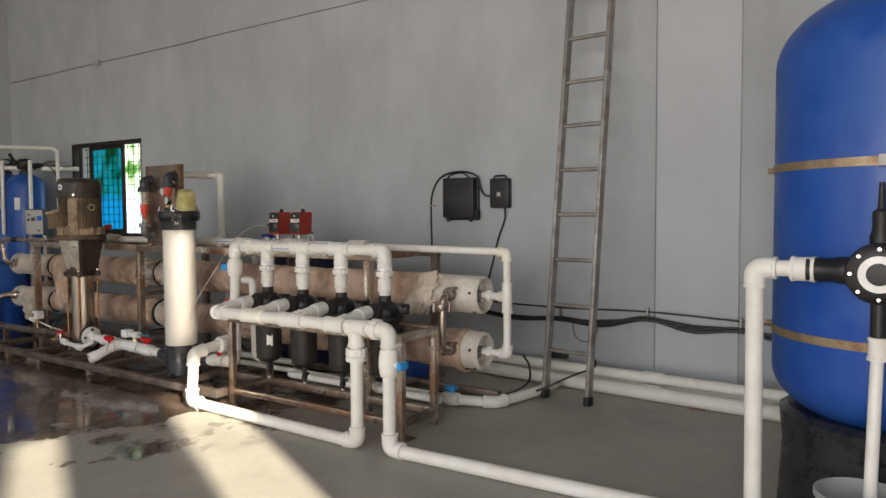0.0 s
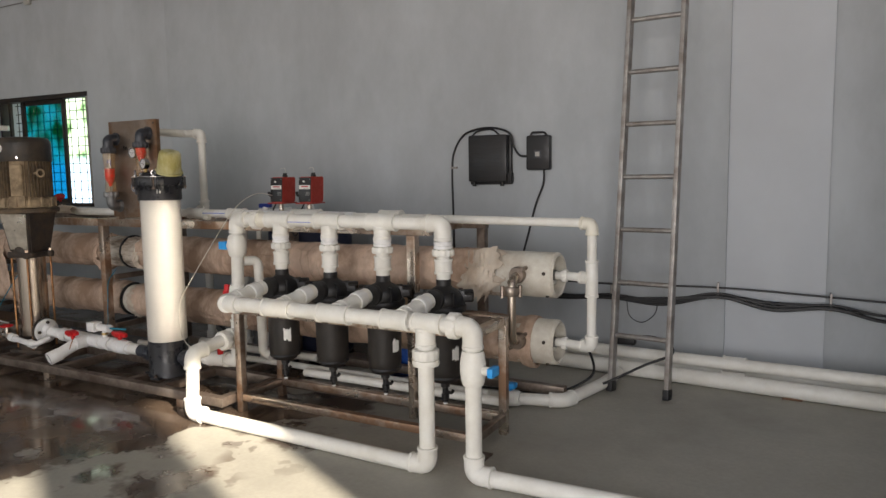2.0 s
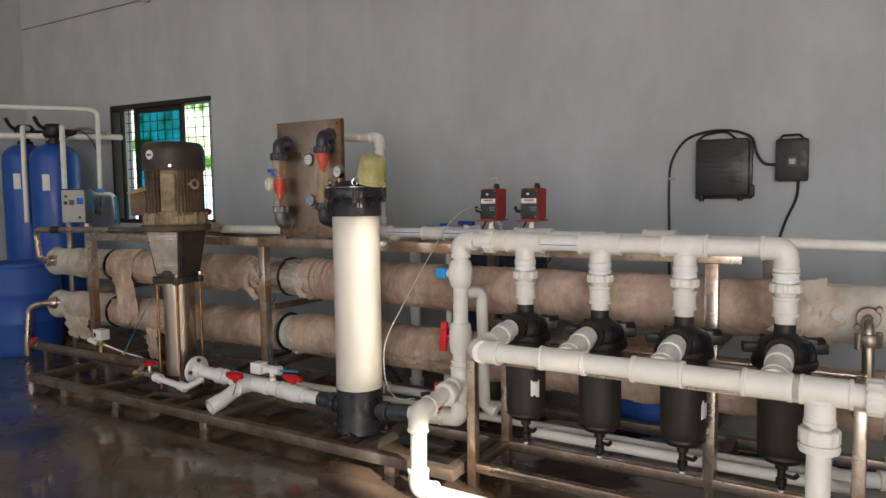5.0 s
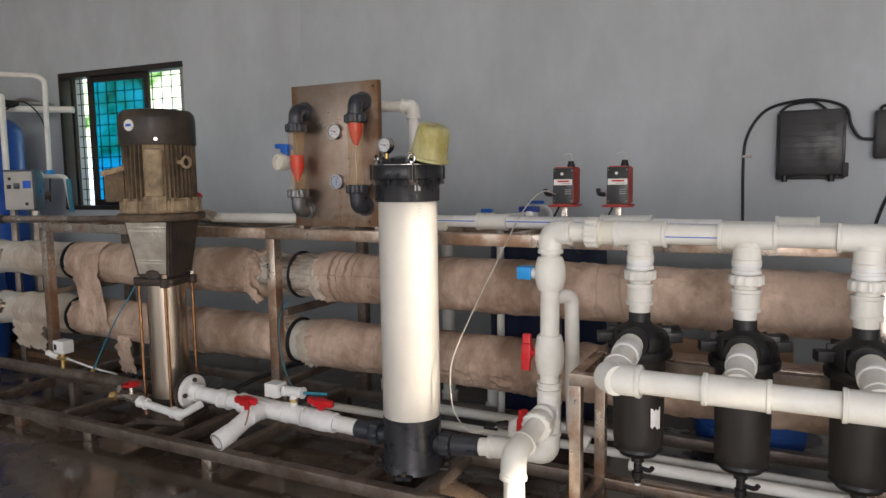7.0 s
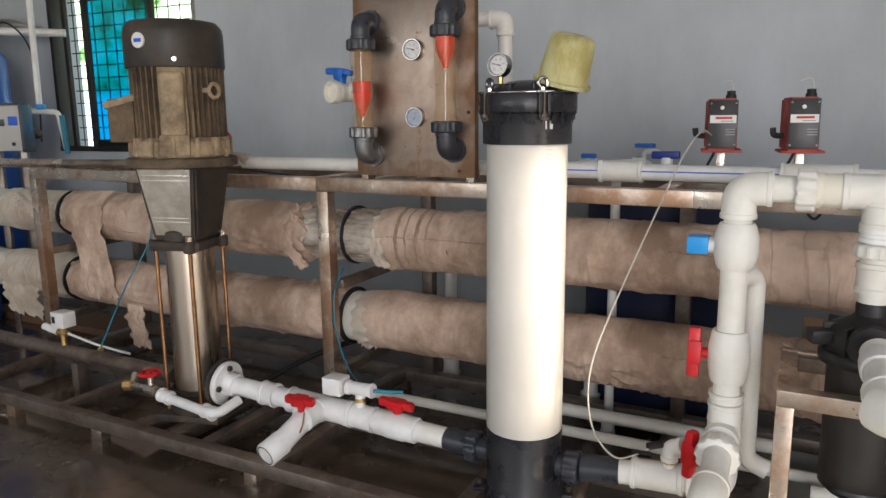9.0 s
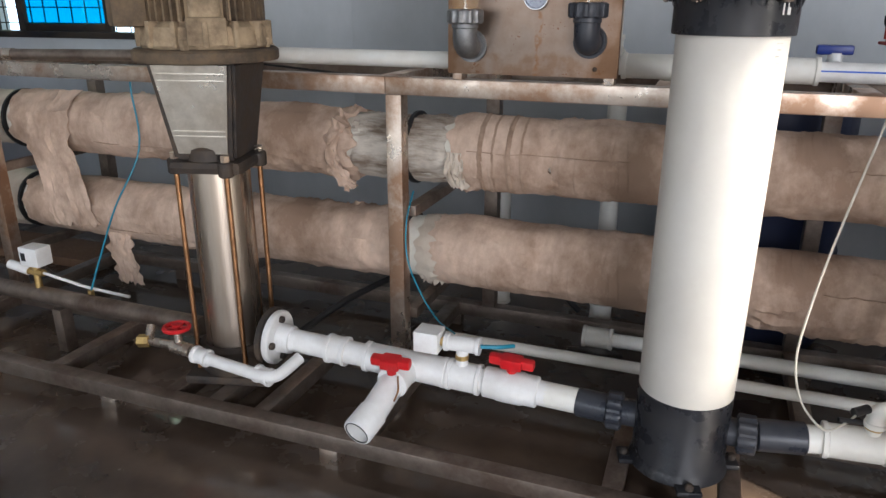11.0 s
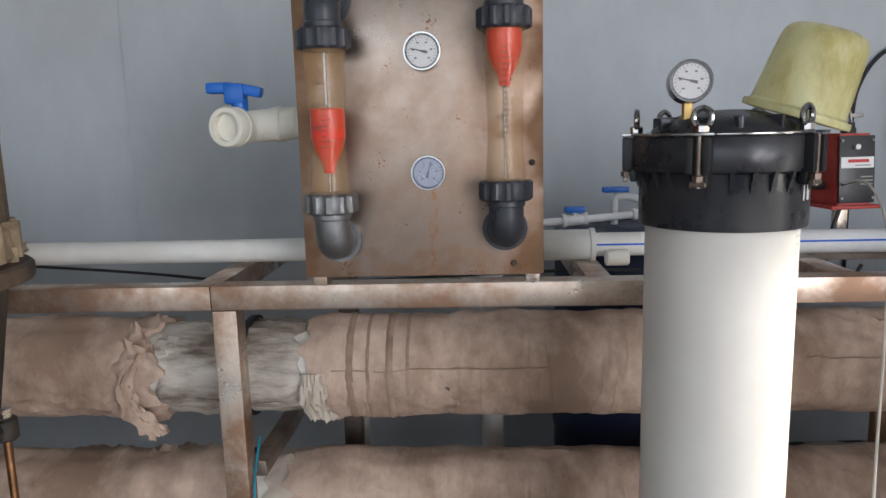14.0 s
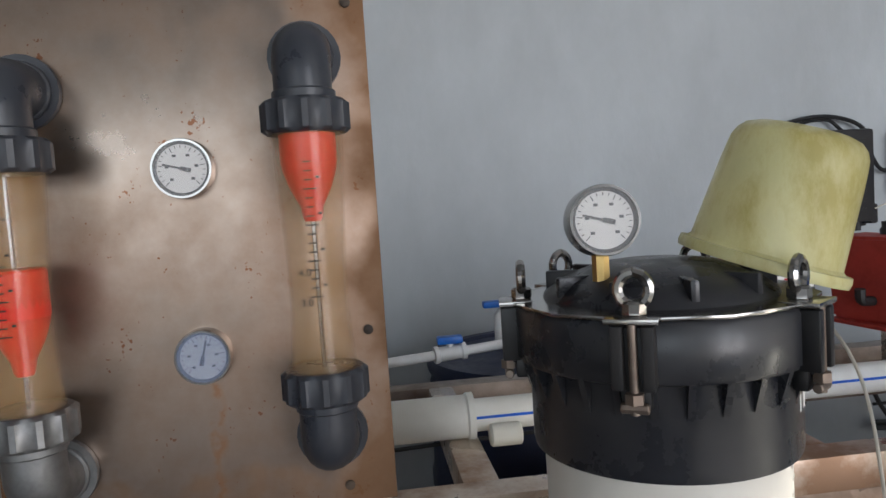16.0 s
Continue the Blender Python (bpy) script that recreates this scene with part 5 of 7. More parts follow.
def build_panel():
    p = thing("instrument_panel", "rust-stained stainless instrument panel bolted on the rack", "instrument panel", ((QX0 + QX1) / 2, QY, 1.012))
    bm = box(QX0, QX1, QY, QY + 0.004, QZ0, QZ1, 0.0015)
    plate = part("plate", bm, "plate", p, "stained brushed stainless plate")
    part("return_flange", box(QX0, QX0 + 0.003, QY + 0.0045, QY + 0.03, QZ0, QZ1, 0.001), "plate", p)
    part("return_flange", box(QX1 - 0.003, QX1, QY + 0.0045, QY + 0.03, QZ0, QZ1, 0.001), "plate", p)
    part("return_flange", box(QX0 + 0.0035, QX1 - 0.0035, QY + 0.0045, QY + 0.03, QZ1 - 0.003, QZ1, 0.001), "plate", p)
    for x in (QX0 + 0.025, QX1 - 0.02):
        part("mounting_tab", box(x - 0.013, x + 0.013, QY + 0.005, QY + 0.055, 1.0125, QZ0 + 0.02, 0.002), "steel", p)
    for x, z in ((-3.555, 1.625), (-3.555, 1.24), (-3.59, 1.052)):
        part("screw", lathe([(0.006, 0), (0.006, 0.003), (0.003, 0.005), (0, 0.005)], (x, QY, z), (0, -1, 0), 10), "iron", plate)
    gauge((-3.751, QY - 0.010, 1.443), (0, -1, 0), 0.0345, p, 75)
    gauge((-3.746, QY - 0.010, 1.226), (0, -1, 0), 0.0325, p, -14, "chrome pressure gauge with bluish glass", "blue_lens")
    rotameter("flow_meter", -3.918, 1.462, 1.178, 1.232, "clear flow meter with red float held low")
    rotameter("flow_meter", -3.606, 1.487, 1.195, 1.375, "clear flow meter with red float held high")
    # valve that looks out beside the panel
    v = thing("side_ball_valve", "aged cream ball valve with blue lever beside the panel", "valve", (-4.14, 4.66, 1.27))
    c = Vector((-4.130, 4.665, 1.320))
    d = Vector((-0.26, -1, 0)).normalized()
    part("pipe", sweep([c + Vector((0.06, 0, 0.004)), (-3.92, 4.665, 1.337), (-3.92, 4.504, 1.337)], 0.025, 0.05, 18), "pvc_old", v)
    part("socket", sleeve(c + Vector((0.055, 0, 0.003)), c + Vector((0.115, 0, 0.008)), 0.034), "pvc_old", v)
    part("body", elbow(c, (1, 0, 0.08), d, 0.034, 0.07), "pvc_old", v)
    part("mouth", lathe([(0.024, 0.045), (0.039, 0.045), (0.0405, 0.049), (0.0405, 0.058), (0.0385, 0.060), (0.0385, 0.066), (0.0405, 0.068), (0.0405, 0.084), (0.038, 0.088), (0.029, 0.088), (0.028, 0.062), (0.020, 0.060), (0.019, 0.054), (0, 0.054)], c, d, 28), "pvc_old", v)
    part("stem", lathe([(0.017, 0), (0.017, 0.04), (0.013, 0.044), (0.013, 0.062), (0, 0.062)], (-4.140, 4.640, 1.335), seg=14), "blue", v)
    bm = box(-4.206, -4.150, 4.627, 4.653, 1.388, 1.411, 0.007)
    box(-4.168, -4.126, 4.622, 4.658, 1.366, 1.408, 0.008, None, bm)
    box(-0.032, 0.026, -0.013, 0.013, -0.011, 0.011, 0.007, Matrix.Translation((-4.117, 4.640, 1.393)) @ Matrix.Rotation(radians(12), 4, "Y"), bm)
    part("lever", bm, "blue", v, "blue plastic wing lever")
    # pipe that rises behind the panel
    q = thing("panel_riser_pipe", "white plastic pipe turning down behind the panel", "pipe", (-3.45, 4.9, 1.0))
    part("pipe", sweep([(-3.76, 4.51, 1.585), (-3.76, 4.93, 1.585), (-3.64, 4.93, 1.582)], 0.026, 0.05, 18), "pvc", q)
    part("elbow", elbow((-3.605, 4.93, 1.58), (-1, 0, 0), (0, 0, -1), 0.032, 0.06), "pvc", q)
    part("pipe", rod((-3.605, 4.93, 1.53), (-3.605, 4.93, 1.07), 0.026, 18), "pvc", q)
    part("elbow", elbow((-3.605, 4.93, 1.06), (0, 0, 1), (0.3, -1, 0), 0.032, 0.06), "pvc", q)


build_panel()

# ---- white pipework ----
R = 0.034       # main pipe
RF = 0.042      # fittings


def build_long_pipe():
    l = thing("permeate_line", "long white pipe with blue stripe along the rack top", "pipe", (-2.6, 4.75, 0.4))
    y, z = 4.745, 1.045
    part("pipe", rod((-4.74, y, z), (-3.30, y, z), 0.026, 18), "pvc", l)
    part("pipe", rod((-3.30, y, z), (-2.2, y, z - 0.004), 0.026, 18), "pvc_new", l)
    part("pipe", rod((-2.2, y, z - 0.004), (-0.86, y, 1.027), 0.022, 18), "pvc", l)
    part("stripe", box(-3.40, -2.15, y - 0.0272, y - 0.0255, z - 0.003 + 0.004, z + 0.001 + 0.004, 0), "ink_blue", l, "printed blue line")
    for a, b in ((-3.55, -3.40), (-3.19, -3.05), (-2.65, -2.45), (-2.02, -1.88)):
        part("coupling", sleeve((a, y, z), (b, y, z), 0.034), "pvc", l)
    part("nipple", rod((-3.38, y - 0.03, 0.975 + 0.045), (-3.33, y - 0.03, 1.02), 0.018, 12, 0.003), "pvc_old", l)
    part("elbow", elbow((-0.805, y, 1.025), (-1, 0, 0), (0, 0, -1), 0.030, 0.055), "pvc_old", l)
    part("pipe", rod((-0.805, y, 0.98), (-0.805, y, 0.44), 0.023, 18), "pvc", l)
    part("tee", tee((-0.805, y, VU), (0, 0, 1), (-0.75, 0.35, 0), 0.030, 0.09, 0.07), "pvc", l)
    part("elbow", elbow((-0.805, y, 0.42), (0, 0, 1), (-0.9, 0.35, 0), 0.030, 0.055), "pvc", l)
    for zz in (VU, 0.414):
        part("stub", rod((-0.85, 4.765, zz), (-0.96, 4.80, zz), 0.022, 16), "pvc", l)
    # small side tap line
    s = thing("sample_tap_line", "thin white tap pipe with blue handles behind the panel", "tap", (-3.4, 5.26, 1.06))
    part("pipe", sweep([(-3.64, 5.23, 1.022), (-3.37, 5.26, 1.034), (-3.17, 5.29, 1.045), (-3.13, 5.295, 1.035), (-3.125, 5.295, 0.985)], 0.0115, 0.02, 10), "pvc_new", s)
    part("tap_body", sleeve((-3.41, 5.255, 1.033), (-3.335, 5.265, 1.037), 0.017), "pvc_new", s)
    part("tap_stem", rod((-3.372, 5.26, 1.045), (-3.372, 5.26, 1.062), 0.008, 8), "pvc_new", s)
    part("tap_handle", box(-3.402, -3.342, 5.246, 5.274, 1.057, 1.075, 0.005), "blue", s, "blue tap handle")
    part("riser", sweep([(-3.205, 5.53, 0.984), (-3.205, 5.53, 1.076), (-3.15, 5.52, 1.076), (-3.11, 5.49, 1.05), (-3.11, 5.49, 1.0)], 0.012, 0.02, 10), "pvc_new", s)
    part("tap_handle", box(-3.245, -3.160, 5.515, 5.545, 1.090, 1.108, 0.005), "blue", s, "blue tap handle")
    part("end_socket", sleeve((-3.20, 5.285, 1.0435), (-3.15, 5.292, 1.046), 0.016), "pvc_new", s)
    t = thing("small_ball_valve", "white ball valve with navy blue lever", "valve", (-2.99, 4.75, 1.07))
    part("body", sweep([(-3.0, 4.77, 1.045), (-3.0, 4.882, 1.045), (-3.0, 4.882, 1.085)], 0.02, 0.02, 14), "pvc_new", t)
    part("lever", box(-3.05, -2.958, 4.866, 4.898, 1.080, 1.106, 0.007), "navy_lever", t, "navy blue lever")


build_long_pipe()

FX = [-2.415, -2.085, -1.755, -1.41]      # disc filter stations
MY, MZ = 4.355, 1.040                      # upper manifold
LY, LZ = 3.935, 0.655                      # lower manifold
LV = -2.727                                # left riser


def build_upper_manifold():
    u = thing("upper_manifold", "white plastic manifold of pipes, tees and unions", "pipe manifold", (-2.0, MY, 0.76))
    part("pipe", rod((LV, MY, MZ), (FX[3], MY, MZ), R, 22), "pvc", u)
    part("elbow", elbow((LV, MY - 0.01, MZ), (1, 0, 0), (0, 0, -1), RF, 0.075), "pvc", u)
    part("union_nut", union_nut((-2.60, MY, MZ), (-2.555, MY, MZ), 0.050), "pvc", u)
    part("coupling", sleeve((-2.555, MY, MZ), (-2.49, MY, MZ), 0.041), "pvc_old", u)
    for k, x in enumerate(FX):
        if k < 3:
            part("tee", tee((x, MY, MZ), (1, 0, 0), (0, 0, -1), RF, 0.085, 0.085), "pvc", u)
        else:
            part("elbow", elbow((x, MY, MZ), (-1, 0, 0), (0, 0, -1), RF, 0.08), "pvc", u)
        part("drop_pipe", rod((x, MY, 0.97), (x, MY, 0.775), R, 20), "pvc", u)
        part("union_nut", union_nut((x, MY, 0.885), (x, MY, 0.918), 0.049), "pvc", u)
        part("coupling", sleeve((x, MY, 0.922), (x, MY, 0.955), 0.042), "pvc_new", u)
        part("coupling", sleeve((x, MY, 0.80), (x, MY, 0.872), 0.0415), "pvc", u)
    part("printed_line", box(-2.36, -2.17, MY - R - 0.0015, MY - R + 0.001, MZ - 0.008, MZ - 0.005), "ink_blue", u)


build_upper_manifold()


def build_lower_manifold():
    u = thing("lower_manifold", "white plastic manifold pipe with two legs to the floor", "pipe manifold", (-1.8, LY, 0.0))
    x0, x1 = FX[0] + 0.012, -1.05
    part("pipe", rod((x0, LY, LZ), (x1, LY, LZ), R, 22), "pvc", u)
    part("elbow", elbow((x0, LY, LZ), (1, 0, 0), (-0.02, 1, 0.16), 0.044, 0.08), "pvc", u)
    part("end_bulge", lathe([(0.044, -0.03), (0.047, 0), (0.044, 0.03)], (x0 - 0.002, LY + 0.003, LZ), (1, -1, 0), 20), "pvc", u)
    for k, x in enumerate(FX):
        if k:
            part("tee", tee((x + 0.012, LY, LZ), (1, 0, 0), (-0.02, 1, 0.16), RF, 0.085, 0.07), "pvc", u)
        d = Vector((-0.02, 1, 0.16)).normalized()
        c = Vector((x + 0.012, LY, LZ))
        part("branch", rod(c + d * 0.05, c + d * 0.26, 0.0385, 24), "pvc", u)
        part("coupling", lathe([(0.040, 0.0), (0.0435, 0.004), (0.0435, 0.05), (0.0405, 0.062)], c + d * 0.165, d, 24), "pvc_new", u)
    part("tee", tee((-1.27, LY, LZ), (1, 0, 0), (0, 0, -1), RF, 0.085, 0.10), "pvc", u)
    part("union_nut", union_nut((-1.155, LY, LZ), (-1.11, LY, LZ), 0.051), "pvc", u)
    part("elbow", elbow((x1, LY, LZ), (-1, 0, 0), (0, 0, -1), RF, 0.085), "pvc", u)
    # legs
    for x, yb in ((-1.27, 3.935), (-1.05, 3.935)):
        part("leg", rod((x, LY, LZ - 0.08), (x, yb, 0.06), R, 20), "pvc", u)
        part("foot_elbow", elbow((x, yb, 0.040), (0, 0, 1), ((-1, -0.03, 0) if x < -1.2 else (1, 0.035, 0)), RF, 0.08), "pvc", u)
    part("union_nut", union_nut((-1.27, LY, 0.50), (-1.27, LY, 0.545), 0.053), "pvc", u)
    part("collar", lathe([(0.042, 0), (0.055, 0), (0.058, 0.012), (0.055, 0.024), (0.042, 0.024)], (-1.27, LY, 0.475), seg=24), "pvc", u)
    part("valve_body", lathe([(0.043, 0), (0.047, 0.01), (0.053, 0.05), (0.053, 0.09), (0.047, 0.13), (0.043, 0.14)], (-1.05, LY, 0.42), seg=26), "pvc", u)
    h = part("valve_spindle", rod((-1.05, LY, 0.485), (-0.965, LY - 0.01, 0.485), 0.018, 14), "pvc", u)
    part("valve_lever", box(-0.972, -0.945, LY - 0.04, LY + 0.03, 0.465, 0.505, 0.008), "blue_cap", h, "bright blue lever")
    part("floor_pipe", sweep([(-1.34, 3.932, 0.036), (-2.65, 3.965, 0.036)], 0.0345, 0.05, 20), "pvc", u)
    part("floor_pipe", sweep([(-0.98, 3.938, 0.036), (0.62, 4.00, 0.036)], 0.0345, 0.05, 20), "pvc", u)
    part("riser_elbow", elbow((-2.72, 3.968, 0.040), (1, -0.03, 0), (0, 0, 1), RF, 0.08), "pvc", u)
    part("riser", rod((-2.72, 3.968, 0.10), (-2.73, 3.99, 0.30), R, 20), "pvc", u)
    part("riser_elbow", elbow((-2.732, 3.995, 0.352), (0, -0.08, -1), (0.05, 1, 0.10), RF, 0.08), "pvc", u)
    part("inlet", rod((-2.728, 4.06, 0.36), (LV, MY - 0.05, 0.395), R, 20), "pvc", u)
    part("union_nut", union_nut((-2.728, 4.19, 0.374), (-2.727, 4.235, 0.378), 0.051), "pvc", u)


build_lower_manifold()


def red_lever(c, axis, along, length, parent, material="red", name="lever", thick=0.022):
    """A winged ball-valve lever on a short stem."""
    axis, along = Vector(axis).normalized(), Vector(along).normalized()
    side = axis.cross(along)
    m = Matrix.Translation(c) @ Matrix((along, side, axis)).transposed().to_4x4()
    bm = box(-length / 2, length / 2, -0.013, 0.013, 0.006, 0.016 + thick, 0.008, m)
    box(-length * 0.24, length * 0.24, -0.021, 0.021, 0.002, 0.020 + thick * 0.8, 0.008, m, bm)
    lathe([(0.014, -0.02), (0.014, 0.014), (0, 0.014)], (0, 0, 0), (0, 0, 1), 14, bm, m)
    return part(name, bm, material, parent, "red plastic lever" if material == "red" else "blue plastic lever")


def build_left_riser():
    u = thing("feed_riser", "upright white plastic pipe with red and blue valves", "pipe", (LV, MY, 0.2))
    part("pipe", rod((LV, MY - 0.01, 0.97), (LV, MY - 0.03, 0.26), R, 22), "pvc", u)
    part("valve_body", lathe([(0.042, 0), (0.047, 0.01), (0.054, 0.04), (0.054, 0.085), (0.047, 0.11), (0.042, 0.12)], (LV, MY - 0.012, 0.832), seg=26), "pvc", u)
    part("valve_stub", rod((LV - 0.04, MY - 0.012, 0.89), (LV - 0.075, MY - 0.012, 0.89), 0.020, 14), "pvc", u)
    part("valve_cap", box(LV - 0.118, LV - 0.065, MY - 0.040, MY + 0.016, 0.868, 0.914, 0.006), "blue_cap", u, "light blue square cap")
    part("valve_body", lathe([(0.042, 0), (0.046, 0.01), (0.052, 0.05), (0.052, 0.09), (0.046, 0.13), (0.042, 0.14)], (LV, MY - 0.02, 0.53), seg=26), "pvc", u)
    red_lever((LV - 0.065, MY - 0.02, 0.60), (-1, -0.1, 0), (0, 0.12, 1), 0.135, u)
    part("coupling", sleeve((LV, MY - 0.02, 0.42), (LV, MY - 0.02, 0.50), 0.0415), "pvc", u)
    part("tee", tee((LV, MY - 0.028, 0.39), (0, 0, 1), (0, -1, 0), RF, 0.085, 0.075), "pvc", u)
    part("foot_elbow", elbow((LV, MY - 0.035, 0.235), (0, 0, 1), (-1, 0, 0), RF, 0.08), "pvc", u)
    # run to the cartridge housing
    y, z = MY - 0.035, 0.22
    part("run", sweep([(LV - 0.06, y, 0.235), (-2.95, y, 0.222), (-3.10, HY + 0.005, 0.213)], R, 0.03, 20), "pvc", u)
    part("tee", sleeve((-2.96, y, 0.223), (-2.82, y, 0.232), 0.0415), "pvc", u)
    part("small_tee", sweep([(-2.86, y - 0.005, 0.255), (-2.86, y - 0.005, 0.315)], 0.017, 0.02, 14), "pvc", u)
    part("small_elbow", elbow((-2.86, y - 0.005, 0.325), (0, 0, -1), (0.9, -0.3, 0.35), 0.021, 0.04), "pvc", u)
    part("brass_ring", rod((-2.86, y - 0.005, 0.278), (-2.86, y - 0.005, 0.290), 0.020, 12), "brass", u)
    red_lever((-2.787, y - 0.05, 0.345), (-0.5, -0.85, 0), (0.05, 0.0, 1), 0.13, u)
    part("grey_joint", rod((-3.105, HY + 0.006, 0.2125), (-2.995, (HY + 0.005) * 0.3 + y * 0.7, 0.219), 0.040, 20, 0.003), "grey_pvc", u, "dark grey socket")
    part("grey_nut", union_nut((-3.150, HY, 0.211), (-3.105, HY, 0.2125), 0.045), "grey_pvc", u, "dark grey union nut")
    part("outlet_neck", rod((-3.19, HY, 0.21), (-3.15, HY, 0.211), 0.034, 18), "grey_pvc", u)
    # second riser behind
    part("rear_riser", sweep([(LV + 0.0, MY + 0.03, 0.80), (LV + 0.045, MY + 0.10, 0.80), (LV + 0.05, MY + 0.11, 0.26), (LV + 0.11, MY + 0.11, 0.24)], 0.027, 0.04, 18), "pvc", u)
    # dosing tube to the tee
    t = thing("dosing_tube", "thin milky plastic tube drooping from the rack", "tube", (-2.95, 4.3, 0.3))
    part("tube", sweep([(-2.85, 4.79, 1.16), (-2.866, 4.66, 1.175), (-2.895, 4.53, 1.11), (-2.94, 4.43, 0.97), (-3.018, 4.29, 0.723), (-3.055, 4.215, 0.58), (-3.063, 4.206, 0.47), (-3.04, 4.195, 0.38), (-2.985, 4.20, 0.318), (-2.935, 4.25, 0.315), (-2.90, 4.295, 0.326)], 0.0026, 0.02, 8, smooth=True), "clear_hose", t)
    part("tube_nut", rod((-2.915, 4.285, 0.326), (-2.88, 4.312, 0.329), 0.011, 10, 0.002), "black", t)
    # black tube
    part("tail", sweep([(-2.95, 4.25, 0.322), (-2.90, 4.26, 0.318)], 0.006, 0.02, 6), "rubber", t)


build_left_riser()


def disc_filter(x, turn=None):
    f = thing("disc_filter", "black disc filter with clamp ring and grey bowl", "water filter", (x, MY, 0.16), "row of disc filters")
    part("neck", lathe([(0.033, 0.775), (0.036, 0.77), (0.036, 0.745), (0.045, 0.735), (0.085, 0.715), (0.098, 0.695), (0.098, 0.655), (0.09, 0.64), (0, 0.64)], (x, MY, 0), seg=32), "black", f, "domed black filter head")
    for s_ in (1, -1):
        part("side_lug", box(-0.14, -0.07, -0.024, 0.024, 0.672, 0.706, 0.006, Matrix.Translation((x, MY, 0)) @ Matrix.Rotation(radians(20 if s_ > 0 else 200), 4, "Z")), "black", f)
    for k in range(8):
        part("rib", box(0.05, 0.104, -0.005, 0.005, 0.648, 0.722, 0.003, Matrix.Translation((x, MY, 0)) @ Matrix.Rotation(2 * math.pi * k / 8 + 0.2, 4, "Z")), "black", f)
    part("port", lathe([(0.05, 0), (0.054, 0.01), (0.05, 0.03)], (x, MY - 0.11, 0.688), (0, 1, 0), 20), "black", f)
    part("rear_port", rod((x + 0.06, MY + 0.05, 0.69), (x + 0.115, MY + 0.085, 0.69), 0.032, 18, 0.004), "black", f)
    part("clamp_ring", lathe([(0.088, 0.622), (0.106, 0.624), (0.109, 0.632), (0.109, 0.646), (0.104, 0.654), (0.088, 0.656)], (x, MY, 0), seg=36), "black", f)
    bowl = part("bowl", lathe([(0.086, 0.628), (0.0865, 0.60), (0.084, 0.34), (0.079, 0.305), (0.064, 0.282), (0.035, 0.272), (0, 0.270)], (x, MY, 0), seg=40), "bowl", f, "dull grey-black bowl")
    part("bowl_rim", lathe([(0.080, 0.298), (0.084, 0.302), (0.080, 0.312)], (x, MY, 0), seg=36), "black", bowl)
    d = part("drain_valve", lathe([(0.022, 0.275), (0.022, 0.25), (0.014, 0.245), (0.014, 0.215), (0.019, 0.212), (0.019, 0.19), (0.012, 0.186), (0.012, 0.172), (0, 0.172)], (x, MY, 0), seg=18), "black", f)
    part("drain_tip", rod((x, MY, 0.163), (x, MY, 0.173), 0.010, 12), "pvc_new", d)
    part("drain_lever", sweep([(x + 0.012, MY - 0.005, 0.228), (x + 0.045, MY - 0.02, 0.228), (x + 0.055, MY - 0.022, 0.243)], 0.008, 0.01, 8), "black", d)
    if turn is not None:
        bm = bmesh.new()
        rng = random.Random(int(-x * 100))
        cols = []
        for q in range(7):
            t = radians(turn - 13 + q * 26 / 6)
            lo, hi = 0.385 + rng.uniform(0, 0.022), 0.462 + rng.uniform(-0.014, 0.006)
            cols.append([[bm.verts.new((x + (0.0858 + e) * math.cos(t), MY + (0.0858 + e) * math.sin(t), z)) for z in (lo, hi)] for e in (0.0, 0.0012)])
        for p, q in zip(cols, cols[1:]):
            for e in (0, 1):
                bm.faces.new((p[e][0], q[e][0], q[e][1], p[e][1]))
            for k in (0, 1):
                bm.faces.new((p[0][k], q[0][k], q[1][k], p[1][k]))
        for p in (cols[0], cols[-1]):
            bm.faces.new((p[0][0], p[0][1], p[1][1], p[1][0]))
        part("sticker", bm, "sticker", bowl, "torn white sticker")
    return f


for fx, sticker_turn in zip(FX, (-38, None, -16, -24)):
    disc_filter(fx, sticker_turn)


def build_stand():
    s = thing("filter_stand", "stained stainless tube stand under the disc filters", "stand", (-1.95, 4.35, 0))
    x0, x1, y0, y1, zt = -2.585, -1.17, 4.19, 4.51, 0.565
    for x, y in ((x0, y0), (x1, y0), (x0, y1), (x1, y1), (-1.685, y1)):
        tube_z(0.0, zt - 0.02, x, y, s, "leg", "steel", 0.04)
    for y in (y0, y1):
        tube_x(x0 - 0.02, x1 + 0.02, y, zt, s, "rail", "steel", 0.042)
        tube_x(x0 + 0.02, x1 - 0.02, y, 0.085, s, "low_rail", "steel", 0.038)
    for x in (x0, x1):
        tube_y(y0 + 0.021, y1 - 0.021, x, zt, s, "crossbar", "steel", 0.042)
        tube_y(y0 + 0.019, y1 - 0.019, x, 0.085, s, "crossbar", "steel_dull", 0.038)
    # saddle strip that carries the filter clamps
    part("filter_strip", box(x0 + 0.022, x1 - 0.022, MY - 0.012 + 0.105, MY + 0.105 + 0.012, zt - 0.02, zt + 0.018, 0.002), "steel_dull", s)
    part("foot_plate", box(x1 - 0.05, x1 + 0.06, y0 - 0.03, y0 + 0.06, 0.0, 0.006, 0.001), "steel_dull", s)


build_stand()


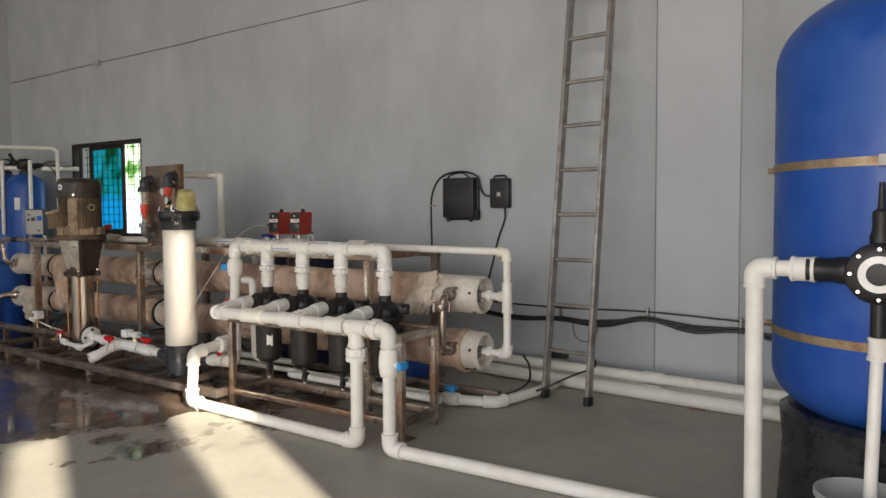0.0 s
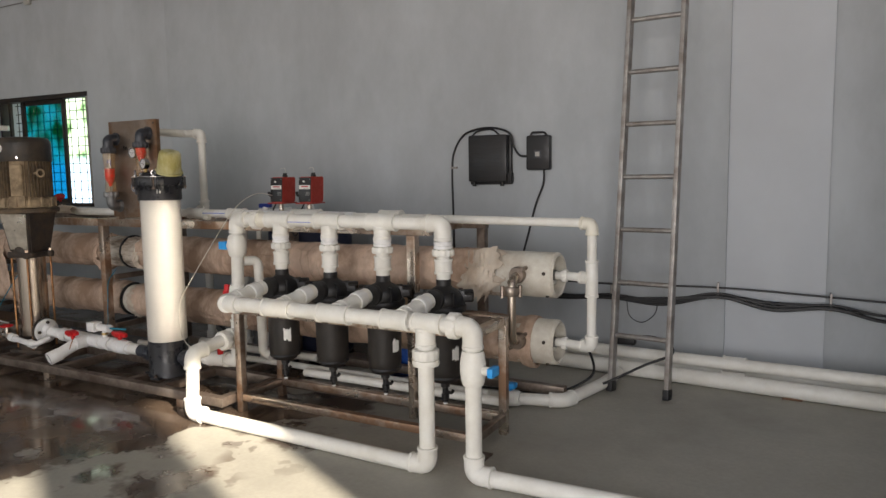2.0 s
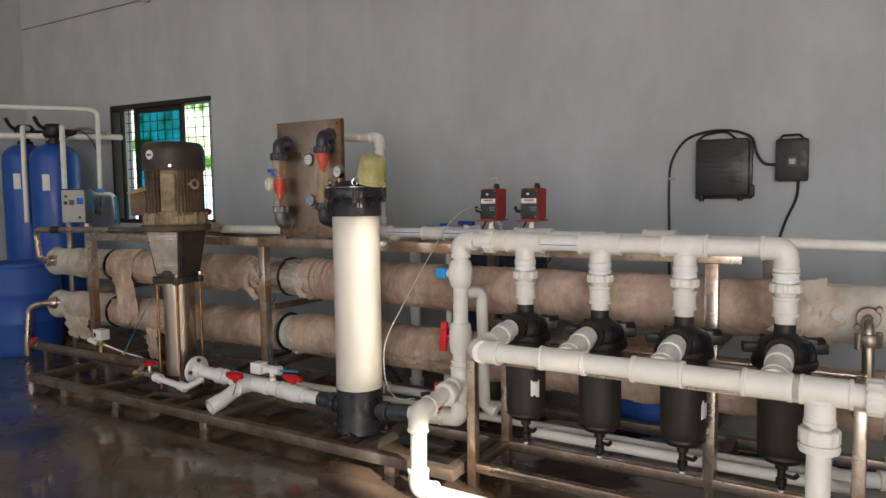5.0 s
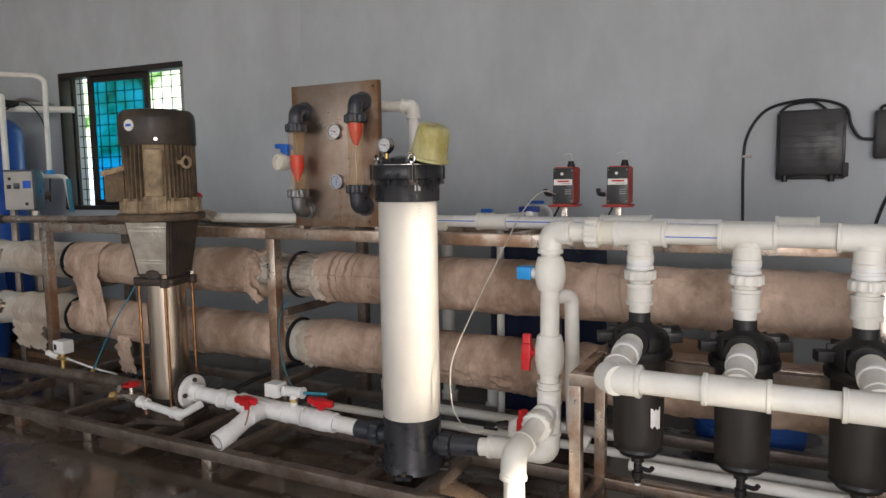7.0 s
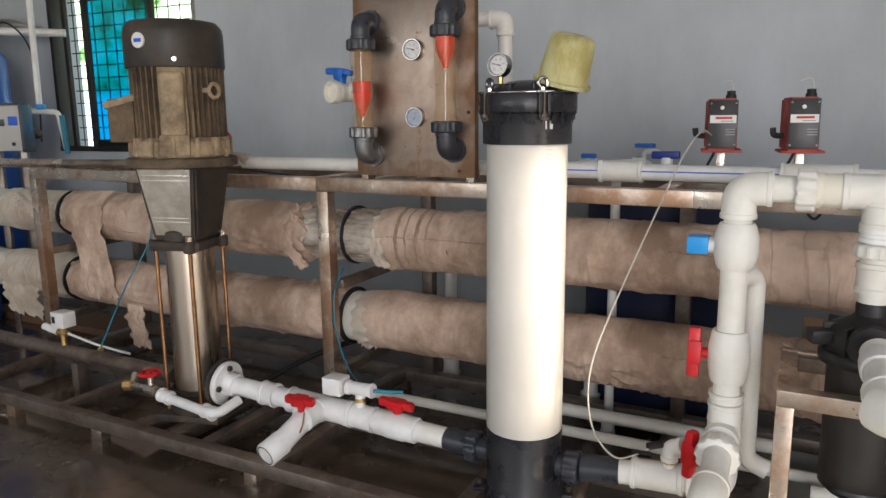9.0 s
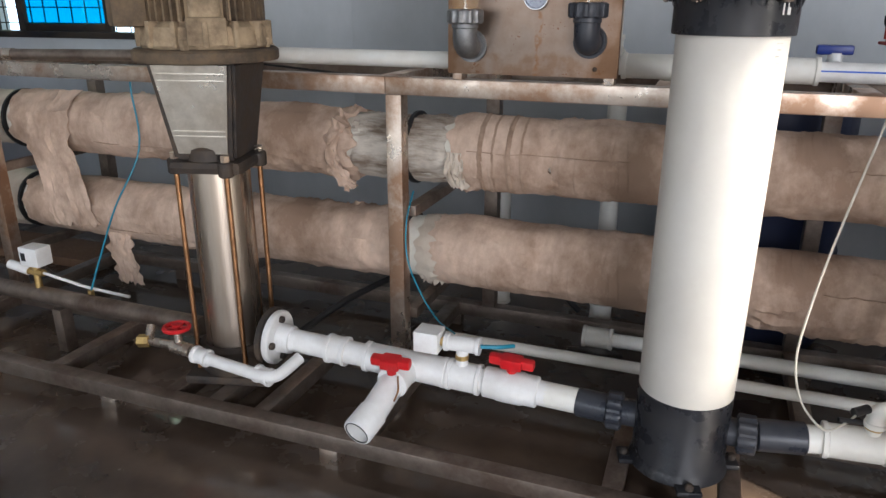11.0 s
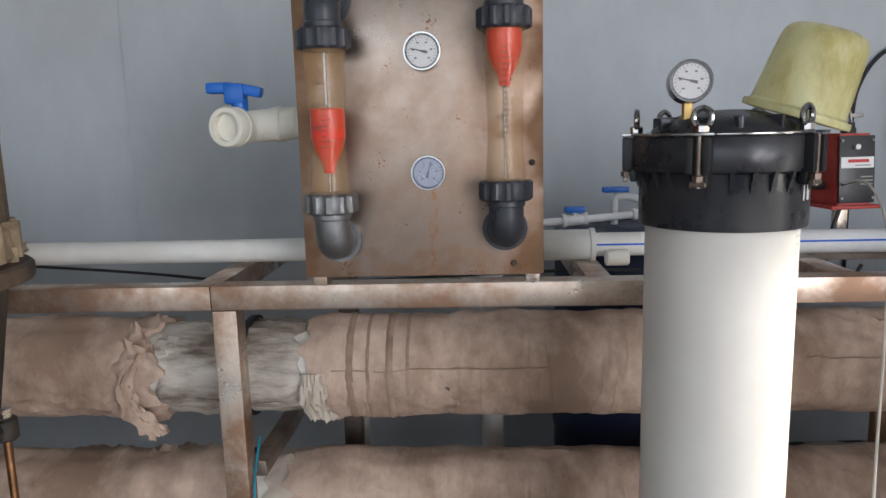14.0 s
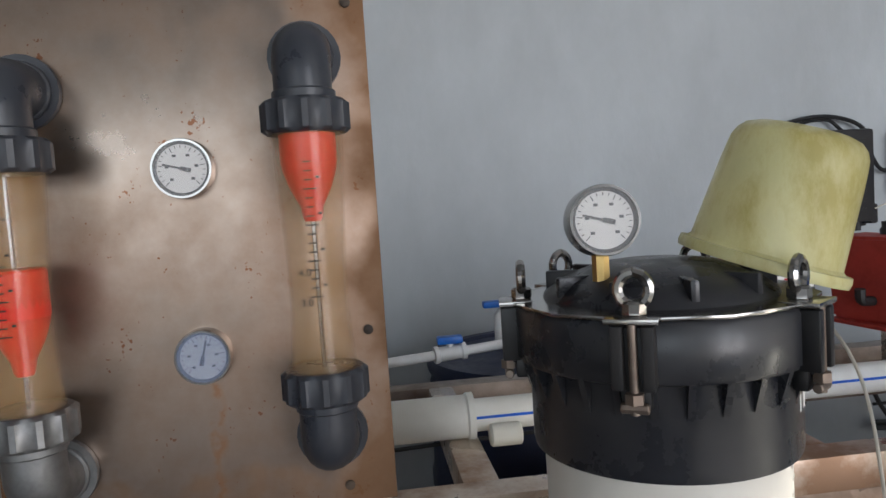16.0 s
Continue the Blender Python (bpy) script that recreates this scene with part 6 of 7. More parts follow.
def build_inlet_line():
    u = thing("pump_discharge_line", "white plastic pipe with red valves, flange and tee", "pipe", (-3.95, 4.27, 0.2))
    a, b = Vector((-4.44, 4.262, 0.262)), Vector((-3.60, 4.30, 0.215))
    d = (b - a).normalized()
    part("flange", lathe([(0.034, 0), (0.080, 0), (0.082, 0.004), (0.082, 0.016), (0.078, 0.020), (0.045, 0.022), (0.042, 0.06), (0.034, 0.062)], a - d * 0.01, d, 32), "pvc_new", u, "white bolted flange")
    part("gasket", lathe([(0.03, 0), (0.088, 0), (0.088, 0.014), (0.03, 0.014)], a - d * 0.028, d, 32), "iron", u, "dark steel flange ring")
    n1 = d.orthogonal().normalized()
    n2 = d.cross(n1)
    for k in range(4):
        t = math.pi / 4 + k * math.pi / 2
        c = a + (n1 * math.cos(t) + n2 * math.sin(t)) * 0.060
        part("flange_bolt", rod(c - d * 0.03, c + d * 0.022, 0.011, 8, 0.002), "iron", u)
    part("pipe", rod(a, b, R, 22), "pvc_new", u)
    part("coupling", sleeve(a + d * 0.17, a + d * 0.23, 0.041), "pvc_new", u)
    c = a + d * 0.42
    part("tee", tee(c, d, (-0.08, -1, -0.08), RF, 0.13, 0.10), "pvc_new", u)
    part("tap_branch", sweep([(c.x - 0.01, c.y - 0.08, c.z - 0.01), (-4.048, 4.09, 0.180)], 0.037, 0.05, 22), "pvc_new", u)
    e = Vector((-4.048, 4.098, 0.182))
    dd = Vector((-0.16, -0.93, -0.27)).normalized()
    part("open_end", lathe([(0.031, 0), (0.041, 0), (0.041, 0.07), (0.039, 0.074), (0.033, 0.074), (0.031, 0.01), (0, 0.01)], e, dd, 28), "pvc_new", u, "open white pipe end")
    part("inner_ring", lathe([(0.0325, 0), (0.0345, 0), (0.0345, 0.003), (0.0325, 0.003), (0.0325, 0)], e + dd * 0.0725, dd, 28), "ink", u)
    red_lever((c.x - 0.005, c.y - 0.105, c.z + 0.045), (0.05, -0.25, 1), (1, 0.0, 0.02), 0.115, u, thick=0.018)
    bm = sweep([(c.x + 0.02, c.y - 0.12, c.z + 0.03), (c.x + 0.032, c.y - 0.145, c.z), (c.x + 0.02, c.y - 0.148, c.z - 0.03)], 0.0028, 0.01, 6)
    part("rust_streak", bm, "copper", u, "orange rust streak")
    s0 = a + d * 0.578
    part("saddle", sleeve(s0 - d * 0.055, s0 + d * 0.055, 0.041), "pvc_new", u)
    part("sensor_stem", rod(s0, s0 + Vector((0, 0, 0.085)), 0.017, 14), "pvc_new", u)
    part("brass_ring", rod(s0 + Vector((0, 0, 0.055)), s0 + Vector((0, 0, 0.068)), 0.019, 12), "brass", u)
    top = s0 + Vector((0, 0, 0.098))
    part("cross_sleeve", sleeve(top - Vector((0.05, 0, 0)), top + Vector((0.05, 0.005, 0)), 0.022), "pvc_new", u)
    part("brass_nut", rod(top - Vector((0.065, 0.004, 0)), top - Vector((0.045, 0, 0)), 0.013, 6), "brass", u)
    part("sensor_box", box(top.x - 0.132, top.x - 0.060, top.y - 0.035, top.y + 0.03, top.z - 0.028, top.z + 0.032, 0.004), "pvc_new", u, "small white switch box")
    part("tube_end", sweep([top + Vector((0.05, 0.005, 0)), top + Vector((0.10, 0.02, 0)), top + Vector((0.13, 0.06, -0.01))], 0.006, 0.02, 8), "teal", u, "thin teal tube")
    v0 = a + d * 0.718
    part("valve_body", lathe([(0.040, -0.075), (0.043, -0.072), (0.043, -0.040), (0.046, -0.030), (0.046, 0.030), (0.043, 0.040), (0.043, 0.072), (0.040, 0.075)], v0, d, 26), "pvc_new", u)
    red_lever(v0 + Vector((0, 0, 0.058)), (0.02, -0.12, 1), (1, 0.03, -0.05), 0.125, u, thick=0.018)
    part("pipe", rod(b - d * 0.03, b + Vector((0.07, 0, -0.002)), R, 20), "pvc", u)
    part("grey_joint", rod((-3.545, 4.300, 0.212), (-3.46, 4.297, 0.21), 0.038, 20, 0.004), "grey_pvc", u, "dark grey socket")
    part("grey_nut", union_nut((-3.465, HY, 0.21), (-3.425, HY, 0.21), 0.046), "grey_pvc", u, "dark grey union nut")
    part("grey_neck", rod((-3.43, HY, 0.21), (-3.39, HY, 0.21), 0.034, 18), "grey_pvc", u)
    # small by-pass
    w = thing("bypass_line", "small white bypass pipe with brass gate valve", "pipe", (-4.6, 4.15, 0.15))
    part("pipe", sweep([(-4.66, 4.145, 0.220), (-4.42, 4.13, 0.204), (-4.37, 4.14, 0.202), (-4.34, 4.22, 0.232)], 0.018, 0.035, 14), "pvc_new", w)
    for x in (-4.655, -4.44):
        part("coupling", sleeve((x, 4.145, 0.222 - (x + 4.655) * 0.1), (x + 0.05, 4.142, 0.217 - (x + 4.655) * 0.1), 0.024), "pvc_new", w)
    part("gate_valve", sweep([(-4.745, 4.16, 0.225), (-4.67, 4.15, 0.224)], 0.022, 0.02, 12), "steel", w, "dull brass gate valve")
    part("valve_stem", rod((-4.725, 4.16, 0.23), (-4.725, 4.16, 0.285), 0.014, 10), "steel", w)
    wc = Vector((-4.725, 4.16, 0.290))
    bm = sweep([wc + Vector((0.036 * math.cos(t), 0.036 * math.sin(t), 0)) for t in [2 * math.pi * k / 20 for k in range(21)]], 0.007, 0.004, 8, steps=1)
    for k in range(5):
        t = 2 * math.pi * k / 5 + 0.3
        rod(wc, wc + Vector((0.036 * math.cos(t), 0.036 * math.sin(t), 0)), 0.005, 6, 0, bm)
    lathe([(0.012, -0.006), (0.012, 0.008), (0, 0.010)], wc, (0, 0, 1), 12, bm)
    part("hand_wheel", bm, "red", w, "small red hand wheel")
    part("brass_pipe", sweep([(-4.745, 4.165, 0.225), (-4.87, 4.19, 0.205), (-4.88, 4.22, 0.245)], 0.014, 0.02, 10), "steel", w)
    part("brass_nut", rod((-4.90, 4.18, 0.205), (-4.865, 4.19, 0.207), 0.021, 6), "brass", w)
    # suction line
    f = thing("suction_line", "dirty steel suction pipe lying along the rack base", "pipe", (-5.6, 4.28, 0.1))
    part("pipe", sweep([(-6.45, 4.45, 0.165), (-5.9, 4.40, 0.180), (-4.74, 4.29, 0.235)], 0.031, 0.05, 18), "steel_dull", f)
    part("end_cap", rod((-6.52, 4.457, 0.163), (-6.42, 4.448, 0.166), 0.037, 18, 0.004), "steel_dull", f)
    part("wheel", lathe([(0.006, 0), (0.03, 0.0), (0.034, 0.006), (0.03, 0.012), (0, 0.012)], (-6.46, 4.42, 0.205), (0, -0.4, 1), 16), "red", f, "small red hand wheel")
    for x, y in ((-6.3, 4.437), (-5.42, 4.353)):
        part("support", box(x - 0.02, x + 0.02, y - 0.025, y + 0.025, 0.0, 0.165, 0.002), "steel_dull", f)
    g = thing("pressure_switch", "small white pressure switch on a brass tee", "switch", (-5.53, 4.36, 0.22))
    part("box", box(-5.5600, -5.4750, 4.3350, 4.4000, 0.3150, 0.3850, 0.004), "pvc_new", g)
    part("window", box(-5.5500, -5.5300, 4.3335, 4.3355, 0.3350, 0.3650, 0.0), "ink", g)
    part("brass_tee", rod((-5.525, 4.365, 0.210), (-5.525, 4.365, 0.315), 0.013, 10), "brass", g)
    part("brass_elbow", rod((-5.560, 4.365, 0.285), (-5.490, 4.365, 0.285), 0.014, 8), "brass", g)
    part("white_nipple", sweep([(-5.560, 4.365, 0.285), (-5.640, 4.355, 0.305)], 0.017, 0.02, 12), "pvc_new", g)
    part("white_tail", sweep([(-5.490, 4.365, 0.285), (-5.310, 4.380, 0.250), (-5.160, 4.420, 0.220)], 0.0055, 0.03, 8), "pvc_new", g)
    part("plug", rod((-5.275, 4.362, 0.220), (-5.275, 4.362, 0.250), 0.011, 8), "brass", g)
    part("teal_tube", sweep([(-5.275, 4.362, 0.245), (-5.285, 4.43, 0.34), (-5.30, 4.55, 0.50), (-5.26, 4.665, 0.70), (-5.27, 4.675, 0.92), (-5.28, 4.70, 0.98)], 0.0034, 0.02, 6, smooth=True), "teal", g)


build_inlet_line()

# ---- dosing set ----


def dosing_pump(x, y):
    p = thing("dosing_pump", "small red dosing pump with black face on a bracket", "dosing pump", (x, y, 1.01), "dosing pumps")
    z = 1.108
    part("bracket_post", box(x - 0.012, x + 0.012, y - 0.012, y + 0.012, 1.0115, z, 0.002), "steel", p, "brown bracket post")
    part("bracket_plate", box(x - 0.060, x + 0.060, y - 0.06, y + 0.09, z, z + 0.008, 0.003), "pump_red", p)
    body = bmesh.new()
    pts = [(-0.044, -0.052), (0.044, -0.052), (0.050, 0.088), (-0.050, 0.088)]
    lo = [body.verts.new((x + a, y + b, z + 0.008)) for a, b in pts]
    hi = [body.verts.new((x + a * (0.93 if b < 0 else 1.0), y + b + 0.012, z + 0.165)) for a, b in pts]
    for k in range(4):
        body.faces.new((lo[k], lo[(k + 1) % 4], hi[(k + 1) % 4], hi[k]))
    body.faces.new(lo[::-1])
    body.faces.new(hi)
    bmesh.ops.bevel(body, geom=body.edges[:], offset=0.006, segments=2, affect="EDGES")
    part("body", body, "pump_red", p, "dark red pump body")
    tilt = Matrix.Translation((x, y - 0.052, z + 0.008)) @ Matrix.Rotation(radians(-4.4), 4, "X")
    face = part("face_plate", box(-0.0415, 0.0415, -0.004, 0.001, 0.005, 0.153, 0.002, tilt), "black", p, "black control face")
    lab = part("name_label", box(-0.038, 0.038, -0.0052, -0.0042, 0.082, 0.106, 0, tilt), "paper", face, "white name strip")
    part("name_bar", box(-0.022, 0.026, -0.0062, -0.0054, 0.094, 0.101, 0, tilt), "ink_red", lab)
    part("text_line", box(-0.006, 0.030, -0.0062, -0.0054, 0.0865, 0.089, 0, tilt), "grey_mid", lab)
    part("knob", rod(tilt @ Vector((-0.004, -0.004, 0.128)), tilt @ Vector((-0.004, -0.013, 0.128)), 0.006, 12), "paper", face)
    for a, b in ((-0.036, 0.142), (0.036, 0.142), (-0.036, 0.016), (0.036, 0.016)):
        part("screw", rod(tilt @ Vector((a, -0.004, b)), tilt @ Vector((a, -0.007, b)), 0.003, 8), "grey_mid", face)
    for k in range(3):
        part("spec_text", box(0.008, 0.036, -0.0052, -0.0042, 0.045 + 0.008 * k, 0.048 + 0.008 * k, 0, tilt), "grey_mid", face)
    part("gland", lathe([(0.016, 0), (0.016, 0.012), (0.013, 0.016), (0.013, 0.026), (0, 0.028)], (x + 0.022, y + 0.02, z + 0.163), seg=14), "black", p)
    part("head_valve", sweep([(x - 0.05, y - 0.01, z + 0.05), (x - 0.078, y - 0.01, z + 0.052), (x - 0.08, y - 0.012, z + 0.075)], 0.009, 0.01, 8), "black", p)
    part("lead", sweep([(x - 0.02, y - 0.03, z + 0.0), (x - 0.04, y - 0.03, z - 0.06), (x + 0.0, y + 0.05, 0.99), (x + 0.06, y + 0.05, 0.90), (x + 0.10, y + 0.05, 0.96)], 0.0045, 0.02, 6, smooth=True), "rubber", p)
    part("thin_wire", sweep([(x + 0.03, y + 0.02, z + 0.185), (x + 0.02, y + 0.02, z + 0.22), (x - 0.01, y + 0.02, z + 0.215)], 0.0016, 0.01, 5, smooth=True), "clear_hose", p)
    p.rotation_euler = (0, 0, radians(8))


for dx in (-2.828, -2.603):
    dosing_pump(dx, 4.835)
alone("bracket_bar", box(-2.98, -2.46, 4.814, 4.856, 0.9625 + 0.025, 1.0105, 0.002), "steel_dull", "flat steel bar carrying the dosing pumps", "bracket", at=(-2.7, 4.875, 0.987))


def drum(name, x, y, r, h, material, label):
    d = thing(name, label, "drum", (x, y, 0))
    prof = [(r * 0.93, 0), (r * 0.97, 0.02), (r, 0.06), (r, h * 0.32), (r * 1.02, h * 0.34), (r * 1.02, h * 0.37), (r, h * 0.39), (r, h * 0.64), (r * 1.02, h * 0.66), (r * 1.02, h * 0.69), (r, h * 0.71), (r * 0.99, h * 0.93), (r * 0.95, h * 0.97)]
    part("body", lathe(prof, (x, y, 0), seg=44), material, d)
    part("lid", lathe([(r * 0.93, h * 0.965), (r * 1.0, h * 0.965), (r * 1.01, h * 0.98), (r * 0.99, h), (r * 0.9, h), (r * 0.87, h * 0.99), (0, h * 0.995)], (x, y, 0), seg=44), material, d)
    return d


drum("dosing_drum", -3.11, 5.45, 0.30, 0.985, "navy", "dark blue dosing drum behind the rack")
drum("blue_drum", -2.12, 5.40, 0.24, 0.30, "drum", "low blue plastic drum under the rack")
# added brown sheet backing the wrapped lower vessel
alone("cardboard_box", box(-2.55, -1.95, 5.12, 5.15, 0.30, 0.52, 0.004), "cardboard", "flat brown sheet added behind the vessels", "box", at=(-2.2, 5.13, 0.3))

# ---- pipes and legs behind the rack ----


def build_back_pipes():
    for x, y, r, z1 in ((-3.62, 5.30, 0.035, 1.0), (-3.20, 5.02, 0.018, 1.0), (-3.32, 5.2, 0.03, 0.30), (-4.05, 5.35, 0.03, 0.55)):
        t = thing("standing_pipe", "white plastic pipe standing behind the vessels", "pipe", (x, y, 0), "standing pipes behind the rack")
        part("pipe", rod((x, y, 0.0), (x, y, z1), r, 16), "pvc", t)
        part("foot_socket", sleeve((x, y, 0.0), (x, y, 0.08), r + 0.008), "pvc", t)
    l = thing("floor_drain_pipe", "thin white pipes lying along the rack base", "pipe", (-3.2, 4.9, 0.1))
    part("pipe", rod((-4.1, 4.72, 0.118), (-1.35, 4.72, 0.118), 0.019, 14), "pvc", l)
    part("pipe", rod((-3.55, 4.86, 0.135), (-2.6, 4.86, 0.135), 0.024, 14), "pvc", l)
    part("end_socket", sleeve((-3.62, 4.86, 0.135), (-3.52, 4.86, 0.135), 0.034), "pvc", l)
    part("pipe", rod((-2.5, 4.62, 0.12), (-1.20, 4.62, 0.12), 0.024, 14), "pvc", l)
    c = thing("black_hose", "black hose sagging under the vessels", "hose", (-4.3, 4.9, 0.1))
    part("hose", sweep([(-4.55, 4.45, 0.13), (-4.42, 4.70, 0.22), (-4.25, 4.95, 0.27), (-4.05, 5.12, 0.26), (-3.85, 5.20, 0.20), (-3.7, 5.25, 0.05)], 0.012, 0.05, 8, smooth=True), "rubber", c)
    t = thing("teal_tube", "thin teal tube hanging by the rack post", "tube", (-4.1, 4.55, 0.3))
    part("tube", sweep([(-4.135, 4.60, 0.66), (-4.13, 4.53, 0.58), (-4.12, 4.51, 0.47), (-4.06, 4.46, 0.39), (-3.98, 4.40, 0.335), (-3.90, 4.33, 0.335)], 0.0026, 0.02, 6, smooth=True), "teal", t)
    g = thing("thin_black_cable", "thin black cable looped under the rack top", "cable", (-3.9, 4.8, 0.9))
    part("cable", sweep([(-5.0, 4.85, 1.015), (-4.5, 4.82, 0.985), (-4.2, 4.80, 0.96), (-3.95, 4.82, 0.955), (-3.5, 4.85, 0.965), (-3.2, 4.9, 0.955), (-2.9, 4.9, 0.96)], 0.004, 0.02, 6, smooth=True), "rubber", g)


build_back_pipes()

# ---- long wall: boxes, cables, ladder, pipes ----


def build_wall_box():
    b = thing("inverter_box", "black ribbed inverter box mounted on the wall", "electrical box", tuple(W(-0.21, -0.06, 1.19)))
    u0, u1, z0, z1 = -0.31, 0.0, 1.200, 1.543
    part("case", wbox(u0 + 0.01, u1 - 0.015, -0.11, -0.014, z0 + 0.02, z1, 0.012), "black", b)
    part("base", wbox(u0, u1, -0.05, -0.0125, z0, z1 - 0.01, 0.008), "black", b)
    for k in range(9):
        z = z0 + 0.06 + 0.03 * k
        part("rib", wbox(u0 + 0.03, u1 - 0.05, -0.1125, -0.1095, z, z + 0.008, 0.001), "black", b)
    part("side_knob", wbox(u1 - 0.02, u1 + 0.012, -0.09, -0.03, z0 + 0.01, z0 + 0.08, 0.008), "black", b)
    for u in (u0 + 0.04, u1 - 0.06):
        part("gland", rod(W(u, -0.07, z0 - 0.012), W(u, -0.07, z0 + 0.03), 0.014, 10), "black", b)
    s = thing("switch_box", "small black switch box mounted on the wall", "electrical box", tuple(W(0.11, -0.05, 1.30)))
    part("case", wbox(0.118, 0.284, -0.085, -0.0125, 1.295, 1.53, 0.016), "black", s)
    bm = wbox(0.176, 0.226, -0.0875, -0.0845, 1.375, 1.430, 0.001)
    rim = part("rocker_frame", bm, "grey_pvc", s)
    part("rocker", wbox(0.186, 0.216, -0.0905, -0.0872, 1.388, 1.418, 0.002), "panel_grey", rim)
    part("grip", sweep([W(0.14, -0.05, 1.528), W(0.15, -0.05, 1.55), W(0.24, -0.05, 1.55), W(0.255, -0.05, 1.528)], 0.007, 0.02, 8), "black", s)
    c = thing("wall_cable", "black cables looping from the wall boxes", "cable", tuple(W(-0.3, -0.03, 1.0)))
    part("cable", sweep([W(-0.455, -0.022, 0.60), W(-0.46, -0.022, 0.97), W(-0.465, -0.022, 1.30), W(-0.445, -0.024, 1.44), W(-0.37, -0.03, 1.55), W(-0.25, -0.05, 1.59), W(-0.12, -0.05, 1.592), W(-0.01, -0.05, 1.55), W(0.02, -0.05, 1.46), W(0.06, -0.05, 1.40), W(0.125, -0.05, 1.39)], 0.0075, 0.03, 8, smooth=True), "rubber", c)
    part("cable", sweep([W(-0.30, -0.04, 1.54), W(-0.25, -0.045, 1.575), W(-0.15, -0.045, 1.585), W(-0.09, -0.045, 1.545)], 0.0065, 0.03, 8, smooth=True), "rubber", c)
    part("cable", sweep([W(0.235, -0.045, 1.30), W(0.225, -0.03, 1.20), W(0.17, -0.026, 1.06), W(0.115, -0.022, 0.86), W(0.06, -0.022, 0.66)], 0.0075, 0.03, 8, smooth=True), "rubber", c)
    part("saddle_clip", wbox(-0.475, -0.425, -0.03, -0.0125, 1.315, 1.33, 0.002), "alu", c)


build_wall_box()


def build_cable_run():
    c = thing("cable_run", "bundle of black cables sagging on wall hooks", "cable", tuple(W(1.2, -0.05, 0.45)))
    rng = random.Random(4)
    hooks = [(0.0, 0.475), (0.70, 0.455), (1.36, 0.50), (1.98, 0.465), (2.55, 0.43), (3.2, 0.40)]
    for k in range(6):
        dv, dz = rng.uniform(-0.02, 0.0), rng.uniform(-0.016, 0.012)
        pts = []
        for (u0, z0), (u1, z1) in zip(hooks, hooks[1:]):
            s = rng.uniform(0.008, 0.05) if k else 0.004
            pts += [W(u0, -0.045 + dv, z0 + dz), W((u0 + u1) / 2, -0.045 + dv, (z0 + z1) / 2 + dz - s)]
        pts.append(W(3.2, -0.045 + dv, 0.40 + dz))
        part("cable", sweep(pts, 0.006 + 0.003 * rng.random(), 0.03, 7, smooth=True), "rubber", c)
    part("cable", sweep([W(0.0, -0.06, 0.55), W(0.7, -0.05, 0.535), W(1.36, -0.05, 0.545), W(2.0, -0.05, 0.52), W(3.2, -0.05, 0.46)], 0.006, 0.03, 7, smooth=True), "rubber", c)
    for u, z in hooks[1:5]:
        part("hook", box(-0.006, 0.006, -0.06, -0.0, z - 0.03, z + 0.075, 0.001, WALL @ Matrix.Translation((u, -0.002, 0))), "alu", c)
    part("loop", sweep([W(0.80, -0.05, 0.44), W(0.82, -0.05, 0.33), W(0.90, -0.05, 0.29), W(0.98, -0.05, 0.35), W(1.0, -0.05, 0.44)], 0.0028, 0.03, 6, smooth=True), "rubber", c)
    k = thing("floor_cable", "black cable curled on the pipes by the ladder", "cable", (-0.8, 5.5, 0.1))
    part("cable", sweep([(-1.65, 5.0, 0.05), (-1.4, 5.15, 0.012), (-1.16, 5.20, 0.012), (-0.98, 5.32, 0.10), (-1.02, 5.45, 0.19), (-1.12, 5.55, 0.24)], 0.0075, 0.03, 7, smooth=True), "rubber", k)
    part("cable", sweep([(-1.30, 5.10, 0.03), (-1.0, 5.3, 0.03), (-0.7, 5.45, 0.17), (-0.56, 5.48, 0.24), (-0.60, 5.52, 0.30), (-0.72, 5.56, 0.31), (-0.85, 5.56, 0.28)], 0.0075, 0.03, 7, smooth=True), "rubber", k)
    part("plug", box(-0.90, -0.78, 5.52, 5.58, 0.255, 0.31, 0.012), "black", k, "black cable plug")


build_cable_run()


def build_ladder():
    l = thing("ladder", "worn aluminium ladder leaning against the wall", "ladder", (-0.73, 5.40, 0))
    fl_, fr_ = Vector((-0.89, 5.42, 0.0)), Vector((-0.565, 5.385, 0.0))
    tl, tr = Vector((-0.865, 6.03, 4.35)), Vector((-0.565, 6.02, 4.35))
    for a, b in ((fl_, tl), (fr_, tr)):
        d = b - a
        m = Matrix.Translation(a) @ frame_of(d)
        side = (fr_ - fl_).normalized()
        q = d.normalized()
        nrm = q.cross(side).normalized()
        mm = Matrix.Translation(a) @ Matrix((side, nrm, q)).transposed().to_4x4()
        st = part("stile", box(-0.013, 0.013, -0.032, 0.032, 0.05, d.length, 0.004, mm), "alu", l)
        part("rubber_foot", box(-0.018, 0.018, -0.036, 0.036, 0.0, 0.06, 0.006, mm), "rubber", st)
    z = 0.325
    while z < 4.2:
        k = z / 4.35
        a, b = fl_.lerp(tl, k), fr_.lerp(tr, k)
        part("rung", sweep([a, b], 0.0145, 0.01, 12), "alu", l)
        z += 0.3055


build_ladder()


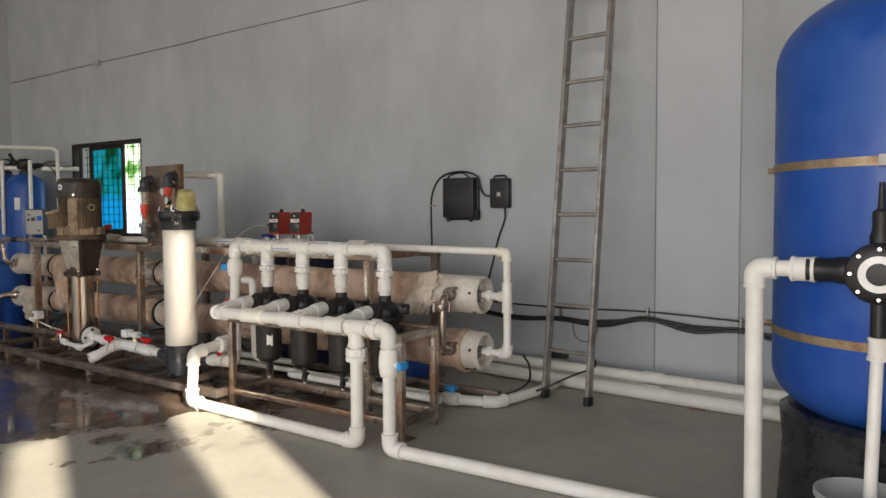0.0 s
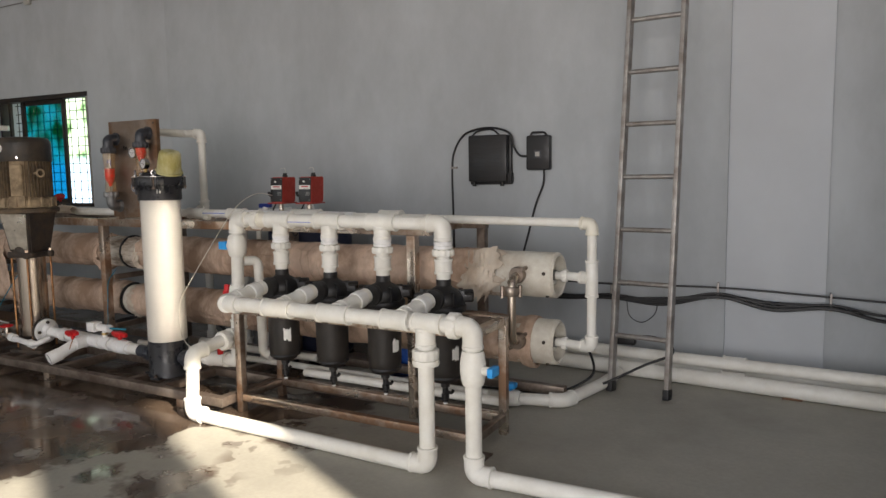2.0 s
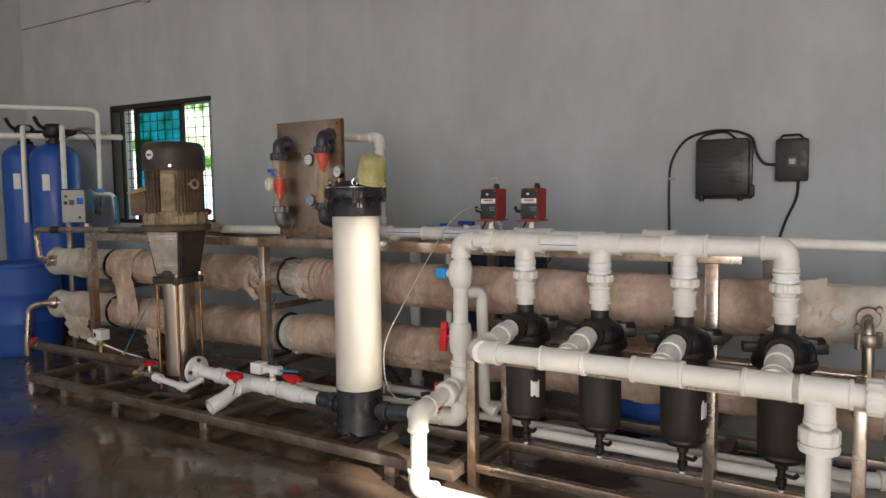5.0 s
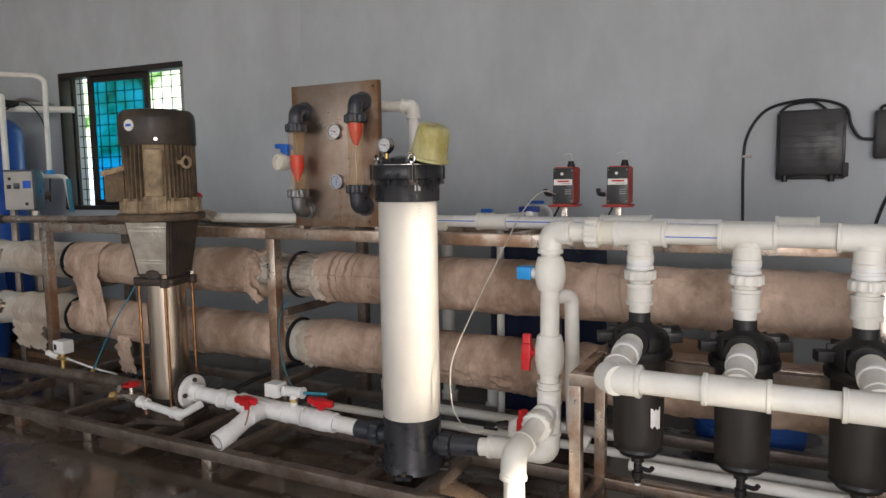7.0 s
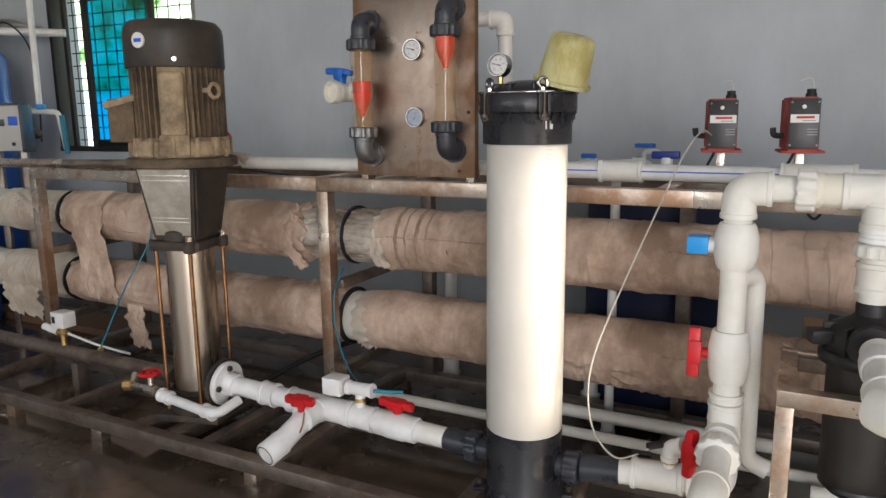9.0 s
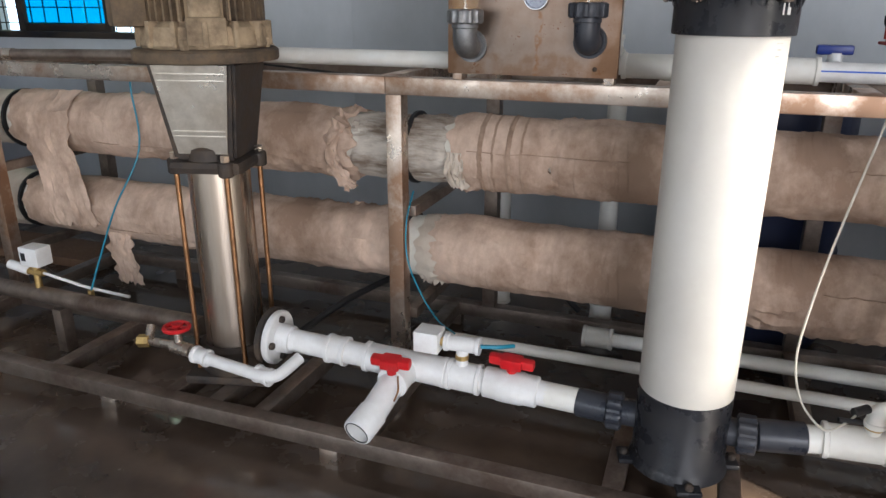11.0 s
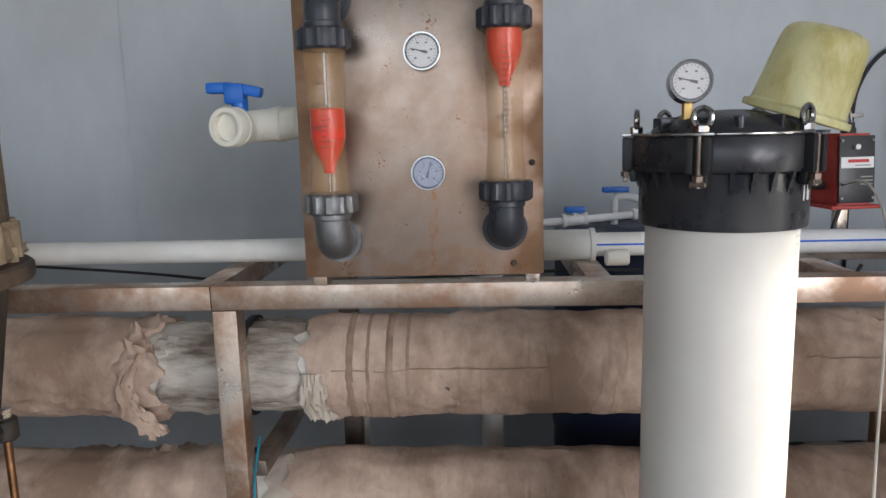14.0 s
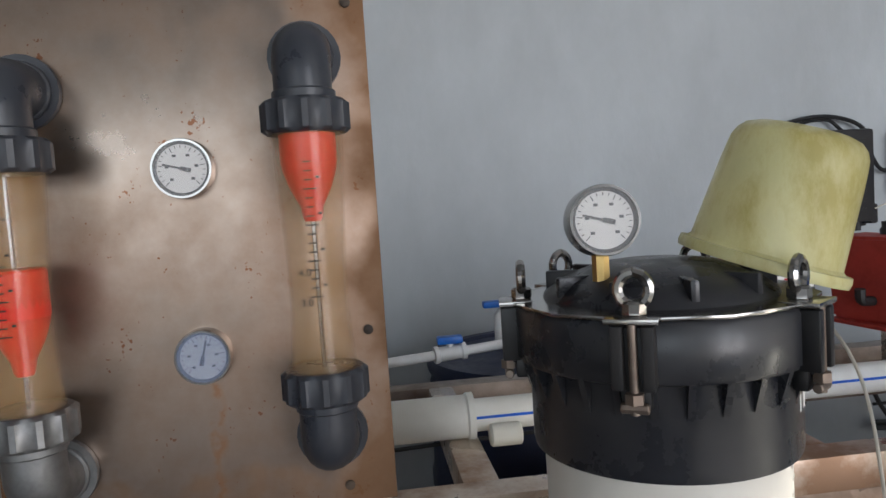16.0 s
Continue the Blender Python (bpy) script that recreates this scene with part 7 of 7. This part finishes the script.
def build_wall_pipes():
    for y0, y1, z, r in ((5.86, 5.76, 0.135, 0.036), (5.82, 5.66, 0.048, 0.046), (5.94, 5.93, 0.05, 0.046)):
        p = thing("floor_pipe", "thick white pipe lying along the wall foot", "pipe", (0.3, y0, 0), "pipes along the wall")
        part("pipe", sweep([(-1.75, y0 + 0.02, z), (0.6, y1, z), (3.4, y1 - 0.12, z)], r, 0.1, 20), "pvc", p)
        part("socket", sleeve((-0.33, (y0 + y1) / 2 + 0.01, z), (-0.20, (y0 + y1) / 2 + 0.004, z), r + 0.006), "pvc", p)
    for x in (0.05, 1.4):
        alone("pipe_rest", box(x - 0.05, x + 0.05, 5.67, 5.98, 0.0, 0.012, 0.002), "wood", "thin wooden batten under the pipes", "batten", at=(x, 5.8, 0))
    f = thing("drain_line", "white floor pipe with blue valve bending to the wall", "pipe", (-1.1, 5.0, 0))
    part("pipe", sweep([(-1.75, 4.86, 0.045), (-1.35, 4.90, 0.045), (-1.03, 5.0, 0.040), (-0.93, 5.40, 0.045), (-0.90, 5.62, 0.06)], 0.033, 0.07, 18), "pvc", f)
    part("elbow", elbow((-1.03, 5.0, 0.043), (-0.95, -0.3, 0), (0.25, 0.95, 0), 0.040, 0.08), "pvc", f)
    part("valve_body", lathe([(0.038, 0), (0.044, 0.02), (0.048, 0.06), (0.044, 0.10), (0.038, 0.12)], (-1.37, 4.898, 0.050), (0.97, 0.1, 0), 22), "pvc", f)
    part("valve_stem", rod((-1.31, 4.905, 0.08), (-1.31, 4.905, 0.115), 0.02, 12), "blue_cap", f)
    part("valve_cap", box(-1.35, -1.27, 4.88, 4.93, 0.105, 0.135, 0.010), "blue_cap", f, "light blue valve cap")


build_wall_pipes()


def build_conduit():
    c = thing("wall_wire", "thin wire stapled high across the wall", "wire", tuple(W(-3, -0.01, 3.05)))
    part("wire", sweep([W(-6.93, -0.012, 2.99), W(-5.03, -0.016, 3.035), W(-3.4, -0.016, 3.07), W(-3.2, -0.022, 3.08), W(-1.19, -0.022, 3.13), W(1.2, -0.022, 3.18)], 0.005, 0.03, 6, smooth=True), "grey_mid", c)
    part("junction", wbox(-5.07, -4.99, -0.035, -0.001, 3.0, 3.07, 0.008), "panel_grey", c, "small grey junction cap")


build_conduit()

# ---- media tanks ----


def build_big_tank():
    cx, cy, r = 1.135, 4.42, 0.455
    t = thing("media_filter_tank", "large blue filter tank on a black base with straps", "tank", (cx, cy, 0))
    dome = [(r * math.cos(radians(a)), 1.83 + 0.30 * math.sin(radians(a))) for a in range(0, 86, 7)]
    bot = [(r * math.cos(radians(a)), 0.62 - 0.24 * math.sin(radians(a))) for a in range(84, -1, -7)]
    part("shell", lathe([(0, 0.38)] + bot + dome + [(0.10, 2.13), (0, 2.13)], (cx, cy, 0), seg=72), "tank", t, "blue fibreglass shell")
    part("top_neck", lathe([(0.10, 2.12), (0.10, 2.17), (0.07, 2.19), (0, 2.19)], (cx, cy, 0), seg=24), "black", t)
    part("base", lathe([(r * 0.92, 0), (r * 0.94, 0.02), (r * 0.90, 0.30), (r * 0.93, 0.44), (r * 0.86, 0.46), (0, 0.42)], (cx, cy, 0), seg=56), "black_gloss", t, "black skirted base")
    for z, sag in ((1.425, 0.0), (0.775, 0.03)):
        s = part("strap", lathe([(r + 0.001, -0.016), (r + 0.005, -0.016), (r + 0.005, 0.016), (r + 0.001, 0.016)], (cx, cy, z), seg=64), "strap", t, "rusty steel strap")
        part("strap_joint", box(-0.045, 0.045, -r - 0.04, -r - 0.004, z - 0.02, z + 0.02, 0.004, Matrix.Translation((cx, cy, 0)) @ Matrix.Rotation(radians(-2), 4, "Z")), "panel_grey", s)
        part("strap_bolt", rod((cx - r - 0.03, cy + 0.0, z), (cx - r + 0.01, cy + 0.0, z), 0.012, 8), "strap", s)
    v = thing("multiport_valve", "black multiport valve with white ring face", "valve", (1.09, 3.94, 0.8))
    yv = 3.93
    part("body", lathe([(0.075, -0.03), (0.10, -0.02), (0.105, 0.02), (0.10, 0.05), (0.08, 0.06), (0, 0.06)], (1.085, yv, 1.04), (0, -1, 0), 32), "black", v)
    part("ring", lathe([(0.038, 0), (0.062, 0), (0.062, 0.006), (0.038, 0.006), (0.038, 0)], (1.085, yv - 0.058, 1.04), (0, -1, 0), 32), "pvc_new", v, "white ring on the valve face")
    for k in range(8):
        a = 2 * math.pi * k / 8
        part("bolt", rod((1.085 + 0.085 * math.cos(a), yv - 0.045, 1.04 + 0.085 * math.sin(a)), (1.085 + 0.085 * math.cos(a), yv - 0.062, 1.04 + 0.085 * math.sin(a)), 0.007, 6), "chrome", v)
    part("side_port", lathe([(0.042, 0), (0.048, 0.01), (0.048, 0.05), (0.042, 0.06), (0.042, 0.15)], (1.01, yv + 0.02, 1.045), (-1, 0, 0), 22), "black", v)
    part("upper_port", lathe([(0.03, 0), (0.035, 0.03), (0.026, 0.06), (0.026, 0.12), (0.012, 0.13), (0.008, 0.22), (0, 0.22)], (1.085, yv + 0.01, 1.13), (0, 0, 1), 16), "black", v)
    part("lower_port", rod((1.085, yv + 0.01, 0.95), (1.085, yv + 0.01, 0.82), 0.026, 16), "black", v)
    part("tank_port", rod((1.085, yv + 0.01, 1.04), (1.085, cy - r + 0.05, 1.04), 0.045, 18), "black", v)
    part("lower_pipe", rod((1.085, yv + 0.01, 0.83), (1.07, 3.82, 0.06), 0.021, 16), "pvc", v)
    part("lower_socket", sleeve((1.085, yv + 0.01, 0.74), (1.086, yv + 0.01, 0.82), 0.032), "pvc", v)
    p = thing("tank_feed_pipe", "white plastic pipe rising to the tank valve", "pipe", (0.68, 4.0, 0))
    part("pipe", rod((0.685, 3.985, 0.09), (0.685, 3.965, 0.98), 0.0325, 20), "pvc", p)
    part("elbow", elbow((0.685, 3.965, 1.045), (0, 0, -1), (1, -0.03, 0), 0.039, 0.075), "pvc", p)
    part("pipe", rod((0.75, 3.963, 1.045), (0.87, 3.955, 1.045), 0.030, 20), "pvc", p)
    part("socket", sleeve((0.81, 3.96, 1.045), (0.89, 3.952, 1.045), 0.044), "pvc", p)
    part("foot_elbow", elbow((0.685, 3.99, 0.040), (0, 0, 1), (-1, 0.0, 0), 0.040, 0.08), "pvc", p)
    b = thing("bucket", "translucent grey plastic bucket on the floor", "bucket", (1.06, 3.80, 0))
    part("body", lathe([(0.11, 0), (0.114, 0.004), (0.142, 0.29), (0.150, 0.298), (0.150, 0.316), (0.144, 0.318), (0.139, 0.30), (0.110, 0.012), (0, 0.012)], (1.06, 3.80, 0), seg=36), "bucket", b)


build_big_tank()


def media_tank(x, y, r, h, label):
    t = thing("softener_tank", label, "tank", (x, y, 0), "small blue tanks")
    dome = [(r * math.cos(radians(a)), h - 0.14 + 0.14 * math.sin(radians(a))) for a in range(0, 84, 9)]
    part("shell", lathe([(r * 0.9, 0.05), (r, 0.12)] + dome + [(0.06, h), (0, h)], (x, y, 0), seg=40), "tank", t, "tall blue shell")
    part("base", lathe([(r * 0.98, 0), (r * 0.98, 0.12), (0, 0.12)], (x, y, 0), seg=32), "black", t)
    part("neck", lathe([(0.065, h - 0.005), (0.065, h + 0.02), (0.04, h + 0.03), (0.04, h + 0.07), (0, h + 0.07)], (x, y, 0), seg=18), "black", t)
    v = part("valve_head", lathe([(0.07, 0), (0.085, 0.02), (0.085, 0.09), (0.06, 0.12), (0, 0.13)], (x, y, h + 0.05), seg=18), "black", t, "black valve head")
    part("valve_arm", sweep([(x - 0.02, y - 0.02, h + 0.10), (x + 0.02, y - 0.14, h + 0.15), (x + 0.03, y - 0.18, h + 0.22)], 0.017, 0.03, 10), "black", v)
    part("valve_port", rod((x + 0.05, y + 0.03, h + 0.10), (x + 0.05, y + 0.17, h + 0.10), 0.03, 12), "black", v)
    part("sticker", box(-0.03, 0.03, -r - 0.002, -r + 0.004, h - 0.42, h - 0.28, 0.0, Matrix.Translation((x, y, 0)) @ Matrix.Rotation(radians(38), 4, "Z")), "paper", t, "white sticker")
    return t


media_tank(-7.42, 5.20, 0.20, 1.75, "tall blue filter tank with black valve head")
media_tank(-7.89, 5.20, 0.20, 1.77, "tall blue filter tank with white sticker")


def build_far_corner():
    drum("blue_drum", -7.18, 4.72, 0.30, 0.74, "drum", "open-topped blue plastic drum beside the rack")
    alone("timber_plank", box(-7.9, -5.95, 5.0, 5.25, 0.0, 0.045, 0.006), "wood", "old timber plank on the floor", "plank", at=(-7, 5.1, 0))
    c = thing("control_panel", "pale grey control panel box on a stand", "control panel", (-6.75, 4.95, 0))
    x0, y0 = -6.80, 4.98
    m = Matrix.Translation((x0, y0, 0)) @ Matrix.Rotation(radians(33), 4, "Z")
    part("case", box(-0.095, 0.095, 0, 0.14, 1.06, 1.325, 0.006, m), "panel_grey", c)
    part("side_frame", box(0.095, 0.108, -0.005, 0.14, 1.05, 1.33, 0.003, m), "grey_pvc", c)
    part("top_frame", box(-0.095, 0.095, -0.005, 0.14, 1.3255, 1.337, 0.002, m), "grey_pvc", c)
    for a, z, w, mt in ((-0.06, 1.22, 0.014, "ink"), (-0.01, 1.225, 0.020, "grey_pvc"), (0.058, 1.235, 0.026, "ink_blue"), (0.05, 1.10, 0.010, "ink"), (-0.055, 1.275, 0.010, "ink")):
        part("instrument", box(a - w, a + w, -0.006, -0.0005, z - w, z + w, 0.002, m), mt, c)
    for a in (-0.075, 0.075):
        part("leg", box(a - 0.018, a + 0.018, 0.05, 0.086, 0, 1.06, 0.002, m), "steel_dull", c)
    p = thing("tank_header_pipe", "white pipe header above the small blue tanks", "pipe", (-7.2, 5.3, 1.2))
    part("pipe", sweep([(-7.85, 4.35, 2.045), (-7.0, 5.30, 2.03), (-6.97, 5.34, 2.0), (-7.03, 5.37, 1.33)], 0.019, 0.03, 14), "pvc", p)
    part("pipe", sweep([(-7.9, 4.9, 1.83), (-7.3, 5.42, 1.815), (-7.05, 5.62, 1.81)], 0.026, 0.03, 14), "pvc", p)
    part("pipe", sweep([(-7.32, 5.22, 1.88), (-7.18, 5.14, 1.88), (-7.17, 5.13, 1.30)], 0.022, 0.03, 14), "pvc", p)
    part("pipe", sweep([(-7.80, 5.18, 1.90), (-7.66, 5.06, 1.90), (-7.65, 5.05, 1.05)], 0.022, 0.03, 14), "pvc", p)
    part("blue_valve", rod((-7.02, 5.37, 1.31), (-7.02, 5.37, 1.34), 0.03, 12), "blue_cap", p, "light blue valve collar")
    part("cross_pipe", sweep([(-7.12, 5.30, 1.30), (-6.95, 5.44, 1.29), (-6.93, 5.46, 1.05)], 0.018, 0.03, 12), "pvc", p)
    part("teal_drop", sweep([(-6.92, 5.44, 1.27), (-6.91, 5.45, 1.02)], 0.016, 0.03, 10), "teal", p)
    part("flow_dial", rod((-7.0, 5.34, 1.15), (-7.01, 5.30, 1.15), 0.03, 16), "steel_dull", p)
    part("cable", sweep([(-7.38, 5.28, 1.80), (-7.24, 5.34, 1.86), (-7.12, 5.40, 1.72), (-7.10, 5.42, 1.45), (-7.12, 5.42, 1.1)], 0.006, 0.02, 6, smooth=True), "rubber", p)
    q = thing("wall_bracket", "white bracket shelf on the wall by the window", "bracket", tuple(W(-5.9, -0.1, 1.86)))
    part("shelf", wbox(-6.15, -5.68, -0.20, -0.002, 1.868, 1.89, 0.004), "panel_grey", q)
    part("lamp_hood", lathe([(0.11, 0), (0.09, 0.02), (0.05, 0.04), (0, 0.045)], W(-5.85, -0.12, 1.891), seg=20), "alu", q)


build_far_corner()
